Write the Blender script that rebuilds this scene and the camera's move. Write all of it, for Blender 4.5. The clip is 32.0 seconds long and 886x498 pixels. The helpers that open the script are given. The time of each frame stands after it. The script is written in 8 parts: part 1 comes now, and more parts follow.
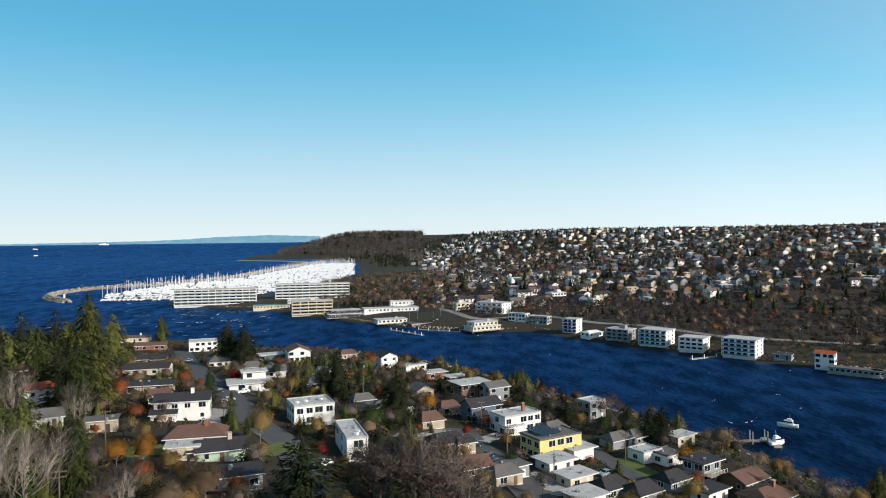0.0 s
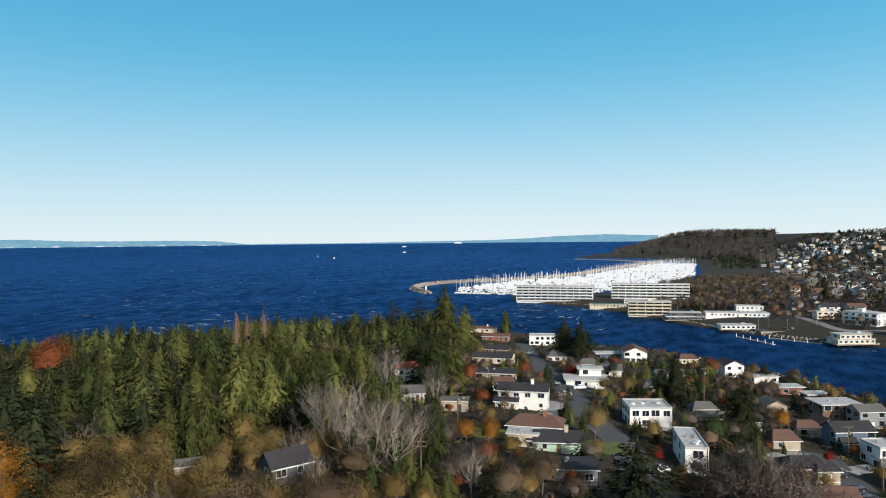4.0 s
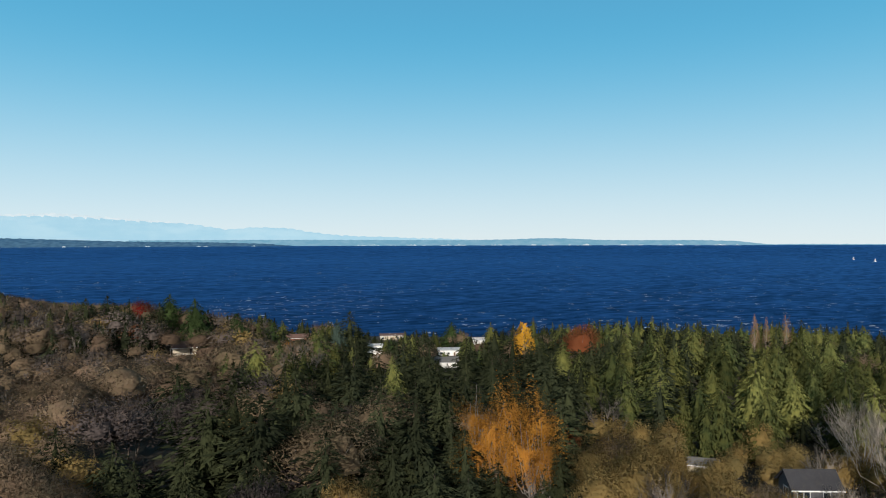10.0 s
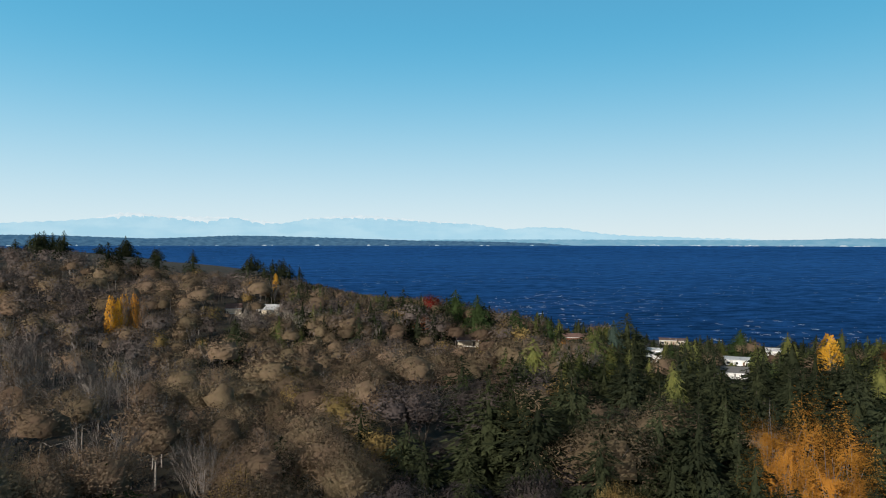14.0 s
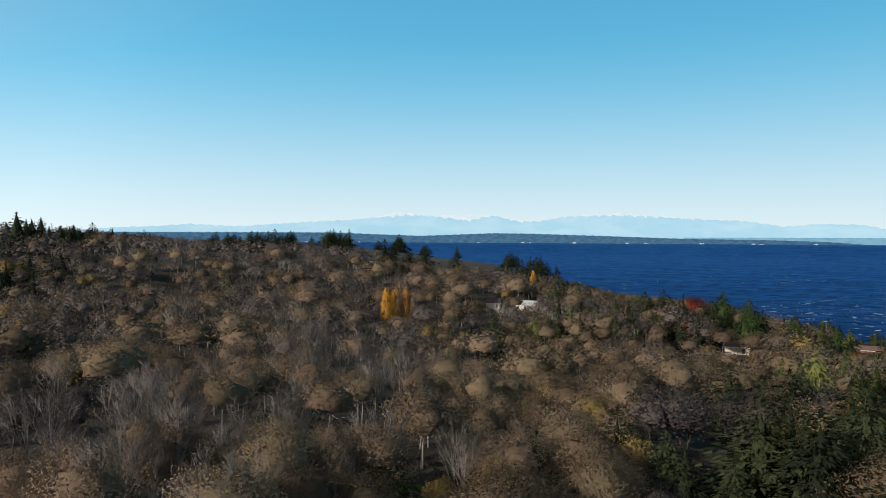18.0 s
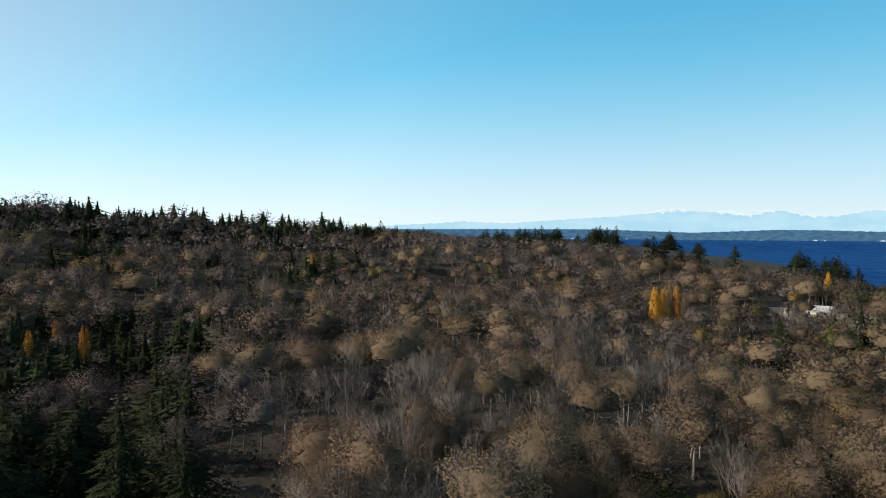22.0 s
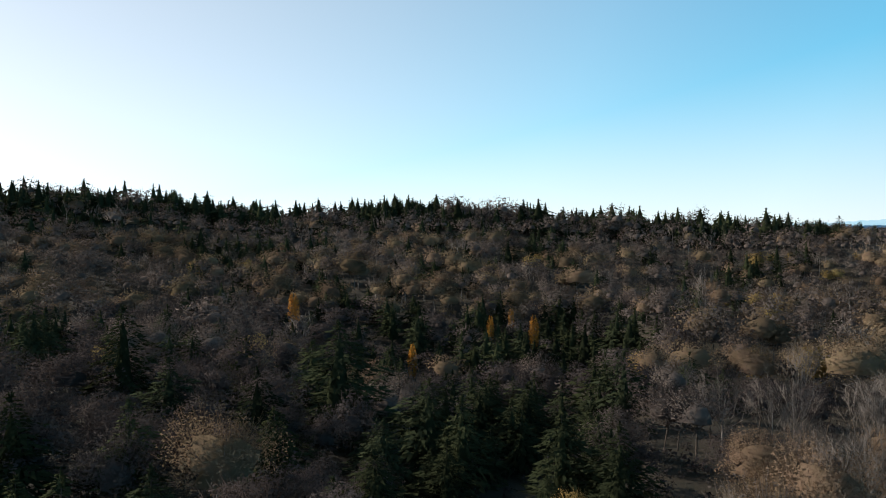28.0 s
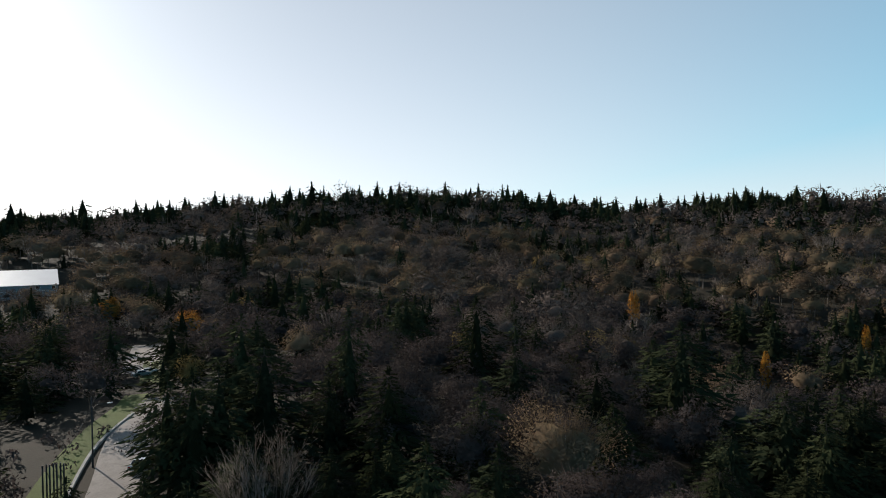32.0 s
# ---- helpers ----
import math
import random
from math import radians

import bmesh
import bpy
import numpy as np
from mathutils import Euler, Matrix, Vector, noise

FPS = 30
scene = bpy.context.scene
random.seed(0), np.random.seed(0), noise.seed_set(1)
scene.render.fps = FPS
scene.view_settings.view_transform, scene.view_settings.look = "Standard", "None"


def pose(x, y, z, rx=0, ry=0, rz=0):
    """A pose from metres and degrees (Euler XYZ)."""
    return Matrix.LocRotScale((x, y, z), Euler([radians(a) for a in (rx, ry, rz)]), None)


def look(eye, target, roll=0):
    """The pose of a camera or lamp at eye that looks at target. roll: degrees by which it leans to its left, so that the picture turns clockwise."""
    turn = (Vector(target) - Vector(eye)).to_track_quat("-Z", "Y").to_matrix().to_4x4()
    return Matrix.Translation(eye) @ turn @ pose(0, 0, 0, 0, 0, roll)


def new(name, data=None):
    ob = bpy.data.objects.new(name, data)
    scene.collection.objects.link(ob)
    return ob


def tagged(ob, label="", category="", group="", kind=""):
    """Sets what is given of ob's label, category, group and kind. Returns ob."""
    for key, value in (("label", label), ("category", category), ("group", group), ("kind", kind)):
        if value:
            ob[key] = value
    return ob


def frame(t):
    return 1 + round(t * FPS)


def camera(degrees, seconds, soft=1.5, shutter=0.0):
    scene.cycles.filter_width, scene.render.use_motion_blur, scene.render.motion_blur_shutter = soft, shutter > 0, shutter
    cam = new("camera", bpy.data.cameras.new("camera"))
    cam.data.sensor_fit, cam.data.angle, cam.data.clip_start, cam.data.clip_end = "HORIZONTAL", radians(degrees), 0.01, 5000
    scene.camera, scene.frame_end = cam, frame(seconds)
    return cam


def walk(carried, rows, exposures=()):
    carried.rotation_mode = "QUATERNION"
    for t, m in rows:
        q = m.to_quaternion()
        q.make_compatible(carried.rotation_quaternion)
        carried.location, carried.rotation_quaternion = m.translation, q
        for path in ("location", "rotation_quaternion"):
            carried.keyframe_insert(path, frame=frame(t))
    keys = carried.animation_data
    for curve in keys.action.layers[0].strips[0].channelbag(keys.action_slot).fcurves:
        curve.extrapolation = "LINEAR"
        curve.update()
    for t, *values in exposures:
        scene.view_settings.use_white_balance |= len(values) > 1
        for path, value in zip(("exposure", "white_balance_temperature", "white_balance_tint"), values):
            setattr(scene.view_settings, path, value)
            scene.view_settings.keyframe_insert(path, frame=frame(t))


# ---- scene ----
cam = camera(64.80, 32.0, soft=1.05)
# seconds, turn, pitch, roll: it hovers 70 m over the water and only turns
ROWS = [
    (0.0, -0.00, -1.03, 0.60), (0.5, 3.36, -1.03, 0.60), (1.0, 6.77, -1.00, 0.60), (1.5, 10.14, -0.96, 0.59),
    (2.0, 13.53, -0.92, 0.59), (2.5, 16.95, -0.90, 0.61), (4.5, 30.58, -0.81, 0.50), (5.0, 34.13, -0.79, 0.46),
    (5.5, 37.71, -0.77, 0.42), (6.0, 41.03, -0.75, 0.39), (6.5, 44.66, -0.71, 0.37), (7.0, 48.27, -0.66, 0.34),
    (7.5, 51.89, -0.63, 0.32), (8.0, 55.49, -0.62, 0.28), (8.5, 59.02, -0.62, 0.26), (9.0, 62.14, -0.63, 0.22),
    (9.5, 64.99, -0.63, 0.18), (10.0, 67.77, -0.64, 0.14), (10.5, 70.56, -0.64, 0.12), (11.0, 73.37, -0.64, 0.10),
    (11.5, 76.22, -0.62, 0.05), (12.0, 78.91, -0.62, 0.00), (12.5, 81.78, -0.62, -0.03), (13.0, 84.67, -0.63, -0.05),
    (13.5, 87.51, -0.64, -0.07), (14.0, 90.21, -0.65, -0.07), (14.5, 92.84, -0.69, -0.05), (16.5, 103.19, -0.79, -0.14),
    (17.0, 105.81, -0.83, -0.21), (17.5, 108.43, -0.87, -0.25), (18.0, 111.06, -0.90, -0.27), (18.5, 113.47, -0.92, -0.29),
    (19.0, 116.13, -0.96, -0.31), (19.5, 118.85, -1.05, -0.30), (20.0, 121.61, -1.12, -0.26), (20.5, 124.42, -1.17, -0.24),
    (21.0, 127.22, -1.20, -0.25), (21.5, 129.80, -1.22, -0.29), (22.0, 132.63, -1.27, -0.33), (22.5, 135.48, -1.31, -0.35),
    (23.0, 138.38, -1.34, -0.35), (23.5, 141.28, -1.37, -0.35), (24.0, 144.19, -1.41, -0.30), (24.5, 146.85, -1.43, -0.23),
    (25.0, 149.78, -1.46, -0.20), (25.5, 152.72, -1.47, -0.17), (27.5, 164.32, -1.53, -0.00), (28.0, 167.29, -1.53, 0.01),
    (28.5, 170.30, -1.57, 0.03), (29.0, 173.32, -1.59, 0.05), (29.5, 176.31, -1.57, 0.05), (30.0, 179.62, -1.60, 0.08),
    (30.5, 183.41, -1.65, 0.15), (31.0, 186.97, -1.67, 0.25), (31.5, 190.82, -1.69, 0.34), (32.0, 194.67, -1.69, 0.44),
]
walk(cam, [(t, pose(0, 0, 70, 90 + p, r, turn)) for t, turn, p, r in ROWS],
     [(0, 0.1), (13, 0.0), (19, 0.1), (25, 0.2), (28, 0.2), (30, 0.15), (32, -0.15)])

# ---- daylight ----
SUN_TURN, SUN_HEIGHT = 121.0, 24.0          # clockwise from +y, and above the horizon, degrees
to_sun = Vector((math.sin(radians(SUN_TURN)) * math.cos(radians(SUN_HEIGHT)),
                 math.cos(radians(SUN_TURN)) * math.cos(radians(SUN_HEIGHT)), math.sin(radians(SUN_HEIGHT))))
world = bpy.data.worlds.new("sky")
scene.world = world
world.use_nodes = True
wn = world.node_tree.nodes
sky = wn.new("ShaderNodeTexSky")
sky.sky_type, sky.sun_disc = "NISHITA", False
sky.sun_elevation, sky.sun_rotation = radians(SUN_HEIGHT), radians(SUN_TURN)
sky.air_density, sky.dust_density, sky.ozone_density, sky.altitude = 1.0, 0.6, 2.0, 70
# the clear upper sky, and paler, hazier air near the horizon
wl = world.node_tree.links
clear, hazy, air = wn.new("ShaderNodeHueSaturation"), wn.new("ShaderNodeHueSaturation"), wn.new("ShaderNodeMix")
clear.inputs["Saturation"].default_value, hazy.inputs["Saturation"].default_value = 1.15, 0.42
cyan, pale = wn.new("ShaderNodeMix"), wn.new("ShaderNodeMix")
for q, rgb in ((cyan, (0.63, 1.22, 1.05, 1)), (pale, (0.955, 0.938, 0.905, 1))):
    q.data_type, q.blend_type = "RGBA", "MULTIPLY"
    q.inputs[0].default_value, q.inputs[7].default_value = 1.0, rgb
where, split, fade = wn.new("ShaderNodeTexCoord"), wn.new("ShaderNodeSeparateXYZ"), wn.new("ShaderNodeMapRange")
fade.interpolation_type = "SMOOTHSTEP"
fade.inputs[1].default_value, fade.inputs[2].default_value, fade.inputs[3].default_value, fade.inputs[4].default_value = -0.06, 0.30, 1.0, 0.0
air.data_type = "RGBA"
wl.new(where.outputs["Generated"], split.inputs[0])
wl.new(split.outputs["Z"], fade.inputs[0])
# the air glows down to the horizon: look a little higher up for its colour
lift, whole = wn.new("ShaderNodeMapRange"), wn.new("ShaderNodeCombineXYZ")
lift.inputs[1].default_value, lift.inputs[2].default_value, lift.inputs[3].default_value, lift.inputs[4].default_value = 0.0, 1.0, 0.11, 1.0
wl.new(split.outputs["Z"], lift.inputs[0])
wl.new(split.outputs["X"], whole.inputs[0])
wl.new(split.outputs["Y"], whole.inputs[1])
wl.new(lift.outputs[0], whole.inputs[2])
wl.new(whole.outputs[0], sky.inputs[0])
wl.new(sky.outputs[0], clear.inputs["Color"])
wl.new(sky.outputs[0], hazy.inputs["Color"])
wl.new(clear.outputs[0], cyan.inputs[6])
wl.new(hazy.outputs[0], pale.inputs[6])
# rosier low over the sea, bluer high up
rosy = wn.new("ShaderNodeMix")
rosy.data_type = "RGBA"
rosy.inputs[6].default_value, rosy.inputs[7].default_value = (0.915, 0.945, 0.945, 1), (0.985, 0.935, 0.905, 1)
wl.new(fade.outputs[0], rosy.inputs[0])
wl.new(rosy.outputs[2], pale.inputs[7])
# whiter towards the sun
near_sun, glow, most = wn.new("ShaderNodeVectorMath"), wn.new("ShaderNodeMapRange"), wn.new("ShaderNodeMath")
near_sun.operation, near_sun.inputs[1].default_value = "DOT_PRODUCT", to_sun
glow.interpolation_type = "SMOOTHSTEP"
glow.inputs[1].default_value, glow.inputs[2].default_value = -0.33, 0.93
most.operation = "MAXIMUM"
wl.new(where.outputs["Generated"], near_sun.inputs[0])
wl.new(near_sun.outputs["Value"], glow.inputs[0])
wl.new(fade.outputs[0], most.inputs[0])
wl.new(glow.outputs[0], most.inputs[1])
wl.new(most.outputs[0], air.inputs[0])
wl.new(cyan.outputs[2], air.inputs[6])
wl.new(pale.outputs[2], air.inputs[7])
gain, more = wn.new("ShaderNodeMapRange"), wn.new("ShaderNodeVectorMath")
gain.inputs[1].default_value, gain.inputs[2].default_value, gain.inputs[3].default_value, gain.inputs[4].default_value = -0.95, -0.1, 0.83, 1.64
more.operation = "SCALE"
# but no brighter still right under the sun
fall, both = wn.new("ShaderNodeMapRange"), wn.new("ShaderNodeMath")
fall.inputs[1].default_value, fall.inputs[2].default_value, fall.inputs[3].default_value, fall.inputs[4].default_value = 0.2, 0.95, 1.0, 0.68
both.operation = "MULTIPLY"
wl.new(near_sun.outputs["Value"], fall.inputs[0])
wl.new(gain.outputs[0], both.inputs[0])
wl.new(fall.outputs[0], both.inputs[1])
wl.new(near_sun.outputs["Value"], gain.inputs[0])
wl.new(air.outputs[2], more.inputs[0])
# and deeper towards the zenith
deep_sky, deeper = wn.new("ShaderNodeMapRange"), wn.new("ShaderNodeMath")
deep_sky.inputs[1].default_value, deep_sky.inputs[2].default_value, deep_sky.inputs[3].default_value, deep_sky.inputs[4].default_value = 0.34, 1.0, 1.0, 0.45
deeper.operation = "MULTIPLY"
wl.new(split.outputs["Z"], deep_sky.inputs[0])
wl.new(both.outputs[0], deeper.inputs[0])
wl.new(deep_sky.outputs[0], deeper.inputs[1])
wl.new(deeper.outputs[0], more.inputs["Scale"])
wl.new(more.outputs[0], wn["Background"].inputs[0])
wn["Background"].inputs[1].default_value = 0.128
sun = new("sun", bpy.data.lights.new("sun", "SUN"))
sun.data.energy, sun.data.angle, sun.data.color = 5.0, radians(0.5), (1.0, 0.92, 0.82)
sun.matrix_world = look(to_sun * 500, (0, 0, 0))

# ---- materials ----
MATS = {}


def mat(name, rgb, rough=0.8, metal=0.0, vary=0.25, scale=1.0, bump=0.0, bump_scale=None, rgb2=None, island=0.0, spec=0.3, stretch=(1, 1, 1), stain=0.0):
    """A surface whose colour wanders at two scales; island: how far loose pieces differ; stain: dirt patches."""
    if name in MATS:
        return MATS[name]
    m = bpy.data.materials.new(name)
    m.use_nodes = True
    n, l = m.node_tree.nodes, m.node_tree.links
    b = n["Principled BSDF"]
    b.inputs["Roughness"].default_value, b.inputs["Metallic"].default_value = rough, metal
    b.inputs["Specular IOR Level"].default_value = spec
    co = n.new("ShaderNodeTexCoord")
    mp = n.new("ShaderNodeMapping")
    mp.inputs["Scale"].default_value = stretch
    l.new(co.outputs["Object"], mp.inputs["Vector"])
    big, small = n.new("ShaderNodeTexNoise"), n.new("ShaderNodeTexNoise")
    big.inputs["Scale"].default_value, big.inputs["Detail"].default_value = 0.35 * scale, 3
    small.inputs["Scale"].default_value, small.inputs["Detail"].default_value = 6.0 * scale, 4
    for q in (big, small):
        l.new(mp.outputs[0], q.inputs["Vector"])
    mix = n.new("ShaderNodeMath")
    mix.operation = "ADD"
    l.new(big.outputs[0], mix.inputs[0])
    l.new(small.outputs[0], mix.inputs[1])
    ramp = n.new("ShaderNodeMapRange")
    ramp.inputs[1].default_value, ramp.inputs[2].default_value = 0.7, 1.3
    l.new(mix.outputs[0], ramp.inputs[0])
    pair = n.new("ShaderNodeMix")
    pair.data_type = "RGBA"
    dark = [c * (1 - vary) for c in rgb] if rgb2 is None else rgb2
    pair.inputs[6].default_value, pair.inputs[7].default_value = (*rgb, 1), (*dark, 1)
    l.new(ramp.outputs[0], pair.inputs[0])
    out = pair.outputs[2]
    if island:
        geo, info = n.new("ShaderNodeNewGeometry"), n.new("ShaderNodeObjectInfo")
        add = n.new("ShaderNodeMath")
        add.operation = "ADD"
        half = n.new("ShaderNodeMath")
        half.operation = "MULTIPLY"
        half.inputs[1].default_value = 0.6
        l.new(info.outputs["Random"], half.inputs[0])
        l.new(geo.outputs["Random Per Island"], add.inputs[0])
        l.new(half.outputs[0], add.inputs[1])
        r2 = n.new("ShaderNodeMapRange")
        r2.inputs[1].default_value, r2.inputs[2].default_value = 0.0, 1.6
        r2.inputs[3].default_value, r2.inputs[4].default_value = 1 - island, 1 + island
        l.new(add.outputs[0], r2.inputs[0])
        hs = n.new("ShaderNodeHueSaturation")
        l.new(r2.outputs[0], hs.inputs["Value"])
        r3 = n.new("ShaderNodeMapRange")
        r3.inputs[3].default_value, r3.inputs[4].default_value = 0.5 - island * 0.05, 0.5 + island * 0.05
        l.new(info.outputs["Random"], r3.inputs[0])
        l.new(r3.outputs[0], hs.inputs["Hue"])
        l.new(out, hs.inputs["Color"])
        out = hs.outputs[0]
    if stain:
        st = n.new("ShaderNodeTexNoise")
        st.inputs["Scale"].default_value, st.inputs["Detail"].default_value = 1.1 * scale, 6
        l.new(co.outputs["Object"], st.inputs["Vector"])
        r4 = n.new("ShaderNodeMapRange")
        r4.inputs[1].default_value, r4.inputs[2].default_value, r4.inputs[4].default_value = 0.5, 0.72, stain
        l.new(st.outputs[0], r4.inputs[0])
        dirt = n.new("ShaderNodeMix")
        dirt.data_type = "RGBA"
        dirt.inputs[7].default_value = (0.10, 0.085, 0.065, 1)
        l.new(r4.outputs[0], dirt.inputs[0])
        l.new(out, dirt.inputs[6])
        out = dirt.outputs[2]
    l.new(out, b.inputs["Base Color"])
    if bump:
        bp, tx = n.new("ShaderNodeBump"), n.new("ShaderNodeTexNoise")
        tx.inputs["Scale"].default_value, tx.inputs["Detail"].default_value = (bump_scale or 8 * scale), 4
        l.new(mp.outputs[0], tx.inputs["Vector"])
        bp.inputs["Strength"].default_value, bp.inputs["Distance"].default_value = min(1, bump), 0.06
        l.new(tx.outputs[0], bp.inputs["Height"])
        l.new(bp.outputs[0], b.inputs["Normal"])
    MATS[name] = m
    return m


def leaf_mat(name, rgb, rgb2, thin=0.25, vary=0.35):
    """Foliage: each tree its own mix of two colours and its own depth, finer change from spray to spray; light passes through thin leaves."""
    m = bpy.data.materials.new(name)
    m.use_nodes = True
    n, l = m.node_tree.nodes, m.node_tree.links
    n.remove(n["Principled BSDF"])

    def calc(op, a, b=0.0, c=0.0):
        q = n.new("ShaderNodeMath")
        q.operation = op
        for k, v in enumerate((a, b, c)):
            if isinstance(v, (int, float)):
                q.inputs[k].default_value = v
            else:
                l.new(v, q.inputs[k])
        return q.outputs[0]

    tint, info, geo, co, tx = n.new("ShaderNodeAttribute"), n.new("ShaderNodeObjectInfo"), n.new("ShaderNodeNewGeometry"), n.new("ShaderNodeTexCoord"), n.new("ShaderNodeTexNoise")
    tint.attribute_name = "tint"
    tx.inputs["Scale"].default_value, tx.inputs["Detail"].default_value = 0.55, 4
    l.new(co.outputs["Object"], tx.inputs["Vector"])
    tree = calc("FRACT", calc("ADD", tint.outputs["Fac"], info.outputs["Random"]))
    depth = calc("FRACT", calc("MULTIPLY", tree, 7.13))
    blend = calc("ADD", calc("MULTIPLY", tree, 0.7), calc("MULTIPLY_ADD", tx.outputs[0], 1.6, -0.65))
    mx, hs = n.new("ShaderNodeMix"), n.new("ShaderNodeHueSaturation")
    mx.data_type = "RGBA"
    mx.inputs[6].default_value, mx.inputs[7].default_value = (*rgb, 1), (*rgb2, 1)
    l.new(blend, mx.inputs[0])
    l.new(mx.outputs[2], hs.inputs["Color"])
    l.new(calc("ADD", calc("MULTIPLY_ADD", depth, 2 * vary, 1 - vary), calc("MULTIPLY_ADD", geo.outputs["Random Per Island"], 0.14, -0.07)), hs.inputs["Value"])
    df, tr, both = n.new("ShaderNodeBsdfDiffuse"), n.new("ShaderNodeBsdfTranslucent"), n.new("ShaderNodeMixShader")
    l.new(hs.outputs[0], df.inputs["Color"])
    l.new(hs.outputs[0], tr.inputs["Color"])
    both.inputs[0].default_value = thin
    l.new(df.outputs[0], both.inputs[1])
    l.new(tr.outputs[0], both.inputs[2])
    l.new(both.outputs[0], n["Material Output"].inputs["Surface"])
    MATS[name] = m
    return m


def plain(name, rgb, rough=0.6, metal=0.0, vary=0.12, **k):
    return mat(name, rgb, rough, metal, vary, **k)


def sea_mat():
    m = bpy.data.materials.new("sea water")
    m.use_nodes = True
    n, l = m.node_tree.nodes, m.node_tree.links
    b = n["Principled BSDF"]
    co = n.new("ShaderNodeTexCoord")
    heights = None
    for scale, weight, stretch, detail in ((0.018, 0.45, (1, 0.45, 1), 3), (0.09, 1.0, (1, 0.5, 1), 5), (0.45, 0.55, (1, 0.6, 1), 5)):
        mp, tx, w = n.new("ShaderNodeMapping"), n.new("ShaderNodeTexNoise"), n.new("ShaderNodeMath")
        mp.inputs["Scale"].default_value, mp.inputs["Rotation"].default_value = stretch, (0, 0, 0.9)
        tx.inputs["Scale"].default_value, tx.inputs["Detail"].default_value = scale, detail
        w.operation, w.inputs[1].default_value = "MULTIPLY", weight
        l.new(co.outputs["Object"], mp.inputs[0])
        l.new(mp.outputs[0], tx.inputs["Vector"])
        l.new(tx.outputs[0], w.inputs[0])
        if heights is None:
            heights = w.outputs[0]
        else:
            a = n.new("ShaderNodeMath")
            l.new(heights, a.inputs[0])
            l.new(w.outputs[0], a.inputs[1])
            heights = a.outputs[0]
    ramp = n.new("ShaderNodeMapRange")
    ramp.inputs[1].default_value, ramp.inputs[2].default_value = 0.88, 1.16
    l.new(heights, ramp.inputs[0])
    mx = n.new("ShaderNodeMix")
    mx.data_type = "RGBA"
    mx.inputs[6].default_value, mx.inputs[7].default_value = (0.0006, 0.0030, 0.0095, 1), (0.0021, 0.0090, 0.027, 1)
    l.new(ramp.outputs[0], mx.inputs[0])
    bp = n.new("ShaderNodeBump")
    bp.inputs["Strength"].default_value, bp.inputs["Distance"].default_value = 0.9, 2.2
    l.new(heights, bp.inputs["Height"])
    deep, top, both = n.new("ShaderNodeBsdfDiffuse"), n.new("ShaderNodeBsdfGlossy"), n.new("ShaderNodeMixShader")
    top.inputs["Roughness"].default_value, top.inputs["Color"].default_value = 0.38, (0.15, 0.41, 0.86, 1)
    fr, k = n.new("ShaderNodeFresnel"), n.new("ShaderNodeMath")
    fr.inputs[0].default_value, k.operation, k.inputs[1].default_value = 1.33, "MULTIPLY", 0.46
    l.new(fr.outputs[0], k.inputs[0])
    swell, lap = n.new("ShaderNodeMapRange"), n.new("ShaderNodeMath")
    swell.inputs[1].default_value, swell.inputs[2].default_value, swell.inputs[3].default_value, swell.inputs[4].default_value = 0.86, 1.18, 0.62, 1.4
    lap.operation = "MULTIPLY"
    l.new(heights, swell.inputs[0])
    l.new(k.outputs[0], lap.inputs[0])
    l.new(swell.outputs[0], lap.inputs[1])
    l.new(lap.outputs[0], both.inputs[0])
    l.new(mx.outputs[2], deep.inputs["Color"])
    for q in (deep, top):
        l.new(bp.outputs[0], q.inputs["Normal"])
    l.new(deep.outputs[0], both.inputs[1])
    l.new(top.outputs[0], both.inputs[2])
    l.new(both.outputs[0], n["Material Output"].inputs["Surface"])
    return m


def glass_mat(name, rgb, rough=0.06):
    m = mat(name, rgb, rough, 0.0, 0.5, scale=0.8, spec=0.9)
    return m


SEA = sea_mat()
SOIL = mat("leaf litter and undergrowth", (0.042, 0.030, 0.019), 0.95, vary=0.5, scale=0.5, bump=0.8, rgb2=(0.022, 0.020, 0.011))
LAWN = mat("lawn", (0.10, 0.135, 0.03), 0.95, scale=0.6, bump=0.6, rgb2=(0.075, 0.085, 0.024))
ASPHALT = mat("asphalt", (0.085, 0.085, 0.09), 0.9, vary=0.3, scale=0.8, bump=0.4, stain=0.25)
CONCRETE = mat("concrete", (0.36, 0.35, 0.33), 0.85, vary=0.25, scale=0.8, bump=0.3, stain=0.3)
BARK = mat("bark", (0.09, 0.07, 0.055), 0.95, vary=0.5, scale=1.5, bump=0.7)
PALE_BARK = mat("pale grey bark", (0.25, 0.222, 0.20), 0.9, vary=0.4, scale=1.2, bump=0.5, island=0.3)
# lighter copy of the pale twigs: sunlight is put into the colour
SUN_TINTED_TWIG = leaf_mat("pale twigs with sunlight in the colour", (0.34, 0.295, 0.245), (0.27, 0.235, 0.20), 0.1, 0.15)
FIR = leaf_mat("dark fir needles", (0.040, 0.046, 0.022), (0.020, 0.025, 0.015), 0.15, 0.35)
CEDAR = leaf_mat("olive cedar sprays", (0.142, 0.142, 0.042), (0.044, 0.062, 0.025), 0.22, 0.46)
BLUEFIR = leaf_mat("blue green needles", (0.075, 0.105, 0.085), (0.05, 0.075, 0.06), 0.15)
BROWN = leaf_mat("brown autumn alder leaves", (0.168, 0.114, 0.080), (0.145, 0.113, 0.068), 0.30, 0.38)
OLIVE = leaf_mat("olive autumn leaves", (0.285, 0.190, 0.070), (0.185, 0.146, 0.062), 0.38, 0.3)
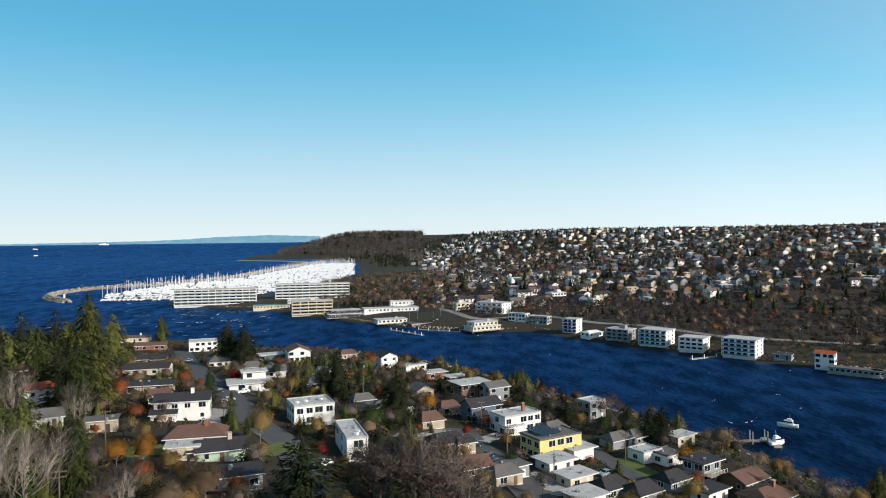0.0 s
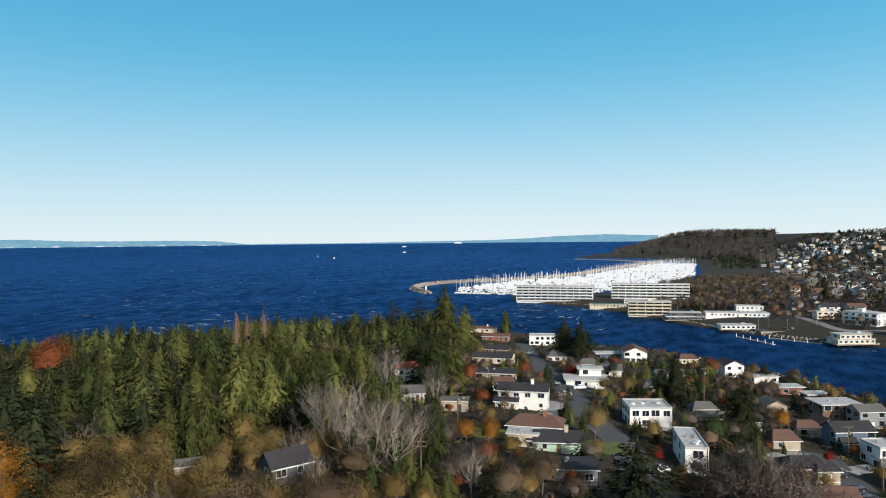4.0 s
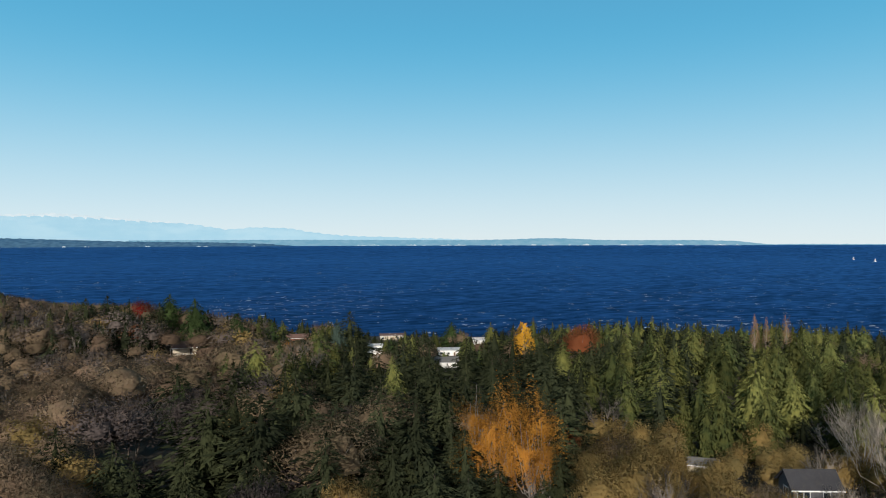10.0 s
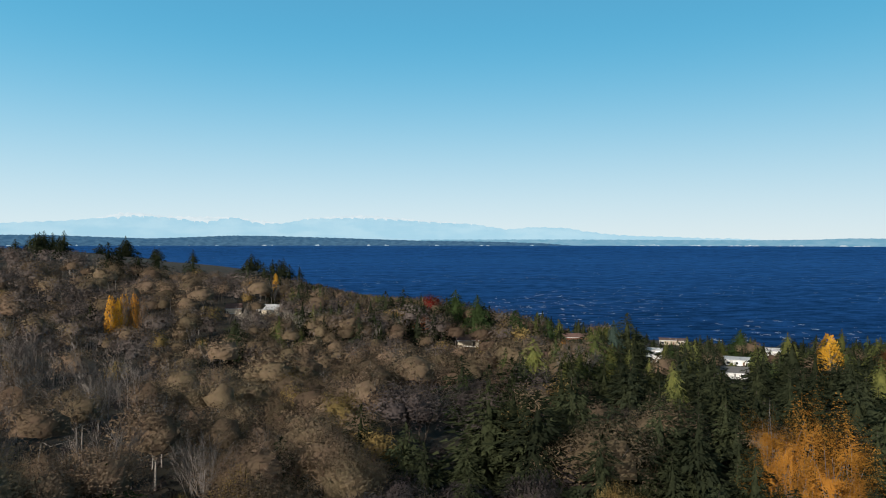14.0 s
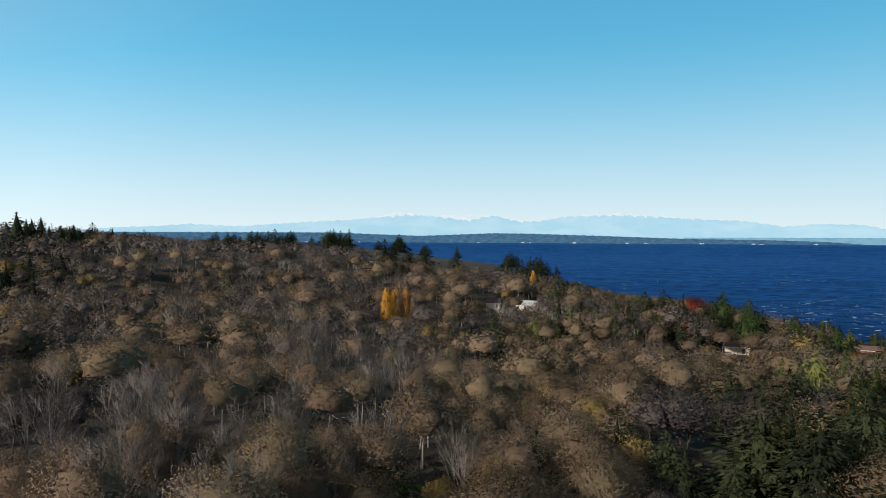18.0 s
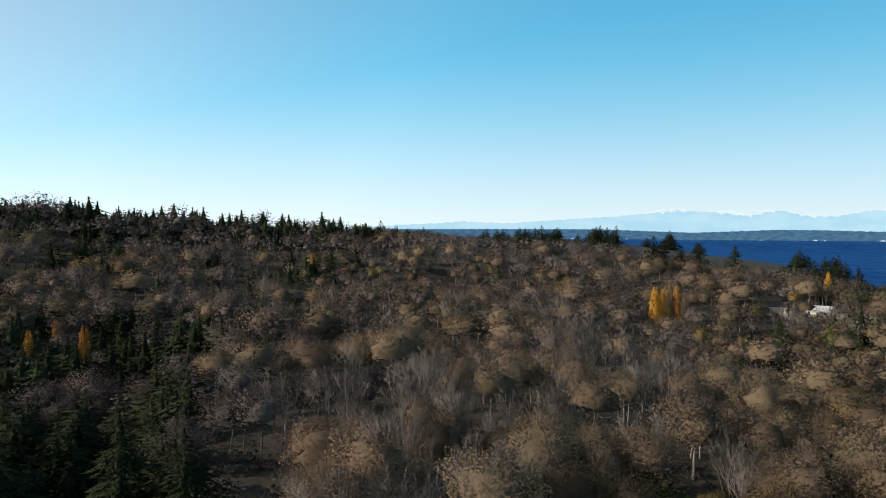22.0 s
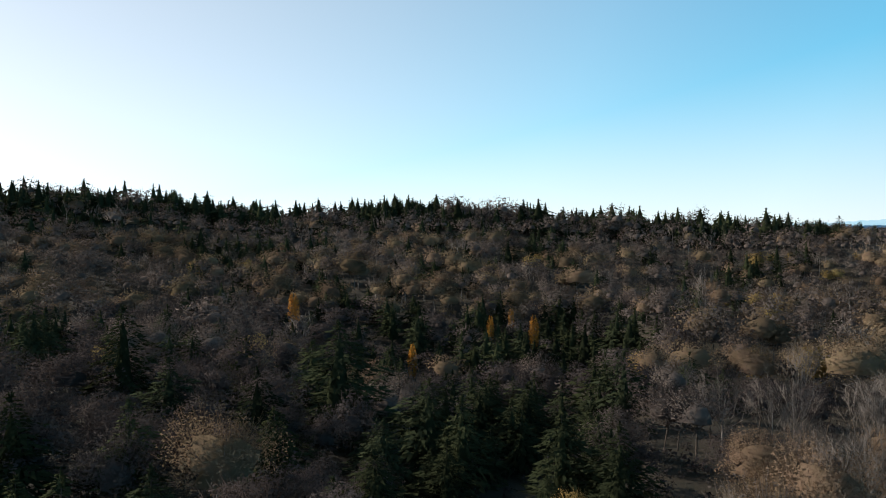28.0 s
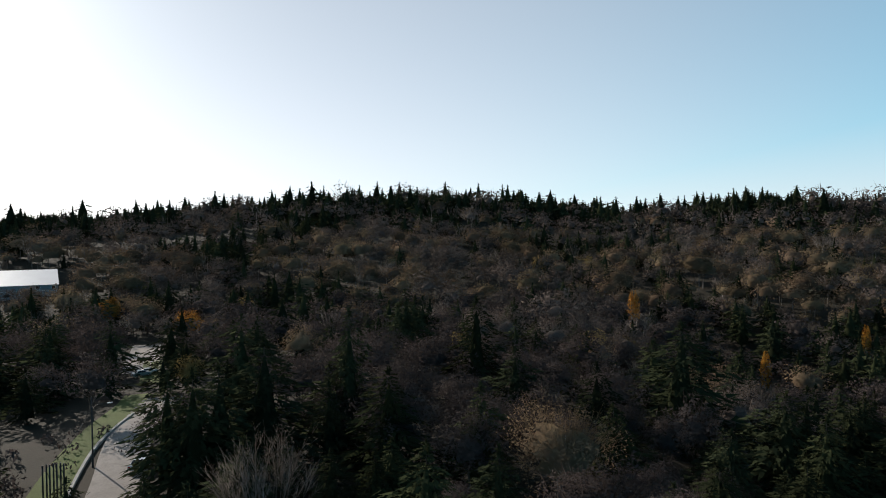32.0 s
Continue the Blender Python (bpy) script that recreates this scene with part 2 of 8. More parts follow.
YELLOW = leaf_mat("golden yellow leaves", (0.60, 0.33, 0.035), (0.42, 0.20, 0.03), 0.3, 0.2)
ORANGE = leaf_mat("orange brown leaves", (0.46, 0.215, 0.036), (0.28, 0.13, 0.032), 0.3, 0.3)
RED = leaf_mat("dark red leaves", (0.23, 0.025, 0.018), (0.14, 0.02, 0.015), 0.3, 0.3)
RUST = leaf_mat("rust red leaves", (0.27, 0.085, 0.035), (0.17, 0.065, 0.03), 0.3, 0.3)
GREEN = leaf_mat("green hedge leaves", (0.048, 0.074, 0.024), (0.028, 0.043, 0.017), 0.2, 0.3)
WHITE = mat("white painted wall", (0.78, 0.77, 0.74), 0.7, vary=0.1, scale=0.5, stain=0.12)
CREAM = mat("cream wall", (0.66, 0.57, 0.42), 0.75, vary=0.12, scale=0.5, stain=0.12)
BEIGE = mat("beige wall", (0.48, 0.41, 0.31), 0.8, vary=0.15, scale=0.5, stain=0.15)
GREYWALL = mat("grey siding", (0.26, 0.27, 0.28), 0.75, vary=0.15, scale=0.5, stretch=(0.3, 0.3, 6))
BLUEWALL = mat("blue grey siding", (0.10, 0.14, 0.20), 0.75, vary=0.15, scale=0.5, stretch=(0.3, 0.3, 6))
BROWNWALL = mat("brown wooden siding", (0.17, 0.105, 0.065), 0.8, vary=0.25, scale=0.6, stretch=(0.3, 0.3, 5))
MINT = mat("pale mint wall", (0.46, 0.60, 0.46), 0.75, vary=0.12, scale=0.5)
YELLOWWALL = mat("yellow stucco", (0.74, 0.56, 0.22), 0.8, vary=0.1, scale=0.5, stain=0.1)
BRICK = mat("red brick", (0.29, 0.12, 0.08), 0.85, vary=0.3, scale=2.0)
DARKROOF = mat("dark grey shingles", (0.040, 0.040, 0.045), 0.9, vary=0.35, scale=1.2, bump=0.5, stain=0.15)
GREYROOF = mat("grey shingles", (0.14, 0.135, 0.13), 0.9, vary=0.3, scale=1.2, bump=0.5, stain=0.2)
BROWNROOF = mat("brown shingles", (0.15, 0.085, 0.065), 0.9, vary=0.3, scale=1.2, bump=0.5, stain=0.2)
REDROOF = mat("red tile roof", (0.40, 0.09, 0.045), 0.8, vary=0.25, scale=1.2, bump=0.5)
PALEROOF = mat("pale flat roof membrane", (0.50, 0.50, 0.49), 0.8, vary=0.2, scale=0.5, stain=0.35)
DARKGREYWALL = mat("dark grey siding", (0.095, 0.097, 0.105), 0.75, vary=0.15, scale=0.5, stretch=(0.3, 0.3, 6))
GLASS = glass_mat("dark window glass", (0.02, 0.03, 0.04))
TRIM = mat("white trim", (0.75, 0.75, 0.73), 0.6, vary=0.08)
DARKTRIM = mat("dark trim", (0.05, 0.05, 0.052), 0.6, vary=0.1)
POLE = mat("weathered pole wood", (0.17, 0.13, 0.095), 0.9, vary=0.35, scale=2.0, bump=0.4)
STEEL = mat("galvanised steel", (0.45, 0.46, 0.47), 0.45, 0.8, vary=0.15)
BLACK = mat("black rubber", (0.02, 0.02, 0.02), 0.8, vary=0.2)
GELCOAT = mat("white gelcoat", (0.80, 0.81, 0.82), 0.35, vary=0.06, spec=0.5)
CANVAS = mat("blue boat canvas", (0.06, 0.13, 0.30), 0.8, vary=0.2)
MAST = mat("pale aluminium mast", (0.72, 0.72, 0.71), 0.5, 0.2, vary=0.1)
ROCK = mat("breakwater rock", (0.30, 0.275, 0.24), 0.9, vary=0.4, scale=0.6, bump=0.8, island=0.3)
DECK = mat("weathered deck planks", (0.34, 0.30, 0.25), 0.85, vary=0.3, scale=1.2, stretch=(1, 6, 1))
SCRUB = leaf_mat("dark purple brown scrub", (0.085, 0.068, 0.064), (0.058, 0.050, 0.048), 0.32, 0.3)
METALROOF = mat("bright metal roofing", (0.75, 0.76, 0.77), 0.35, 0.9, vary=0.1, scale=0.5)
DUSK_TWIG = leaf_mat("massed brown grey twigs", (0.126, 0.098, 0.085), (0.098, 0.083, 0.074), 0.24, 0.36)
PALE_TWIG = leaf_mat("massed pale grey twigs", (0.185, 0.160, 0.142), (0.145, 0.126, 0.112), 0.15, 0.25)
RUSSET_TWIG = leaf_mat("russet upright twigs", (0.26, 0.16, 0.09), (0.20, 0.13, 0.085), 0.25, 0.15)
SAND = mat("pale beach sand", (0.46, 0.42, 0.36), 0.95, vary=0.25, scale=0.2)
FOAM = mat("white foam", (0.78, 0.90, 0.98), 0.9, vary=0.15, scale=0.5)

# ---- the lie of the land ----
NEAR_COAST = [(1100, -1300), (640, -330), (330, -20), (165, 105), (104, 186), (90, 230), (80, 250), (34, 322), (-12, 385), (-64, 424),
              (-120, 438), (-173, 478), (-228, 480), (-310, 450), (-392, 392), (-440, 296), (-458, 192), (-520, 92), (-606, -20),
              (-712, -128), (-860, -280), (-1020, -540), (-1050, -860), (-900, -1600), (1100, -1600)]
NORTH_COAST = [(-283, 734), (-184, 692), (-116, 630), (-48, 560), (20, 518), (70, 514), (104, 462), (131, 427), (161, 398), (187, 372),
               (222, 346), (320, 296), (560, 262), (1500, 210), (4600, 150), (4600, 4600), (-900, 4600), (-980, 3600), (-820, 2900),
               (-690, 2380), (-430, 2300), (-225, 1900), (-150, 1320), (-160, 1080), (-215, 850), (-300, 790)]
# height of the wooded ridge by its turn in degrees from +y towards -x
RIDGE_TURN = (80, 94, 104, 112, 118, 126, 138, 147, 157, 164, 171, 180, 187, 196, 205, 214, 225, 240, 270)
RIDGE_TOP = (25, 27, 51, 53, 59, 58, 61, 60, 66, 72, 76, 68, 75, 83, 80, 73, 63, 55, 48)


def inside_distance(X, Y, poly):
    """Metres to the outline, positive inside it."""
    P = np.array(poly, float)
    best, odd = np.full(X.shape, 1e18), np.zeros(X.shape, bool)
    for (ax, ay), (bx, by) in zip(P, np.roll(P, -1, 0)):
        dx, dy = bx - ax, by - ay
        s = np.clip(((X - ax) * dx + (Y - ay) * dy) / (dx * dx + dy * dy), 0, 1)
        best = np.minimum(best, (X - ax - s * dx) ** 2 + (Y - ay - s * dy) ** 2)
        odd ^= ((ay > Y) != (by > Y)) & (X < (bx - ax) * (Y - ay) / (by - ay + 1e-12) + ax)
    return np.sqrt(best) * np.where(odd, 1, -1)


def ease(a, b, v):
    s = np.clip((v - a) / (b - a), 0, 1)
    return s * s * (3 - 2 * s)


def wander(X, Y, size, seed=0):
    """A soft random swell between -1 and 1."""
    u, v = X / size + seed * 3.7, Y / size - seed * 1.9
    return (np.sin(u + 1.7 * np.sin(v * 0.8 + seed)) + np.sin(v * 1.3 + 1.1 * np.sin(u * 0.7 + 2 * seed)) + np.sin((u + v) * 0.9 + seed)) / 3


def height(X, Y):
    """Ground height above the water."""
    X, Y = np.asarray(X, float), np.asarray(Y, float)
    near, north = inside_distance(X, Y, NEAR_COAST), inside_distance(X, Y, NORTH_COAST)
    canal = ease(-170, 20, X - 0.12 * Y + 60)
    west = ease(140, 250, -X) * ease(80, 95, np.degrees(np.arctan2(-X, Y)) % 360)
    z1 = 1.4 + (3 + 2.5 * canal) * ease(0, 25, near) + (22 - 0.5 * canal) * ease(10 + 15 * canal, 350 - 120 * canal - 225 * west, near) + 1.2 * wander(X, Y, 37) * ease(20, 120, near)
    z1 = z1 + 9 * np.exp(-((X - 70) ** 2 + (Y + 90) ** 2) / (2 * 90 ** 2))
    far, turn = np.hypot(X, Y), np.degrees(np.arctan2(-X, Y)) % 360
    top = np.interp(turn, RIDGE_TURN, RIDGE_TOP, left=25, right=25)
    rise = ease(250, 630 + 40 * wander(X, Y, 90, 4), far) * ease(0, 160, near)
    z1 = z1 + np.where((turn > 80) & (turn < 270), (top - 27) * rise, 0)
    z1 = z1 + 2.5 * wander(X, Y, 71, 2) * ease(200, 400, far) * ease(0, 150, near)
    z1 = z1 - 7 * ease(80, 88, turn) * (1 - ease(108, 116, turn)) * np.exp(-((far - 235) / 65) ** 2)
    # the sunny shoulder, the dale behind it and the one beside it, dug deeper for shade
    fold = ease(122, 136, turn) * (1 - ease(149, 156, turn))
    z1 = z1 + fold * (10 * np.exp(-((far - 275) / 45) ** 2) - 12 * np.exp(-((far - 385) / 50) ** 2))
    z1 = z1 - 12 * ease(149, 158, turn) * (1 - ease(172, 184, turn)) * np.exp(-((far - 205) / 80) ** 2)
    wide = 950 - 560 * ease(900, 1700, Y - 0.4 * X)
    z2 = 2.2 + 3 * ease(0, 40, north) + 72 * ease(70, 70 + wide, north) + 10 * ease(900, 2600, north) + 3 * wander(X, Y, 160, 1) * ease(100, 400, north)
    z2 = z2 - 8 * ease(-450, -1000, X) * ease(1800, 3000, Y)
    z1 = np.where(near > 0, z1, np.maximum(-8, 1.4 + near * 0.25))
    z2 = np.where(north > 0, z2, np.maximum(-8, 2.2 + north * 0.25))
    return np.maximum(z1, z2)


def ground(x, y):
    return float(height(np.array([x]), np.array([y]))[0])


def spot(turn, dist):
    return -dist * math.sin(radians(turn)), dist * math.cos(radians(turn))
# ---- end of land ----


def mesh_from(name, verts, faces, materials, slots=None, smooth=False):
    me = bpy.data.meshes.new(name)
    me.from_pydata([tuple(v) for v in verts], [], [tuple(f) for f in faces])
    for m in materials if isinstance(materials, (list, tuple)) else [materials]:
        me.materials.append(m)
    if slots is not None:
        me.polygons.foreach_set("material_index", np.asarray(slots, np.int32))
    if smooth:
        me.polygons.foreach_set("use_smooth", np.ones(len(me.polygons), bool))
    me.update()
    return me


def tri_mesh(name, V, F, materials, slots=None, soft=False, normals=None, tint=None):
    """A mesh of triangles from arrays; normals: soft directions to shade by; tint: a number for each tree's own shade."""
    me = bpy.data.meshes.new(name)
    V, F = np.asarray(V, np.float32), np.asarray(F, np.int32)
    me.vertices.add(len(V))
    me.vertices.foreach_set("co", V.ravel())
    me.loops.add(F.size)
    me.loops.foreach_set("vertex_index", F.ravel())
    me.polygons.add(len(F))
    me.polygons.foreach_set("loop_start", np.arange(0, F.size, 3, dtype=np.int32))
    for m in materials:
        me.materials.append(m)
    if slots is not None:
        me.polygons.foreach_set("material_index", np.asarray(slots, np.int32))
    if soft:
        me.polygons.foreach_set("use_smooth", np.ones(len(F), bool))
    me.update(calc_edges=True)
    if tint is not None:
        me.attributes.new("tint", "FLOAT", "POINT").data.foreach_set("value", np.asarray(tint, np.float32))
    if normals is not None:
        me.attributes.new("custom_normal", "FLOAT_VECTOR", "POINT").data.foreach_set("vector", np.asarray(normals, np.float32).ravel())
    return me


def polar_sheet(name, radii, steps, zfun, material):
    a = np.linspace(0, 2 * math.pi, steps, endpoint=False)
    R, A = np.meshgrid(radii, a, indexing="ij")
    X, Y = -R * np.sin(A), R * np.cos(A)
    Z = zfun(X, Y, R)
    V = np.stack([X, Y, Z], -1).reshape(-1, 3)
    V = np.vstack([[[0, 0, Z[0].mean()]], V])
    i = np.arange(len(radii) - 1)[:, None] * steps
    j = np.arange(steps)[None, :]
    k = (j + 1) % steps
    q = np.stack([1 + i + j, 1 + i + k, 1 + i + steps + k, 1 + i + steps + j], -1).reshape(-1, 4)
    F = np.vstack([q[:, [0, 1, 2]], q[:, [0, 2, 3]]])
    hub = np.stack([np.zeros(steps, int), 1 + k.ravel(), 1 + j.ravel()], -1)
    me = tri_mesh(name, V, np.vstack([F[:, ::-1], hub[:, ::-1]]), [material])
    me.polygons.foreach_set("use_smooth", np.ones(len(me.polygons), bool))
    return new(name, me)


EYE = 70.0
rings = np.concatenate([[6], 12 * 1.038 ** np.arange(170)])
rings = rings[rings < 4860]
land = polar_sheet("ground", rings, 460, lambda X, Y, R: height(X, Y), SOIL)
tagged(land, "dark wooded ground with leaf litter and undergrowth", "ground", kind="structure")
# the sea lies level and lifts at its rim to where the horizon stands
sea_rings = np.concatenate([[40], 80 * 1.05 ** np.arange(85)])
sea_rings = np.concatenate([sea_rings[sea_rings < 4800], [4880]])
RIM = 42.0
sea = polar_sheet("sea", sea_rings, 180, lambda X, Y, R: RIM * ease(2600, 4880, R) ** 1.2, SEA)
tagged(sea, "dark blue choppy sea water with whitecaps", "water", kind="structure")


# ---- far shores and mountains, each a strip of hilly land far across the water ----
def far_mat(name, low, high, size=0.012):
    """Land seen through miles of bright air: its haze is painted in as a glow, with woods and clearings in it."""
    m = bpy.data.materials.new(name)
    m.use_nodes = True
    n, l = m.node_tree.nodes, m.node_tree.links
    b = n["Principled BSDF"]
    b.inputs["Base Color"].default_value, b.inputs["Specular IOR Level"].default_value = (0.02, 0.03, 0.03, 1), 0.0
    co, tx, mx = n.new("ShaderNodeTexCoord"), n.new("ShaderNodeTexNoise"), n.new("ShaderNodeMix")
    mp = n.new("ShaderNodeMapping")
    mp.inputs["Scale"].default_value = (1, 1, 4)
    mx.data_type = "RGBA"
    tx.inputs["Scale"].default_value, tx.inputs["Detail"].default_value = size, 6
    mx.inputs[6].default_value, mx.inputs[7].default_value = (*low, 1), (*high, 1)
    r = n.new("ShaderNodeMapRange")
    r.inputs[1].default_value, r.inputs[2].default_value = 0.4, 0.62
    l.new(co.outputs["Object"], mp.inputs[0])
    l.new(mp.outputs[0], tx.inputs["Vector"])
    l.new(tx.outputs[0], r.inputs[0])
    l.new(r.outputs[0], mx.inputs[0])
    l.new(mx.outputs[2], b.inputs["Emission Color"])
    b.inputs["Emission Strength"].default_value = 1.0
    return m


def far_strip(name, label, turn0, turn1, dist, crest, material, steps=400, base=0.0, depth=120.0):
    """A range of land: crest(turn) gives its height in metres over the water's rim."""
    a = np.linspace(turn0, turn1, steps)
    top = np.array([crest(v) for v in a])
    V, F = [], []
    rows = ((0.0, 0.0), (-0.02, 0.35), (0.25, 0.55), (0.6, 0.85), (1.0, 1.0), (1.6, 0.9))
    for k, (back, up) in enumerate(rows):
        for v, t in zip(a, top):
            d = dist + back * depth
            x, y = spot(v, d)
            wob = 1 + 0.12 * math.sin(v * 7.1 + k * 2) * (0 < k < 4)
            V.append((x, y, base + max(t, 0.0) * up * wob - (2 if k == 0 else 0)))
    n = len(a)
    for k in range(len(rows) - 1):
        for i in range(n - 1):
            F.append((k * n + i, k * n + i + 1, (k + 1) * n + i + 1, (k + 1) * n + i))
    ob = new(name, mesh_from(name, V, F, material, smooth=True))
    return tagged(ob, label, "shore", kind="structure")


def knots(v, pairs):
    return float(np.interp(v, [p[0] for p in pairs], [p[1] for p in pairs]))


def ragged(v, seed, amp):
    return amp * (0.5 * math.sin(v * 9 + seed) + 0.3 * math.sin(v * 23 + 2 * seed) + 0.25 * math.sin(v * 57 + 3 * seed) + 0.2 * math.sin(v * 131 + seed))


# haze is painted into these colours, which glow without a lamp
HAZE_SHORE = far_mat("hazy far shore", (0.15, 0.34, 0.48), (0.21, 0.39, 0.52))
HAZE_NEAR = far_mat("hazy wooded far shore", (0.022, 0.08, 0.17), (0.05, 0.13, 0.23), 0.03)
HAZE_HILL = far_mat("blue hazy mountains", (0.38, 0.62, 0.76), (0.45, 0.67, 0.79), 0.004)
HAZE_SNOW = far_mat("hazy snow", (0.72, 0.80, 0.84), (0.62, 0.74, 0.80))
HAZE_BEACH = far_mat("hazy pale far beach", (0.62, 0.70, 0.74), (0.20, 0.38, 0.50), 0.03)
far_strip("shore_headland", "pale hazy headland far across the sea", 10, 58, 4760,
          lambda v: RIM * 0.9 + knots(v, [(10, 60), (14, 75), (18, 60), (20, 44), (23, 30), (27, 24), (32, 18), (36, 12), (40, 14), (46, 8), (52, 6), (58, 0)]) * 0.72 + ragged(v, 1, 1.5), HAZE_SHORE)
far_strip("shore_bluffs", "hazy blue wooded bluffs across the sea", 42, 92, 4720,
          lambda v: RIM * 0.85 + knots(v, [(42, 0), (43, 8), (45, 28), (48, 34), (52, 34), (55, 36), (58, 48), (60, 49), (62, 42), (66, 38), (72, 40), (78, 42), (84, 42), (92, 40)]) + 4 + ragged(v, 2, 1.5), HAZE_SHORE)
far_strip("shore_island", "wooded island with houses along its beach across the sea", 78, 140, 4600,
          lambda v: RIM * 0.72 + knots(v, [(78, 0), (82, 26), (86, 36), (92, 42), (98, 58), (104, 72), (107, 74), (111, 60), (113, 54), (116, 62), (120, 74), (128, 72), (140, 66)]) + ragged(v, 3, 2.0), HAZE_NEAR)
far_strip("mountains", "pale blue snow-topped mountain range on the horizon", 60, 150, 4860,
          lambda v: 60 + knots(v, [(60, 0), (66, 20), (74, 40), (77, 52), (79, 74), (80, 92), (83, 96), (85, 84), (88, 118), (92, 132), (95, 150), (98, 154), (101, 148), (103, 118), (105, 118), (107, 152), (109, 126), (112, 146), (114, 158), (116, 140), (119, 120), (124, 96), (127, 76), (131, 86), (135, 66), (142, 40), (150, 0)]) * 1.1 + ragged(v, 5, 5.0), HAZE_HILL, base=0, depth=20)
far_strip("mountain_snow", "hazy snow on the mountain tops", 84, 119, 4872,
          lambda v: 66 + knots(v, [(84, 60), (88, 112), (90, 128), (92, 136), (95, 156), (97, 165), (98.5, 158), (101, 150), (103, 108), (107, 148), (112, 148), (113.5, 166), (115, 164), (117, 126), (119, 80)]) * 1.1 + ragged(v, 9, 6.0), HAZE_SNOW, base=0, depth=10)
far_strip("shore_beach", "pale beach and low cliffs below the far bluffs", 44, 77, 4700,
          lambda v: RIM * 0.87 + 5 + 7 * math.sin(v * 3.1) * math.sin(v * 1.3 + 1) + ragged(v, 12, 5.0), HAZE_BEACH, depth=5)
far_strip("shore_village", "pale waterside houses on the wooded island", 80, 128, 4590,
          lambda v: RIM * 0.72 + 3 + 9 * math.sin(v * 2.3) * math.sin(v * 0.9 + 2) + ragged(v, 15, 9.0), HAZE_BEACH, depth=5)


# ---- trees ----
rng = np.random.default_rng(7)
UP = np.array([0.0, 0.0, 1.0])


def unit(A):
    return A / (np.linalg.norm(A, axis=-1, keepdims=True) + 1e-9)


def sticks(segments, sides=3):
    """Tapered limbs: (from, to, radius, radius) each."""
    V, F = [], []
    for p, q, r0, r1 in segments:
        p, q = np.array(p, float), np.array(q, float)
        ax = q - p
        ax = ax / (np.linalg.norm(ax) + 1e-9)
        u = np.cross(ax, (0.3, 0.9, 0.2) if abs(ax[1]) < 0.9 else (1, 0, 0))
        u /= np.linalg.norm(u)
        w = np.cross(ax, u)
        o = len(V)
        for c, r in ((p, r0), (q, r1)):
            for k in range(sides):
                a = 2 * math.pi * k / sides
                V.append(c + r * (math.cos(a) * u + math.sin(a) * w))
        for k in range(sides):
            k2 = (k + 1) % sides
            F += [(o + k, o + k2, o + sides + k2), (o + k, o + sides + k2, o + sides + k)]
    return np.array(V), np.array(F)


def soft_normals(V, F):
    """Each corner's mean direction of the faces round it."""
    n = np.cross(V[F[:, 1]] - V[F[:, 0]], V[F[:, 2]] - V[F[:, 0]])
    N = np.zeros_like(V)
    for k in range(3):
        np.add.at(N, F[:, k], n)
    return unit(N + 1e-9)


def blades(P, D, L, W, N, g, jitter=0.45):
    """Sprays of leaves or twigs: a slim triangle each, at P along D, facing about N and shaded softly by it."""
    n = len(P)
    D, N = unit(D), unit(N)
    S = unit(np.cross(D, unit(N + g.normal(0, jitter, (n, 3)))))
    L, W = np.broadcast_to(L, n)[:, None], np.broadcast_to(W, n)[:, None]
    V = np.stack([P + S * W, P - S * W, P + D * L], 1)
    back = (np.cross(V[:, 2] - V[:, 0], V[:, 1] - V[:, 0]) * N).sum(1) < 0
    F = np.where(back[:, None], [[1, 2, 0]], [[0, 2, 1]]) + 3 * np.arange(n)[:, None]
    return V.reshape(-1, 3), F, np.repeat(unit(N + g.normal(0, 0.10, (n, 3))), 3, 0)


def join(parts):
    """Several (corners, faces, normals) as one."""
    V, F, N, o = [], [], [], 0
    for p in parts:
        v, f = p[0], p[1]
        V.append(v)
        F.append(f + o)
        N.append(p[2] if len(p) > 2 else soft_normals(v, f))
        o += len(v)
    return np.vstack(V), np.vstack(F), np.vstack(N)


def caps(C, R, g, sides=7):
    """Uneven rounded domes, open below: the dense inside of each puff of foliage."""
    n = len(C)
    lat, lon = np.array([-0.2, 0.35, 0.95]), np.arange(sides) * 2 * math.pi / sides
    d = np.concatenate([np.stack([np.cos(v) * np.cos(lon + k * 0.4), np.cos(v) * np.sin(lon + k * 0.4), np.full(sides, math.sin(v))], 1) for k, v in enumerate(lat)] + [[[0, 0, 1]]])
    V = C[:, None, :] + d[None] * R[:, None, :] * (1 + g.normal(0, 0.09, (n, len(d), 1)))
    F = []
    for k in range(2):
        for j in range(sides):
            p, q = k * sides + j, k * sides + (j + 1) % sides
            F += [(p, q, q + sides), (p, q + sides, p + sides)]
    F += [(2 * sides + j, 2 * sides + (j + 1) % sides, 3 * sides) for j in range(sides)]
    F = np.array(F)[None] + (np.arange(n) * len(d))[:, None, None]
    return V.reshape(-1, 3), F.reshape(-1, 3), np.tile(d, (n, 1))


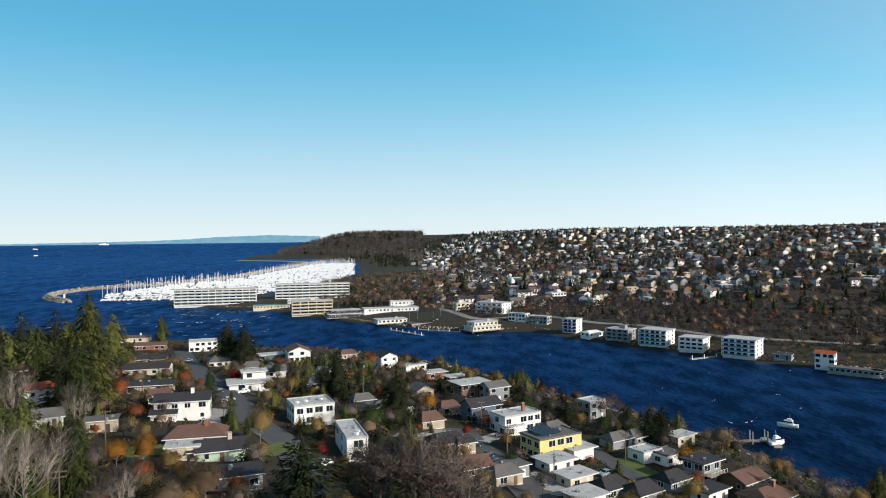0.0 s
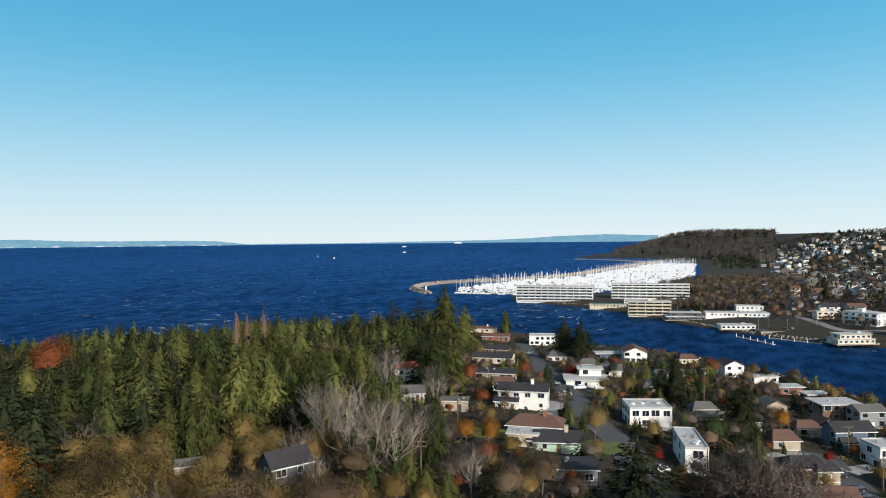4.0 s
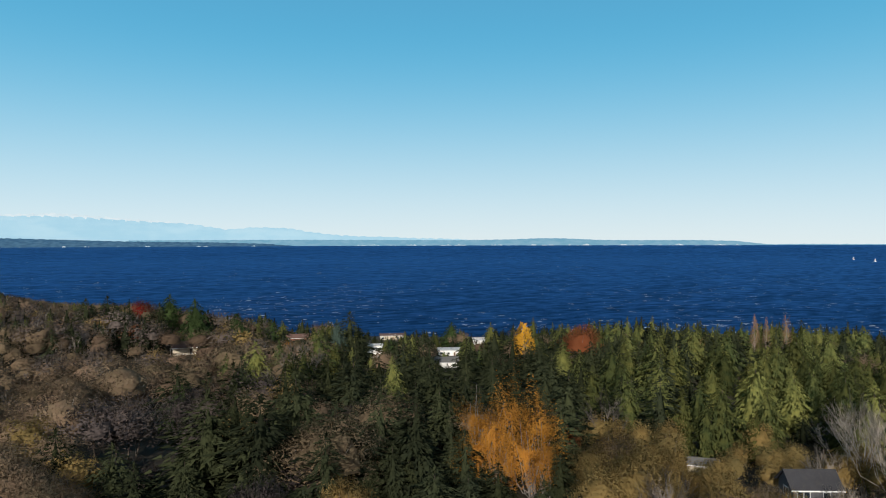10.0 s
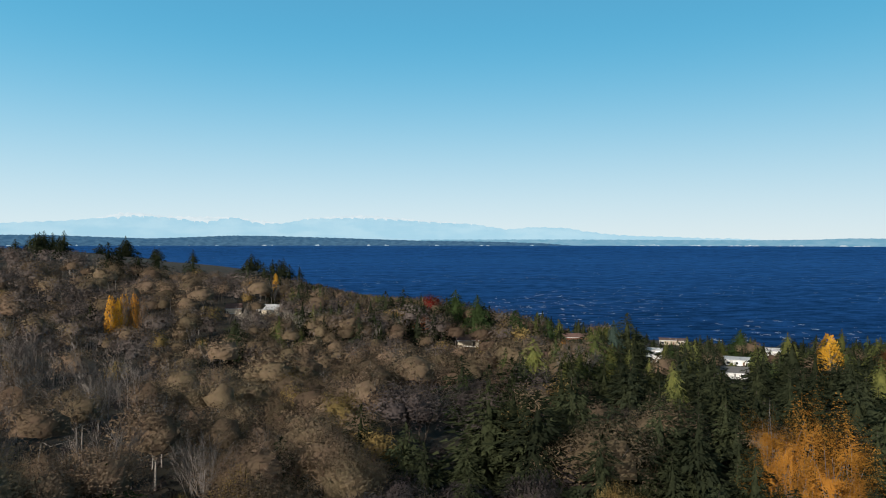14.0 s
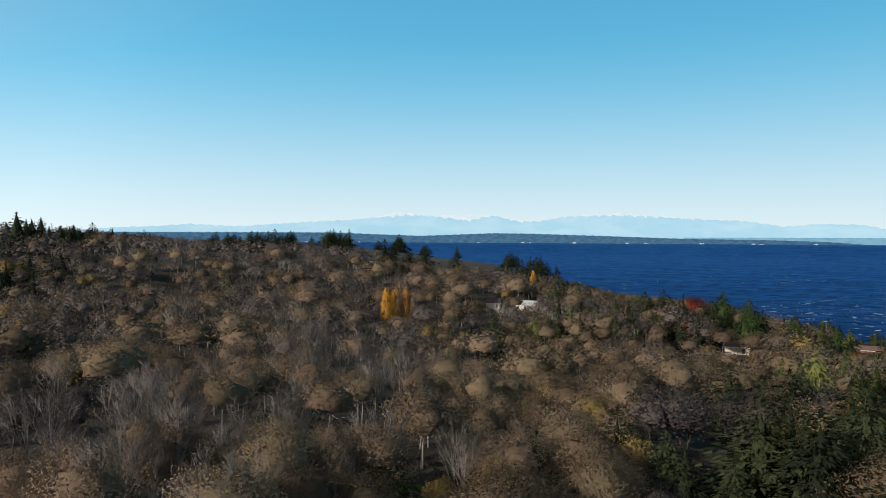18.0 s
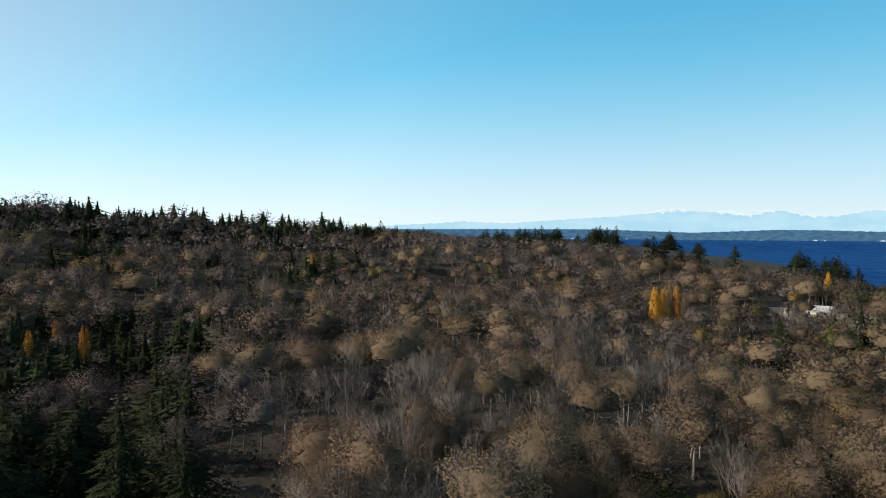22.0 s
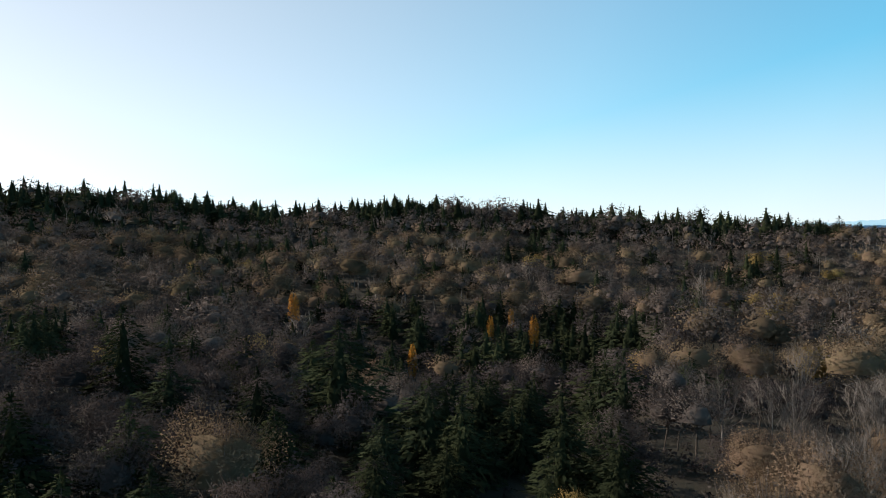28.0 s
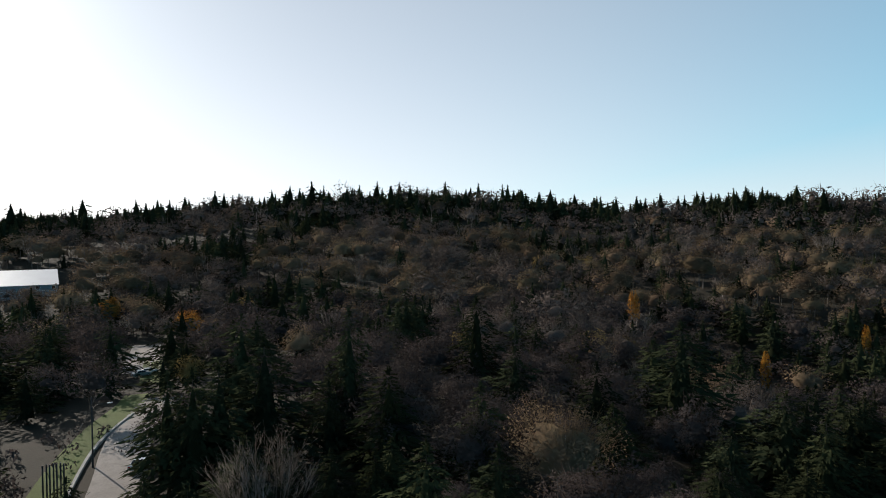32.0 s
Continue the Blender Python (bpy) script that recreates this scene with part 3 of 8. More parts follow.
def conifer(seed, h=20.0, r=4.4, boughs=90, per=9, tip=1.2, low=0.1, rise=0.10, sag=0.35, spray=0.42, slim=0.24, rag=0.26, hang=0.35, core=0.55, cored=9, peak=0.84):
    """A fir or cedar: trunk, and single boughs that reach out, droop and carry sprays, with gaps between them."""
    g = np.random.default_rng(seed)
    t = ((np.arange(boughs) + g.random(boughs)) / boughs) ** 0.9
    a = np.arange(boughs) * 2.4 + g.normal(0, 0.35, boughs)
    side, lop = g.random() * 6.28, 0.10 + 0.14 * g.random()
    R = r * (1 - t ** tip) * np.clip(g.lognormal(-0.03, rag, boughs), 0.45, 1.6) * (1 + lop * np.sin(a + side + 3 * t)) + 0.02 * h * (1 - t) + 0.12
    z = h * (low + (1 - low) * t * 0.97)
    # sprays along each bough
    i = np.repeat(np.arange(boughs), per)
    m = len(i)
    u = 0.22 + 0.78 * ((np.tile(np.arange(per), boughs) + g.random(m)) / per) ** 0.8
    out = np.stack([np.cos(a[i]), np.sin(a[i]), np.zeros(m)], 1)
    across = np.stack([-np.sin(a[i]), np.cos(a[i]), np.zeros(m)], 1)
    wide = g.normal(0, 1, m) * 0.16 * R[i] * (1.2 - 0.7 * u)
    P = out * (R[i] * u)[:, None] + across * wide[:, None]
    P[:, 2] = z[i] + R[i] * (rise * u - sag * u ** 2) + g.normal(0, 0.05, m) * R[i]
    D = out * (0.55 + 0.5 * u)[:, None] + across * (np.sign(wide) * (0.5 + 0.4 * g.random(m)) * (1.15 - u))[:, None] + UP * (g.normal(-hang, 0.22, m))[:, None]
    L = spray * (0.06 * r + R[i]) * (0.6 + 0.7 * g.random(m)) + 0.12
    N = out * 0.75 + across * g.normal(0, 0.35, (m, 1)) + UP * (0.75 + 0.2 * u)[:, None]
    crown = blades(P, D, L, L * slim, N, g, 0.35)
    k = 12
    tips = blades(np.tile([0, 0, h * 0.88], (k, 1)) + UP * (g.random(k) * h * 0.07)[:, None], g.normal(0, 0.3, (k, 3)) + UP, h * 0.05, 0.05 * r, g.normal(0, 1, (k, 3)) * [1, 1, 0.3], g)
    # the dense dark inside round the trunk
    rings = max(3, cored // 2)
    ang = np.linspace(0, 2 * math.pi, 7)[:-1]
    V = [(0, 0, h * peak)]
    for q in range(rings):
        s = 1 - (q + 1) / rings
        w = core * r * (1 - s ** tip) * (0.75 + 0.4 * g.random(6))
        V += [(w[j] * math.cos(v), w[j] * math.sin(v), h * (low + (peak - 0.04 - low) * s) + g.normal(0, 0.03 * h)) for j, v in enumerate(ang)]
    F = [(0, 1 + j, 1 + (j + 1) % 6) for j in range(6)]
    for q in range(rings - 1):
        for j in range(6):
            b0, b1 = 1 + 6 * q + j, 1 + 6 * q + (j + 1) % 6
            F += [(b0, b0 + 6, b1 + 6), (b0, b1 + 6, b1)]
    trunk = sticks([((0, 0, -1.5), (0, 0, h * 0.5), 0.014 * h + 0.06, 0.009 * h + 0.03), ((0, 0, h * 0.5), (0, 0, h * 0.95), 0.009 * h + 0.03, 0.02)], 4)
    return trunk, join([(np.array(V, float), np.array(F)), crown, tips])


def dome_tree(seed, h=12.0, spread=4.8, puffs=9, leaves=700, leaf=0.5, slim=0.34, twigs=140, thin=0.03, low=0.34, stems=1, plain=False, level=0.55, uneven=0.06, flat=0.72, core=0.58, base=0.55, billow=0.25, lobes=3.3):
    """A broadleaf in autumn: pale limbs under a billowing roof of fine, thinly leaved twigs in layered puffs."""
    g = np.random.default_rng(seed)
    u = (np.arange(puffs) + 0.4) / puffs
    a = np.arange(puffs) * 2.4 + g.random() * 6.28
    w = spread * 0.70 * np.sqrt(u)
    R = spread * (0.40 + 0.20 * g.random(puffs)) * (9 / puffs) ** 0.35
    C = np.stack([w * np.cos(a), w * np.sin(a), h * (0.90 - 0.34 * u ** 1.3) + g.normal(0, uneven * h, puffs) - flat * R], 1) + g.normal(0, 0.07 * spread, (puffs, 3)) * [1, 1, 0]
    seg = []
    r0 = 0.011 * h + 0.04
    for s in range(stems):
        foot = np.array([g.normal(0, 0.25), g.normal(0, 0.25), 0]) * (stems > 1) * 3
        fork = foot * 1.6 + np.array([g.normal(0, 0.3), g.normal(0, 0.3), h * low])
        seg.append((foot - [0, 0, 1.5], fork, r0, r0 * 0.75))
        for k in range(s, puffs, stems):
            if plain and k > 2:
                break
            knee = fork * 0.55 + C[k] * [0.45, 0.45, 0.45] + g.normal(0, 0.03 * h, 3)
            seg.append((fork + [0, 0, h * 0.12 * g.random()], knee, r0 * 0.5, r0 * 0.34))
            if not plain:
                seg.append((knee, C[k] + [0, 0, 0.3 * R[k]], r0 * 0.34, r0 * 0.12))
    mid, size = np.array([0, 0, h * base]), np.array([spread, spread, h * (0.97 - base)])
    K, ph = g.normal(0, lobes, (6, 3)), g.random(6) * 6.28

    def swell(d):
        """How far the crown reaches out that way: uneven, with billows."""
        return 1 + billow * np.sin(d @ K.T + ph).sum(1)[:, None] / 2.4

    bits = []
    if core:
        d = caps(np.zeros((1, 3)), np.ones((1, 3)), g, 9)
        bits.append((mid + size * core * d[2] * swell(d[2]), d[1], d[2]))
    d = unit(g.normal(size=(leaves, 3)) * [1, 1, 0.9] + [0, 0, level])
    d[:, 2] = np.where(d[:, 2] < -0.35, np.abs(d[:, 2]), d[:, 2])
    P = mid + size * d * swell(d) * (0.56 + 0.47 * g.random(leaves) ** 0.75)[:, None]
    N = d * [1, 1, 1.15]
    if leaves:
        run = np.cross(N + g.normal(0, 0.3, (leaves, 3)), UP + g.normal(0, 0.45, (leaves, 3))) * np.sign(g.normal(size=(leaves, 1)))
        bits.append(blades(P, run, leaf * (0.55 + 0.9 * g.random(leaves)), leaf * slim, N, g, 0.42))
    if twigs:
        d = unit(g.normal(size=(twigs, 3)) * [1, 1, 0.8] + [0, 0, level + 0.2])
        d[:, 2] = np.where(d[:, 2] < -0.35, np.abs(d[:, 2]), d[:, 2])
        P = mid + size * d * swell(d) * (0.5 + 0.42 * g.random(twigs))[:, None]
        e = unit(d * [0.8, 0.8, 1] + UP * 0.35 + g.normal(0, 0.25, (twigs, 3)))
        bits.append(blades(P, e, h * (0.08 + 0.10 * g.random(twigs)), thin, d, g, 0.6))
    return sticks(seg, 3 if plain or stems > 1 else 4), join(bits)


def broom_tree(seed, h=13.0, spread=4.0, limbs=15, subs=7, twigs=8, thin=0.02, thick=1.0, low=0.14, plain=False):
    """A leafless tree: a vase of rising limbs that split into upright rods and fine twigs."""
    g = np.random.default_rng(seed)
    a = np.arange(limbs) * 2.4 + g.normal(0, 0.4, limbs)
    out = spread * (0.2 + 0.8 * np.sqrt((np.arange(limbs) + 0.5) / limbs)) * (0.8 + 0.35 * g.random(limbs))
    z0 = h * (low + 0.24 * g.random(limbs))
    z1 = h * (0.90 - 0.26 * (out / spread) ** 2) * (0.86 + 0.18 * g.random(limbs))
    flat = np.stack([np.cos(a), np.sin(a), 0 * a], 1)
    A, E = UP * z0[:, None], flat * out[:, None] + UP * z1[:, None]
    M = flat * (out * 0.62)[:, None] + UP * (z0 + 0.42 * (z1 - z0))[:, None] + g.normal(0, 0.02 * h, (limbs, 3))
    r0 = (0.011 * h + 0.04) * thick
    seg = [(np.array([0, 0, -1.5]), np.array([0, 0, h * (low + 0.1)]), r0, r0 * 0.8), (np.array([0, 0, h * (low + 0.1)]), np.array([g.normal(0, 0.3), g.normal(0, 0.3), h * 0.62]), r0 * 0.7, r0 * 0.2)]
    boughs = [s for p, m, e in zip(A, M, E) for s in ((p, m, r0 * 0.26, r0 * 0.17), (m, e, r0 * 0.17, r0 * 0.06))]
    i = np.repeat(np.arange(limbs), subs)
    u = 0.1 + 0.9 * g.random(len(i))
    B = M[i] + (E - M)[i] * u[:, None]
    d = unit(unit(E - M)[i] * 0.7 + flat[i] * 0.15 + UP * 0.35 + g.normal(0, 0.32, (len(i), 3))) * (h * (0.10 + 0.12 * g.random(len(i))))[:, None]
    j = np.repeat(np.arange(len(i)), twigs)
    v = 0.15 + 0.85 * g.random(len(j))
    T = B[j] + d[j] * v[:, None]
    e = unit(unit(d)[j] + UP * 0.35 + g.normal(0, 0.42, (len(j), 3)))
    face = lambda Q: unit((Q - [0, 0, h * 0.35]) / [spread, spread, h * 0.5])
    rod = blades(B, d, np.linalg.norm(d, axis=1), max(r0 * 0.05, thin * 1.2), face(B + d), g, 0.8)
    fine = blades(T, e, h * (0.05 + 0.06 * g.random(len(j))), thin, face(T), g, 0.8)
    wood = sticks(seg, 3 if plain else 5)
    mid = blades(M, E - M, np.linalg.norm(E - M, axis=1), r0 * 0.2, face(E), g, 0.8) if plain else sticks(boughs, 3)
    return wood, join([mid, rod, fine])


def column_tree(seed, h=16.0, r=1.6, leaves=900, leaf=0.5, twigs=300, thin=0.03, lowest=0.12):
    """A poplar: upright limbs, fine rods held close, and leaves on them."""
    g = np.random.default_rng(seed)
    seg = [(np.array([0, 0, -1.0]), np.array([0, 0, h * 0.8]), 0.18, 0.03)]
    for i in range(16):
        a, s = g.random() * 6.3, 0.05 + 0.45 * g.random()
        b = np.array([0, 0, h * s])
        seg.append((b, b + np.array([math.cos(a) * r * 0.8, math.sin(a) * r * 0.8, h * 0.3]), 0.06, 0.015))

    def about(n):
        a, t = g.random(n) * 6.3, g.random(n)
        top = 0.85 + 0.15 * np.sin(a * 2 + seed)
        w = r * (0.35 + 0.65 * np.sin(np.clip(0.08 + t * 0.95, 0, 1) * math.pi) ** 0.6) * (0.35 + 0.65 * g.random(n) ** 0.5)
        N = np.stack([np.cos(a), np.sin(a), np.full(n, 0.35)], 1)
        return np.stack([w * np.cos(a), w * np.sin(a), h * (lowest + (1 - lowest) * t * top)], 1), N
    bits = []
    if leaves:
        P, N = about(leaves)
        bits.append(blades(P, UP + g.normal(0, 0.5, (leaves, 3)), leaf * (0.6 + 0.8 * g.random(leaves)), leaf * 0.3, N, g))
    P, N = about(twigs)
    bits.append(blades(P - UP * 0.06 * h, UP + N * 0.12 + g.normal(0, 0.08, (twigs, 3)), h * (0.07 + 0.06 * g.random(twigs)), thin, N, g))
    return sticks(seg, 3), join(bits)


def bush(seed, r=1.6, h=1.8, n=70, leaf=0.5):
    g = np.random.default_rng(seed)
    C = np.stack([g.normal(0, 0.4 * r, 3), g.normal(0, 0.4 * r, 3), h * (0.2 + 0.2 * g.random(3))], 1)
    R = np.array([r, r, h]) * (0.5 + 0.2 * g.random((3, 1)))
    d = unit(g.normal(size=(n, 3)) + [0, 0, 0.5])
    q = g.integers(0, 3, n)
    return blades(C[q] + R[q] * d * (0.7 + 0.4 * g.random(n))[:, None], np.cross(d + g.normal(0, 0.4, (n, 3)), g.normal(size=(n, 3))), leaf * (0.6 + 0.8 * g.random(n)), leaf * 0.4, d, g)


SIGHTS = []


class Kind:
    """Variants of one kind of tree: near (rich), in the middle distance, far and farthest (plain)."""

    def __init__(self, name, label, category, make, wood, leaf, near, mid, far, dist, count=5):
        self.name, self.label, self.category, self.wood, self.leaf = name, label, category, wood, leaf
        self.near = [make(100 * i + len(name), **near) for i in range(count)]
        self.levels = [[make(100 * i + 30 + 20 * n_ + len(name), **{**near, **spec}) for i in range(5)] for n_, spec in enumerate((mid, far, dist))]
        self.h, self.meshes = near["h"], None
        self.wide = (0.85, 1.3) if "cedar" in name else (0.9, 1.4) if make is conifer else (0.9, 1.25)

    def thing(self, x, y, s, z=None, label="", squeeze=None, turn=None, variant=None, leaf=None):
        """One tree as a thing with trunk and crown."""
        if self.meshes is None:
            self.meshes = [(tri_mesh(self.name + "_trunk", *v[0], [self.wood]), tri_mesh(self.name + "_crown", *v[1][:2], [self.leaf], None, True, v[1][2])) for v in self.near]
        k = int(rng.integers(len(self.near))) if variant is None else variant
        squeeze = self.wide[0] + (self.wide[1] - self.wide[0]) * rng.random() if squeeze is None else squeeze
        if label:
            gz = ground(x, y)
            SIGHTS.append((x, y, 2.0 * s, gz + 0.35 * s * self.h))
        root = new(self.name)
        root.empty_display_size = 0.5
        turn = rng.random() * 360 if turn is None else turn
        root.matrix_world = pose(x, y, ground(x, y) if z is None else z, 0, 0, turn) @ Matrix.Diagonal((s * squeeze, s * squeeze, s, 1))
        for nm, me in zip(("trunk", "crown"), self.meshes[k]):
            if nm == "crown" and leaf is not None:
                me = me.copy()
                me.materials.clear()
                me.materials.append(leaf)
            new(nm, me).parent = root
        if "ivy" in label:
            g = np.random.default_rng(int(abs(x * 7)))
            n = 420
            a, t = g.random(n) * 6.28, g.random(n) ** 1.4
            d = np.stack([np.cos(a), np.sin(a), g.normal(0.2, 0.4, n)], 1)
            P = np.stack([0.5 * np.cos(a), 0.5 * np.sin(a), 6.5 * t], 1) * (1 + 0.3 * g.normal(size=(n, 1)))
            V, F, N = blades(P, np.cross(d, g.normal(size=(n, 3))), 0.6, 0.24, d, g)
            new("ivy", tri_mesh("ivy", V, F, [GREEN], None, True, N)).parent = root
        tagged(root, label or self.label, self.category, group=self.name.replace("_", " ") + "s")
        return root

    def stuff(self, name, label, spots, level=1):
        """Many as one mesh: rows of x, y, scale."""
        spots = np.asarray(spots, float)
        if not len(spots):
            return
        bases = self.levels[level]
        which = rng.integers(0, len(bases), len(spots))
        Z = height(spots[:, 0], spots[:, 1])
        Vs, Fs, Ss, Ns, Ts, o = [], [], [], [], [], 0
        for b, (wood, leaf) in enumerate(bases):
            sel = np.where(which == b)[0]
            if not len(sel):
                continue
            v, f, nn = join([wood, leaf])
            slot = np.repeat([0, 1], [len(wood[1]), len(leaf[1])])
            a = rng.random(len(sel)) * 2 * math.pi
            s = spots[sel, 2] * (0.94 + 0.12 * rng.random(len(sel)))
            q = s * (self.wide[0] + (self.wide[1] - self.wide[0]) * rng.random(len(sel)))
            c, n_ = np.cos(a), np.sin(a)
            W, X = np.empty((len(sel), len(v), 3)), np.empty((len(sel), len(v), 3))
            for Y, y_, k, zk in ((W, v, q, s), (X, nn, 1 + 0 * q, 1 + 0 * q)):
                Y[:, :, 0] = (k * c)[:, None] * y_[None, :, 0] - (k * n_)[:, None] * y_[None, :, 1]
                Y[:, :, 1] = (k * n_)[:, None] * y_[None, :, 0] + (k * c)[:, None] * y_[None, :, 1]
                Y[:, :, 2] = zk[:, None] * y_[None, :, 2]
            W += np.column_stack([spots[sel, :2], Z[sel]])[:, None, :]
            Vs.append(W.reshape(-1, 3))
            Ns.append(X.reshape(-1, 3))
            Ts.append(np.repeat(rng.random(len(sel)), len(v)))
            Fs.append((f[None] + (np.arange(len(sel)) * len(v))[:, None, None]).reshape(-1, 3) + o)
            Ss.append(np.tile(slot, len(sel)))
            o += len(sel) * len(v)
        ob = new(name, tri_mesh(name, np.vstack(Vs), np.vstack(Fs), [self.wood, self.leaf], np.concatenate(Ss), True, np.vstack(Ns), np.concatenate(Ts)))
        return tagged(ob, label, "trees", kind="stuff")


FIRS = Kind("fir_tree", "tall dark green fir tree", "conifer", conifer, BARK, FIR,
            dict(h=20.0, r=5.2, boughs=110, per=20, tip=1.8, rag=0.38, sag=0.26, hang=0.28, spray=0.21, slim=0.20, core=0.34), dict(boughs=80, per=11, spray=0.31), dict(boughs=54, per=6, spray=0.38, slim=0.26, cored=6, core=0.5, peak=0.94), dict(boughs=30, per=4, spray=0.6, slim=0.30, cored=5, r=5.2, tip=1.5, core=0.66, peak=0.97), 6)
CEDARS = Kind("cedar_tree", "olive green cedar with drooping sprays", "conifer", conifer, BARK, CEDAR,
              dict(h=18.0, r=4.3, boughs=130, per=24, tip=2.8, low=0.04, rag=0.15, sag=0.42, hang=0.95, spray=0.15, core=0.62), dict(boughs=100, per=13, spray=0.20), dict(boughs=62, per=6, spray=0.34, slim=0.28, cored=6), dict(boughs=26, per=3, spray=0.6, slim=0.32, cored=4, core=0.7, peak=0.95), 6)
NEAR = dict(h=13.0, spread=6.3, puffs=13, leaves=2600, leaf=0.31, twigs=1300, thin=0.02)
MID = dict(leaves=1000, leaf=0.42, twigs=240, thin=0.03, puffs=9)
FAR = dict(leaves=300, leaf=0.74, twigs=90, thin=0.05, puffs=7, plain=True)
DIST = dict(leaves=100, leaf=1.0, twigs=30, thin=0.10, puffs=4, plain=True, billow=0.14)
ALDERS = Kind("alder_tree", "rounded alder with thin brown autumn leaves", "tree", dome_tree, PALE_BARK, BROWN, NEAR, MID, FAR, DIST, 6)
MAPLES = Kind("maple_tree", "olive leaved tree turning in autumn", "tree", dome_tree, PALE_BARK, OLIVE, {**NEAR, "h": 11.0, "spread": 4.4, "leaves": 1700, "low": 0.25, "base": 0.5, "uneven": 0.05}, MID, FAR, DIST, 6)
BARES = Kind("bare_tree", "bare grey tree with many fine upright twigs", "tree", broom_tree, PALE_BARK, PALE_TWIG,
             dict(h=13.0, spread=3.9, limbs=20, subs=10, twigs=12, thin=0.012), dict(limbs=15, subs=8, twigs=9, thin=0.018),
             dict(limbs=12, subs=6, twigs=5, thin=0.034, plain=True), dict(limbs=8, subs=3, twigs=3, thin=0.10, plain=True), 6)
DUSKS = Kind("leafless_tree", "leafless brown grey tree with fine twigs", "tree", dome_tree, BARK, DUSK_TWIG,
             dict(h=12.0, spread=5.6, puffs=12, leaves=900, leaf=0.32, twigs=1500, thin=0.018, core=0.3), dict(leaves=560, leaf=0.40, twigs=560, thin=0.03, core=0.38),
             {**FAR, "leaves": 190, "twigs": 180, "thin": 0.055}, {**DIST, "leaves": 50, "twigs": 34}, 5)
POPLARS = Kind("poplar_tree", "golden yellow poplar", "tree", column_tree, PALE_BARK, YELLOW,
               dict(h=16.0, r=2.2, leaves=1500, leaf=0.5), dict(leaves=300), dict(leaves=100), dict(leaves=50), 4)
BARE_POPLARS = Kind("bare_poplar", "bare pale brown poplar", "tree", column_tree, PALE_BARK, RUSSET_TWIG,
                    dict(h=16.0, r=1.6, leaves=160, leaf=0.4, twigs=900, thin=0.02), dict(twigs=200), dict(twigs=80), dict(twigs=30), 3)
BIRCHES = Kind("birch_tree", "large orange autumn birch with pale limbs", "tree", dome_tree, PALE_BARK, ORANGE,
               dict(h=17.0, spread=3.3, puffs=16, leaves=4800, leaf=0.25, twigs=160, thin=0.02, low=0.12, stems=3, uneven=0.13, flat=1.15, level=0.15, core=0, base=0.5, billow=0.42, lobes=4.2), dict(leaves=300), dict(leaves=100), dict(leaves=50), 4)
RUSTS = Kind("rust_tree", "rust red autumn tree", "tree", dome_tree, BARK, RUST, {**NEAR, "h": 10.0, "spread": 4.2}, MID, FAR, DIST, 2)
SCRUBS = Kind("scrub_tree", "dark brown scrub tree with thin leaves", "tree", dome_tree, BARK, SCRUB,
              {**NEAR, "h": 9.0, "spread": 4.3, "leaves": 1700, "twigs": 1100, "core": 0.34}, {**MID, "leaves": 640, "twigs": 360}, {**FAR, "leaves": 190, "twigs": 90}, DIST, 4)


# ---- buildings ----
def part(name, bm, material, parent, label=""):
    """Links a bmesh as one mesh object under a thing or a part."""
    me = bpy.data.meshes.new(name)
    bm.to_mesh(me)
    bm.free()
    for m in material if isinstance(material, (list, tuple)) else [material]:
        me.materials.append(m)
    return hang(name, me, parent, label=label)


def hang(name, me, parent, m=None, label=""):
    ob = new(name, me)
    ob.parent = parent
    if m is not None:
        ob.matrix_basis = m
    if label:
        ob["label"] = label
    return ob


def root(name, x, y, z, turn, label, category, group="", kind=""):
    ob = new(name)
    ob.empty_display_size = 1
    ob.matrix_world = pose(x, y, z, 0, 0, turn)
    return tagged(ob, label, category, group, kind)


def add_box(bm, x0, x1, y0, y1, z0, z1, slot=0):
    v = [bm.verts.new(c) for c in ((x0, y0, z0), (x1, y0, z0), (x1, y1, z0), (x0, y1, z0), (x0, y0, z1), (x1, y0, z1), (x1, y1, z1), (x0, y1, z1))]
    for f in ((3, 2, 1, 0), (4, 5, 6, 7), (0, 1, 5, 4), (1, 2, 6, 5), (2, 3, 7, 6), (3, 0, 4, 7)):
        bm.faces.new([v[i] for i in f]).material_index = slot
    return v


def box(*a, bevel=0.0):
    bm = bmesh.new()
    add_box(bm, *a)
    if bevel:
        bmesh.ops.bevel(bm, geom=bm.edges[:], offset=bevel, segments=1, affect="EDGES")
    return bm


CACHE = {}
HOUSES = []


def box_mesh(key, dims, material, bevel=0.0):
    """A shared box mesh."""
    k = (key, tuple(round(d, 3) for d in dims), material.name)
    if k not in CACHE:
        bm = box(*dims, bevel=bevel)
        me = bpy.data.meshes.new(key)
        bm.to_mesh(me)
        bm.free()
        me.materials.append(material)
        CACHE[k] = me
    return CACHE[k]


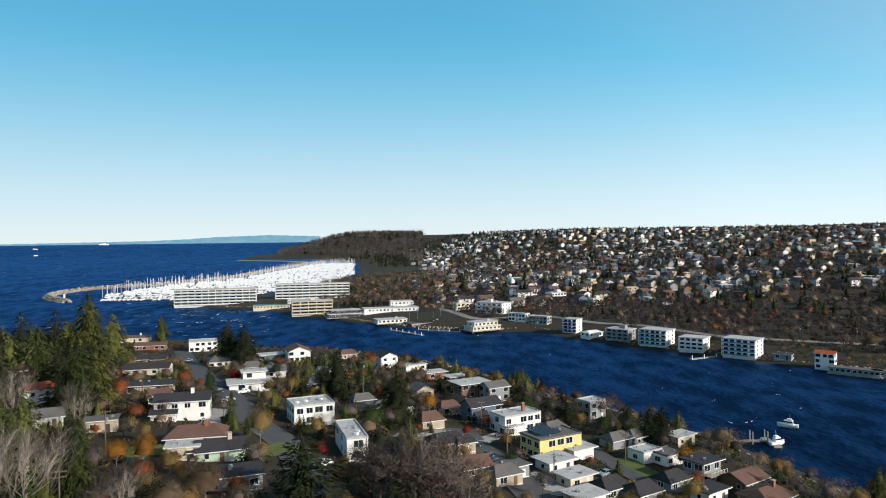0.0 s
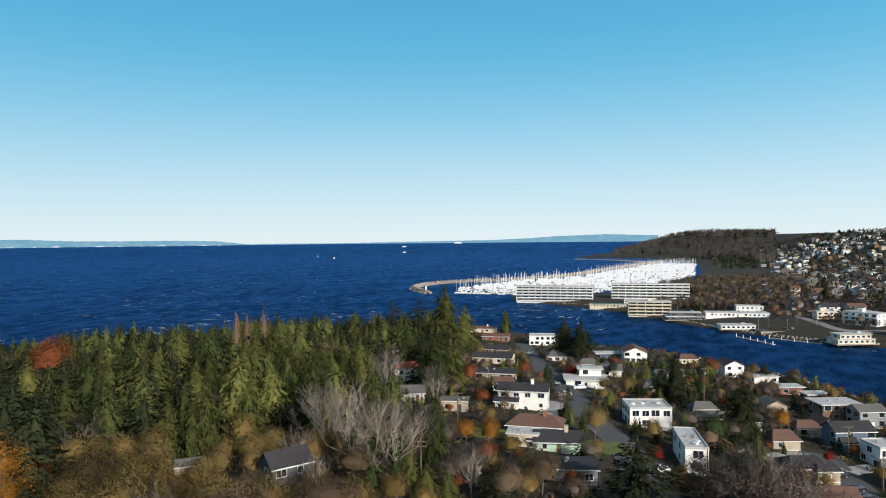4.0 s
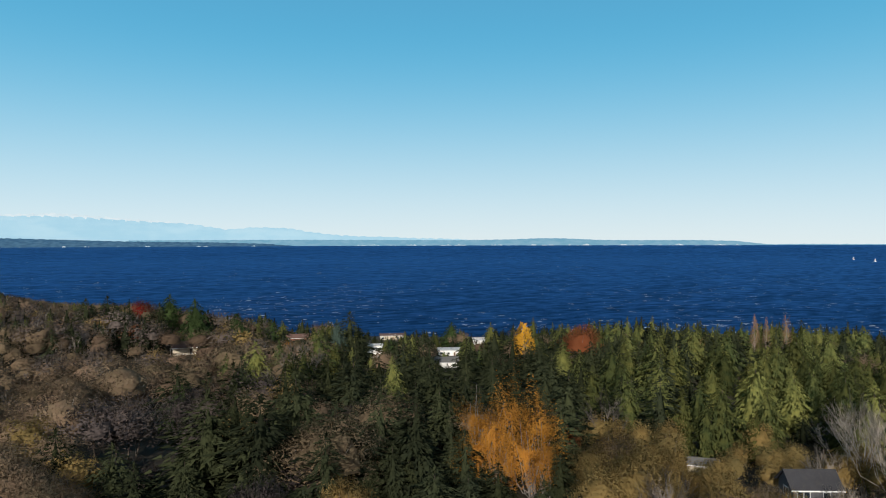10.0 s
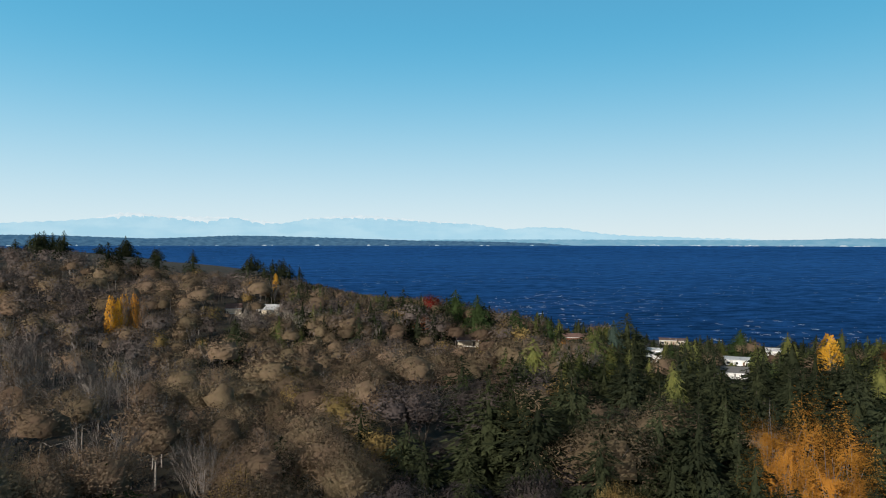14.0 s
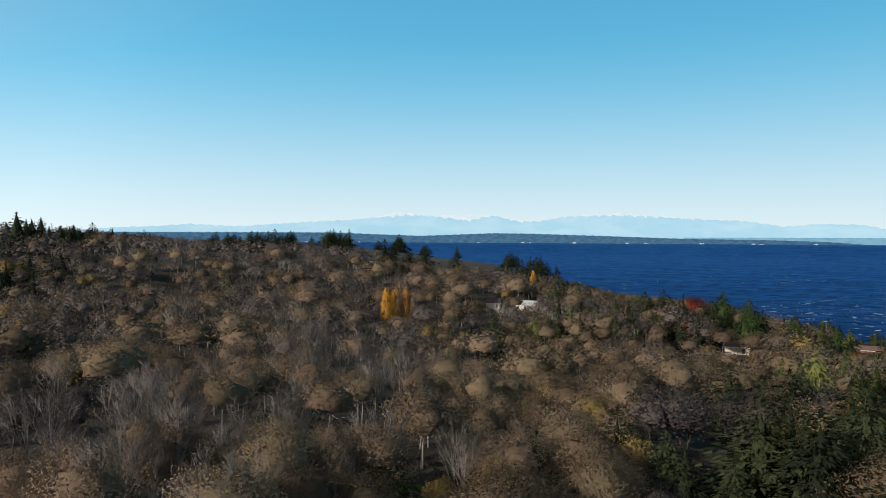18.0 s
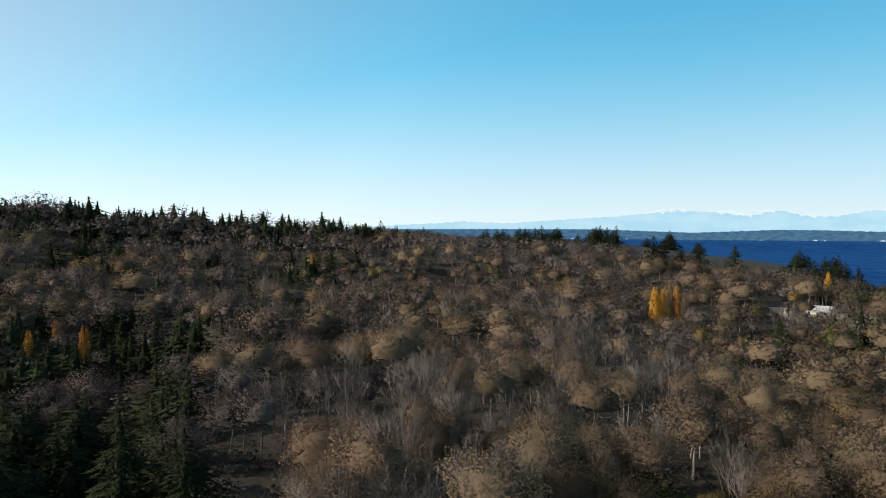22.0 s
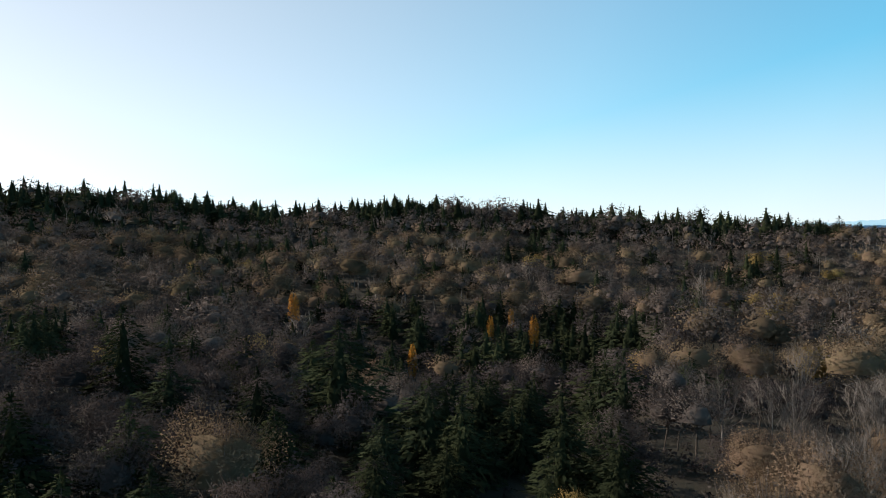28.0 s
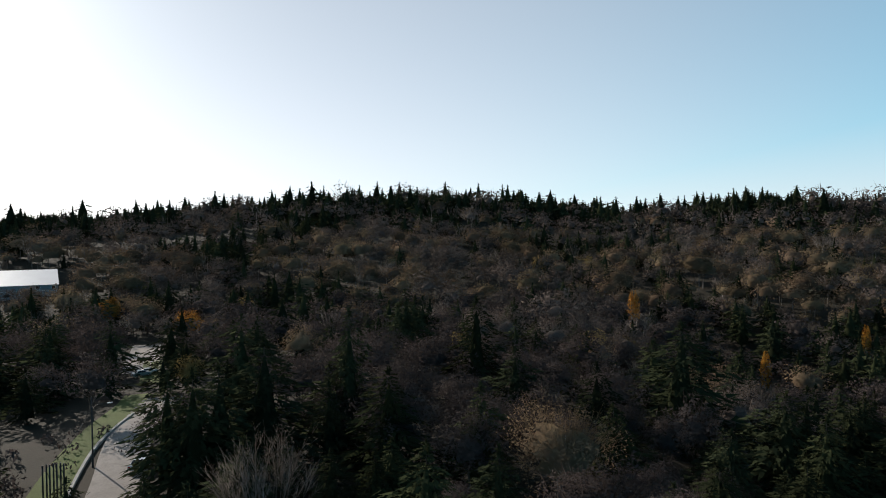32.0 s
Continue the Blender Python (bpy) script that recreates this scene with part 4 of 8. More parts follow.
def window_meshes(w, h, trim):
    """A frame with a bar, and a pane set back in it."""
    k = ("window", w, h, trim.name)
    if k not in CACHE:
        bm, t = bmesh.new(), 0.09
        add_box(bm, -w / 2 - t, w / 2 + t, -0.06, 0.02, -t, 0)
        add_box(bm, -w / 2 - t, w / 2 + t, -0.06, 0.02, h, h + t)
        add_box(bm, -w / 2 - t, -w / 2, -0.06, 0.02, 0, h)
        add_box(bm, w / 2, w / 2 + t, -0.06, 0.02, 0, h)
        if w > 1.0:
            add_box(bm, -0.03, 0.03, -0.05, 0.02, 0, h)
        me = bpy.data.meshes.new("window_frame")
        bm.to_mesh(me)
        bm.free()
        me.materials.append(trim)
        CACHE[k] = (me, box_mesh("pane", (-w / 2, w / 2, -0.025, 0.02, 0, h), GLASS))
    return CACHE[k]


def window(parent, x, y, z, turn, w, h, trim, whole=False):
    """A window with its pane; whole: frame and pane in one, for buildings far off."""
    frame_me, pane_me = window_meshes(w, h, trim)
    if not whole:
        f = hang("window", frame_me, parent, pose(x, y, z, 0, 0, turn))
        hang("pane", pane_me, f)
        return
    k = ("whole window", w, h, trim.name)
    if k not in CACHE:
        bm = bmesh.new()
        add_box(bm, -w / 2 - 0.1, w / 2 + 0.1, -0.03, 0.02, -0.1, h + 0.1)
        add_box(bm, -w / 2, w / 2, -0.06, -0.032, 0, h, 1)
        me = bpy.data.meshes.new("window")
        bm.to_mesh(me)
        bm.free()
        me.materials.append(trim)
        me.materials.append(GLASS)
        CACHE[k] = me
    hang("window", CACHE[k], parent, pose(x, y, z, 0, 0, turn))


def gable(w, d, rise, over, thick, hip=0.0):
    """A roof over w x d, ridge along x; hip draws the ridge's ends in."""
    bm = bmesh.new()
    a, b = w / 2 + over, d / 2 + over
    drop = -rise * over / (d / 2)
    ins = hip * a
    lo = [(-a, -b, drop), (a, -b, drop), (a, b, drop), (-a, b, drop)]
    rid = [(-a + ins, 0, rise), (a - ins, 0, rise)]
    P = [bm.verts.new(p) for p in lo + rid] + [bm.verts.new((p[0], p[1], p[2] - thick)) for p in lo + rid]
    faces = [(0, 1, 5, 4), (2, 3, 4, 5)]
    faces += [(1, 2, 5), (3, 0, 4)] if hip else []
    for f in faces:
        bm.faces.new([P[i] for i in f])
        bm.faces.new([P[i + 6] for i in reversed(f)])
    for i, j in (((0, 1), (1, 2), (2, 3), (3, 0)) if hip else ((0, 1), (1, 5), (5, 2), (2, 3), (3, 4), (4, 0))):
        bm.faces.new([P[j], P[i], P[i + 6], P[j + 6]])
    bmesh.ops.recalc_face_normals(bm, faces=bm.faces[:])
    return bm


def body(w, d, h, deep, rise=0.0, slot=0):
    """Walls from below the ground to the eaves, with gable ends."""
    bm = bmesh.new()
    add_box(bm, -w / 2, w / 2, -d / 2, d / 2, -deep, h)
    if rise:
        for s in (-1, 1):
            x0, x1 = s * w / 2, s * (w / 2 - 0.25)
            q = [bm.verts.new(c) for c in ((x0, -d / 2, h), (x0, d / 2, h), (x0, 0, h + rise - 0.06), (x1, -d / 2, h), (x1, d / 2, h), (x1, 0, h + rise - 0.06))]
            bm.faces.new((q[0], q[1], q[2]) if s > 0 else (q[2], q[1], q[0]))
            bm.faces.new((q[5], q[4], q[3]) if s > 0 else (q[3], q[4], q[5]))
    return bm


def glaze(parent, w, d, storeys, sh, trim, r, big=False, sides=True, whole=False):
    """Windows row by row on the four walls; a door on the front."""
    for s in range(storeys):
        z = s * sh + 0.95
        for turn, span, off in ((0, w, d / 2), (180, w, d / 2), (90, d, w / 2), (270, d, w / 2)):
            if turn in (90, 270) and not sides:
                continue
            n = max(1, int(span / (3.1 if not big else 2.7)))
            for i in range(n):
                if r.random() < (0.14 if turn != 180 else 0.6):
                    continue
                u = (i + 0.5) / n * span - span / 2 + r.uniform(-0.25, 0.25)
                ww, hh = r.choice(((1.0, 1.1), (1.5, 1.2), (1.8, 1.3))) if not big else r.choice(((1.8, 1.5), (2.2, 1.6)))
                if ww + 0.5 > span / n:
                    ww, hh = 0.8, 1.1
                a = radians(turn)
                x, y = u * math.cos(a) + off * math.sin(a), u * math.sin(a) - off * math.cos(a)
                if s == 0 and turn == 0 and i == n // 2:
                    d_ = hang("door", box_mesh("door", (-0.5, 0.5, -0.06, 0.02, 0, 2.05), r.choice((DARKTRIM, BROWNWALL, TRIM))), parent, pose(x, y, 0.02))
                    hang("door_handle", box_mesh("door_handle", (0.32, 0.44, -0.12, -0.06, 1.0, 1.06), STEEL), d_)
                    continue
                window(parent, x, y, z, turn, ww, hh, trim, whole)


def house(x, y, turn, w, d, storeys, roof, wall, cover, label, rise=1.6, chimney=None, trim=None, over=0.5, garage=False, panels=0, seed=None, big=False, wing=None, skylights=0, z=None, deck=False, veiled=False):
    """A house: walls, roof, windows, door, chimney; wing: (dx, dy, w, d, storeys) a lower wing."""
    r = random.Random(seed if seed is not None else int(abs(x * 31 + y * 17)))
    trim = trim or TRIM
    z = ground(x, y) if z is None else z
    h0 = root("house", x, y, z, turn, label, "house", "houses")
    HOUSES.append((x, y, max(w, d) * 0.6, z + (2.4 if veiled else 0)))
    sh = 2.75
    blocks = [(0, 0, w, d, storeys, roof)] + ([(*wing, roof)] if wing else [])
    for k, (dx, dy, bw, bd, st, rf) in enumerate(blocks):
        h = st * sh + 0.2
        off = pose(dx, dy, 0)
        rr = rise if k == 0 else rise * 0.7
        wl_ = part("wall", body(bw, bd, h, 4.0, rr if rf == "gable" else 0), wall, h0)
        wl_.matrix_basis = off
        if rf in ("gable", "hip"):
            bm = gable(bw, bd, rr, over, 0.16, 0.0 if rf == "gable" else 0.42)
        else:
            bm = bmesh.new()
            o = over if rf == "slab" else 0.08
            add_box(bm, -bw / 2 - o, bw / 2 + o, -bd / 2 - o, bd / 2 + o, 0, 0.22)
            if rf == "flat":
                e = 0.22
                for q in ((-bw / 2 - o, bw / 2 + o, -bd / 2 - o, -bd / 2 - o + e), (-bw / 2 - o, bw / 2 + o, bd / 2 + o - e, bd / 2 + o),
                          (-bw / 2 - o, -bw / 2 - o + e, -bd / 2 - o + e, bd / 2 + o - e), (bw / 2 + o - e, bw / 2 + o, -bd / 2 - o + e, bd / 2 + o - e)):
                    add_box(bm, *q, 0.22, 0.5)
        rf_ob = part("roof", bm, cover, h0)
        rf_ob.matrix_basis = off @ pose(0, 0, h)
        if rf in ("gable", "hip", "slab"):
            bm = bmesh.new()
            for s in (-1,):
                yy = s * (bd / 2 + over)
                zz = -rr * over / (bd / 2) - 0.22 if rf != "slab" else -0.06
                add_box(bm, -bw / 2 - over, bw / 2 + over, min(yy, yy + s * 0.08), max(yy, yy + s * 0.08), zz, zz + 0.2)
            part("gutter", bm, trim, rf_ob)
        if rf in ("flat", "slab"):
            for i in range(2 + skylights * 2):
                q = r.uniform(0.35, 0.7) * (1.5 if i < skylights else 1)
                hang("roof_vent" if i >= skylights else "skylight", box_mesh("roof_box", (-q / 2, q / 2, -q / 2, q / 2, 0.2, 0.2 + 0.5), STEEL if i >= skylights else TRIM, 0.04), rf_ob,
                     pose(r.uniform(-0.38, 0.38) * bw, r.uniform(-0.36, 0.36) * bd, 0, 0, 0, r.choice((0, 45))))
        if k == 0 and panels:
            for i in range(panels):
                c, rw = i % 6, i // 6
                hang("solar_panel", box_mesh("solar_panel", (-0.5, 0.5, -0.8, 0.8, 0, 0.05), GLASS), rf_ob, pose(-bw * 0.3 + c * 1.15, -bd * 0.15 + rw * 1.9, 0.75, 12))
        sub = h0 if k == 0 else None
        holder = hang("wall_trim", box_mesh("sill_band", (-bw / 2 - 0.03, bw / 2 + 0.03, -bd / 2 - 0.03, bd / 2 + 0.03, -0.05, 0.12), trim), h0, off)
        if k == 0:
            glaze(h0, bw, bd, st, sh, trim, r, big, whole=math.hypot(x, y) > 225)
        else:
            glaze(holder, bw, bd, st, sh, trim, r, big, whole=True)
    if chimney:
        part("chimney", box(-0.45, 0.45, -0.35, 0.35, -1.0, 1.7), chimney, h0).matrix_basis = pose(w * 0.18, -d * 0.08, storeys * sh + rise * 0.75)
        part("chimney_cap", box(-0.55, 0.55, -0.45, 0.45, 0, 0.12), CONCRETE, h0).matrix_basis = pose(w * 0.18, -d * 0.08, storeys * sh + rise * 0.75 + 1.7)
    if garage:
        g = part("garage_door", box(-1.3, 1.3, -0.07, 0.02, 0, 2.1), TRIM, h0, "panelled garage door")
        g.matrix_basis = pose(-w * 0.28, -d / 2 - 0.01, 0.02)
        for i in range(1, 4):
            hang("panel", box_mesh("garage_panel", (-1.2, 1.2, -0.1, -0.07, 0, 0.42), TRIM, 0.02), g, pose(0, 0, 0.52 * (i - 1) + 0.05))
    if deck:
        dk = part("deck", box(-w * 0.45, w * 0.45, -d / 2 - 2.2, -d / 2, storeys * sh - 2.75, storeys * sh - 2.58), DECK, h0)
        for i in range(6):
            hang("rail_post", box_mesh("rail_post", (-0.04, 0.04, -0.04, 0.04, 0, 1.0), trim), dk, pose(-w * 0.44 + i * w * 0.176, -d / 2 - 2.15, storeys * sh - 2.58))
        hang("rail", box_mesh("rail", (-w * 0.45, w * 0.45, -0.04, 0.04, 0, 0.07), trim), dk, pose(0, -d / 2 - 2.15, storeys * sh - 1.6))
    return h0


def block(x, y, turn, w, d, storeys, wall, label, name="apartment_building", sh=2.9, bay=3.4, balcony=True, roof=None, trim=None, z=None, deep=4.0, accent=None, tower=True, band=False):
    """A block of flats: walls, bays of windows, balcony slabs with rails, roof slab and roof house."""
    r = random.Random(int(abs(x * 13 + y * 7)))
    trim, roof = trim or TRIM, roof or PALEROOF
    z = ground(x, y) if z is None else z
    h0 = root(name, x, y, z, turn, label, "building", "waterfront buildings")
    HOUSES.append((x, y, max(w, d) * 0.6, z))
    h = storeys * sh
    part("wall", box(-w / 2, w / 2, -d / 2, d / 2, -deep, h), wall, h0)
    rf = part("roof", box(-w / 2 - 0.5, w / 2 + 0.5, -d / 2 - 0.5, d / 2 + 0.5, h, h + 0.45), roof, h0)
    if tower:
        part("stair_house", box(-2, 2, -1.8, 1.8, 0.45, 2.6), wall, rf).matrix_basis = pose(w * r.uniform(-0.3, 0.3), 0, h)
        part("roof_plant", box(-1.2, 1.2, -0.8, 0.8, 0.45, 1.5), STEEL, rf).matrix_basis = pose(w * r.uniform(-0.35, 0.35), d * 0.2, h)
    n = max(2, int(w / bay))
    ww = round(w / n - 0.7, 2) if band else min(2.4, w / n - 0.9)
    for s in range(storeys):
        if balcony:
            b = part("balcony", box(-w / 2, w / 2, -d / 2 - 1.5, -d / 2, s * sh - 0.12, s * sh + 0.12), trim, h0)
            hang("rail", box_mesh("balcony_rail", (-w / 2, w / 2, -0.05, 0.05, 0, 0.75), accent or trim), b, pose(0, -d / 2 - 1.45, s * sh + 0.22))
        for i in range(n):
            u = (i + 0.5) / n * w - w / 2
            window(h0, u, -d / 2, s * sh + 0.75, 0, ww, min(1.45, sh - 1.0), trim, True)
        m = max(1, int(d / 4.5))
        for side in (90, 270):
            for i in range(m):
                u = (i + 0.5) / m * d - d / 2
                a = radians(side)
                window(h0, u * math.cos(a) + w / 2 * math.sin(a), u * math.sin(a) - w / 2 * math.cos(a), s * sh + 0.8, side, 1.1, min(1.2, sh - 1.1), trim, True)
    if balcony:
        for i in range(0, n + 1, 2):
            hang("pillar", box_mesh("pillar", (-0.15, 0.15, -0.15, 0.15, -0.3, h), wall), h0, pose(i / n * w - w / 2, -d / 2 - 1.3, 0))
    return h0


# ---- streets, poles, cars, boats: how they are made ----
ASPHALT_OLD = mat("worn pale asphalt", (0.30, 0.265, 0.24), 0.85, vary=0.3, scale=0.6, bump=0.3, stain=0.3)
BLACKCAR = mat("dark car paint", (0.02, 0.024, 0.035), 0.25, vary=0.1, spec=0.6)
SILVER = mat("silver car paint", (0.45, 0.47, 0.49), 0.28, 0.4, vary=0.08, spec=0.6)
LAMP_RED = mat("red lamp glass", (0.35, 0.02, 0.02), 0.3)
ROADS = []


def smooth_line(points, step=2.5):
    P = [Vector(p) for p in points]
    P = [2 * P[0] - P[1]] + P + [2 * P[-1] - P[-2]]
    out = []
    for i in range(1, len(P) - 2):
        n = max(2, int((P[i + 1] - P[i]).length / step))
        for k in range(n):
            t = k / n
            a, b, c, d = P[i - 1], P[i], P[i + 1], P[i + 2]
            out.append(0.5 * (2 * b + (c - a) * t + (2 * a - 5 * b + 4 * c - d) * t * t + (3 * b - a - 3 * c + d) * t ** 3))
    out.append(P[-2])
    return out


def ribbon(name, points, width, material, label, category, lift=0.0):
    """A strip that follows the ground."""
    L = smooth_line(points)
    V, F = [], []
    cols = (-0.5, -0.25, 0, 0.25, 0.5)
    for i, p in enumerate(L):
        t = (L[min(i + 1, len(L) - 1)] - L[max(i - 1, 0)]).normalized()
        s = Vector((-t.y, t.x))
        for c in cols:
            q = p + s * c * width
            V.append((q.x, q.y, max(ground(q.x, q.y), 0.3) + 0.22 + lift))
        if i % 3 == 0:
            ROADS.append((p.x, p.y, width * 0.5))
    m = len(V)
    V += [(v[0], v[1], v[2] - 0.7 - lift) for v in V]
    k = len(cols)
    for i in range(len(L) - 1):
        for c in range(k - 1):
            a = i * k + c
            F.append((a, a + 1, a + k + 1, a + k))
        a, b = i * k, i * k + k - 1
        F += [(a, a + k, a + k + m, a + m), (b + k, b, b + m, b + k + m)]
    ob = new(name, mesh_from(name, V, F, material))
    return tagged(ob, label, category, kind="structure")


def cable(parent, p, q, sag, r=0.02, name="wire"):
    p, q = Vector(p), Vector(q)
    pts = [p.lerp(q, i / 10) - Vector((0, 0, sag * 4 * (i / 10) * (1 - i / 10))) for i in range(11)]
    V, F = sticks([(tuple(a), tuple(b), r, r) for a, b in zip(pts, pts[1:])], 3)
    return hang(name, tri_mesh(name, V, F, [BLACK]), parent)


def tube(r0, r1, h, sides=8, z=0.0):
    bm = bmesh.new()
    bmesh.ops.create_cone(bm, cap_ends=True, segments=sides, radius1=r0, radius2=r1, depth=h, matrix=Matrix.Translation((0, 0, z + h / 2)))
    return bm


def pole(x, y, h, arms, label=""):
    z = ground(x, y)
    p = root("utility_pole", x, y, z, 25, label or ("weathered wooden utility pole with cross-arm" if arms else "weathered wooden utility pole"), "pole", "utility poles")
    part("post", tube(0.17, 0.11, h + 1.5, 8, -1.5), POLE, p)
    for k in range(arms):
        a = part("cross_arm", box(-1.2, 1.2, -0.06, 0.06, h - 0.5 - 0.9 * k, h - 0.36 - 0.9 * k), POLE, p)
        for u in (-1.05, -0.5, 0.5, 1.05):
            hang("insulator", box_mesh("insulator", (-0.05, 0.05, -0.05, 0.05, 0, 0.16), STEEL, 0.02), a, pose(u, 0, h - 0.36 - 0.9 * k))
    if arms == 1:
        part("transformer", tube(0.25, 0.25, 0.8, 10, h - 2.4), STEEL, p).matrix_basis = pose(0.38, 0, 0)
    return p


def car_meshes(paint):
    k = ("car", paint.name)
    if k not in CACHE:
        bm = bmesh.new()
        prof = [(-2.15, 0.35), (-2.2, 0.75), (-2.0, 0.92), (-1.0, 1.0), (-0.45, 1.45), (0.9, 1.47), (1.55, 1.05), (2.1, 0.98), (2.2, 0.6), (2.15, 0.35)]
        rows = []
        for y, k_ in ((-0.88, 0.0), (-0.8, 0.06), (0.8, 0.06), (0.88, 0.0)):
            rows.append([bm.verts.new((px * (1.0 if k_ else 0.985), y * (1 if pz < 1.1 else 0.82), pz - (0 if k_ else 0.05))) for px, pz in prof])
        n = len(prof)
        for a, b in zip(rows, rows[1:]):
            for i in range(n):
                bm.faces.new((a[i], a[(i + 1) % n], b[(i + 1) % n], b[i]))
        bm.faces.new(list(reversed(rows[0])))
        bm.faces.new(rows[-1])
        bmesh.ops.recalc_face_normals(bm, faces=bm.faces[:])
        me = bpy.data.meshes.new("car_body")
        bm.to_mesh(me)
        bm.free()
        me.materials.append(paint)
        gb = bmesh.new()
        for x0, x1, x2, x3 in ((-0.92, -0.46, 0.15, 0.15), (0.22, 0.22, 0.85, 1.35)):
            for s in (-1, 1):
                q = [gb.verts.new(c) for c in ((x0, s * 0.895, 1.02), (x3, s * 0.895, 1.02), (x2, s * 0.76, 1.41), (x1, s * 0.76, 1.41))]
                gb.faces.new(q if s < 0 else q[::-1])
        for x0, z0, x1, z1 in ((-1.03, 1.03, -0.5, 1.43), (1.55, 1.08, 0.97, 1.46)):
            q = [gb.verts.new(c) for c in ((x0 - 0.02, -0.72, z0), (x0 - 0.02, 0.72, z0), (x1 - 0.02, 0.62, z1), (x1 - 0.02, -0.62, z1))]
            gb.faces.new(q)
        gm = bpy.data.meshes.new("car_windows")
        gb.to_mesh(gm)
        gb.free()
        gm.materials.append(GLASS)
        out = []
        for r0, r1, mt in ((0.33, 0.22, BLACK), (0.19, 0.24, STEEL)):
            b = bmesh.new()
            bmesh.ops.create_cone(b, cap_ends=True, segments=12, radius1=r0, radius2=r0, depth=r1, matrix=Matrix.Rotation(math.pi / 2, 4, "X"))
            m_ = bpy.data.meshes.new("wheel")
            b.to_mesh(m_)
            b.free()
            m_.materials.append(mt)
            out.append(m_)
        CACHE[k] = (me, gm, *out)
    return CACHE[k]


def car(x, y, turn, paint, label):
    b, g, ty, rim = car_meshes(paint)
    c = root("car", x, y, ground(x, y) + 0.24, turn, label, "car", "parked cars")
    hang("body", b, c)
    hang("windows", g, c)
    for px in (-1.35, 1.35):
        for py in (-0.8, 0.8):
            w = hang("wheel", ty, c, pose(px, py, 0.33))
            hang("rim", rim, w)
    for py in (-0.62, 0.62):
        hang("headlight", box_mesh("headlight", (-0.04, 0.04, -0.18, 0.18, 0, 0.14), GELCOAT, 0.02), c, pose(-2.19, py, 0.66))
        hang("tail_light", box_mesh("tail_light", (-0.04, 0.04, -0.16, 0.16, 0, 0.16), LAMP_RED, 0.02), c, pose(2.18, py, 0.72))
    return c


def street_lamp(x, y, h):
    z = ground(x, y)
    p = root("street_lamp", x, y, z, 0, "dark street lamp pole with a curved arm beside the road", "street lamp")
    part("pole", tube(0.13, 0.09, h + 1, 8, -1), DARKTRIM, p)
    V, F = sticks([((0, 0, h - 1.6), (-0.7, -0.5, h - 1.15), 0.05, 0.05), ((-0.7, -0.5, h - 1.15), (-1.7, -1.2, h - 1.05), 0.05, 0.04)], 5)
    hang("arm", tri_mesh("arm", V, F, [DARKTRIM]), p)
    part("lamp_head", box(-0.35, 0.35, -0.16, 0.16, -0.08, 0.08, bevel=0.04), STEEL, p).matrix_basis = pose(-1.95, -1.35, h - 1.05, 0, 0, 35)
    return p


def hull_mesh(length, beam, high, material, key):
    k = ("hull", key)
    if k not in CACHE:
        bm = bmesh.new()
        rows = []
        for s, wd, keel, sheer in ((0.0, 0.78, 0.25, 0.86), (0.3, 1.0, 0.0, 0.84), (0.6, 0.92, 0.0, 0.9), (0.85, 0.52, 0.15, 1.02), (1.0, 0.04, 0.55, 1.15)):
            x = (s - 0.5) * length
            w = beam / 2 * wd
            rows.append([bm.verts.new(c) for c in ((x, -w, high * sheer), (x, -w * 0.85, high * 0.3), (x, 0, -0.5 + keel * high), (x, w * 0.85, high * 0.3), (x, w, high * sheer))])
        for a, b in zip(rows, rows[1:]):
            for i in range(4):
                bm.faces.new((a[i], b[i], b[i + 1], a[i + 1]))
            bm.faces.new((a[4], b[4], b[0], a[0]))
        bm.faces.new(rows[0])
        bmesh.ops.recalc_face_normals(bm, faces=bm.faces[:])
        me = bpy.data.meshes.new("hull")
        bm.to_mesh(me)
        bm.free()
        me.materials.append(material)
        CACHE[k] = me
    return CACHE[k]


def boat(x, y, turn, size, sail, label, z=0.05, group="moored boats"):
    """A yacht or motor cruiser afloat: hull, cabin, window band, mast and boom or flybridge."""
    b = root("sailboat" if sail else "motorboat", x, y, z, turn, label, "boat", group)
    k = round(size)
    L, B = float(k), k * (0.29 if sail else 0.33)
    hang("hull", hull_mesh(L, B, 1.25 if sail else 1.5, GELCOAT, (k, sail)), b)
    if sail:
        hang("cabin", box_mesh("cabin", (-L * 0.12, L * 0.22, -B * 0.26, B * 0.26, 1.0, 1.55), GELCOAT, 0.12), b)
        m = hang("mast", box_mesh("mast", (-0.12, 0.12, -0.12, 0.12, 1.0, 1.0 + L * 1.25), MAST), b, pose(L * 0.08, 0, 0))
        hang("boom", box_mesh("boom", (-L * 0.36, 0, -0.16, 0.16, 2.2, 2.55), CANVAS), m)
        hang("spreader", box_mesh("spreader", (-0.05, 0.05, -B * 0.32, B * 0.32, 1.0 + L * 0.7, 1.08 + L * 0.7), MAST), m)
    else:
        c = hang("cabin", box_mesh("cabin", (-L * 0.26, L * 0.18, -B * 0.36, B * 0.36, 1.2, 2.7), GELCOAT, 0.2), b)
        hang("window", box_mesh("window_band", (-L * 0.22, L * 0.185, -B * 0.365, B * 0.365, 1.9, 2.4), GLASS), c)
        hang("flybridge", box_mesh("flybridge", (-L * 0.2, L * 0.04, -B * 0.3, B * 0.3, 2.7, 3.25), GELCOAT, 0.1), c)
        hang("mast", box_mesh("short_mast", (-0.05, 0.05, -0.05, 0.05, 3.2, 5.0), MAST), b, pose(-L * 0.1, 0, 0))
    return b


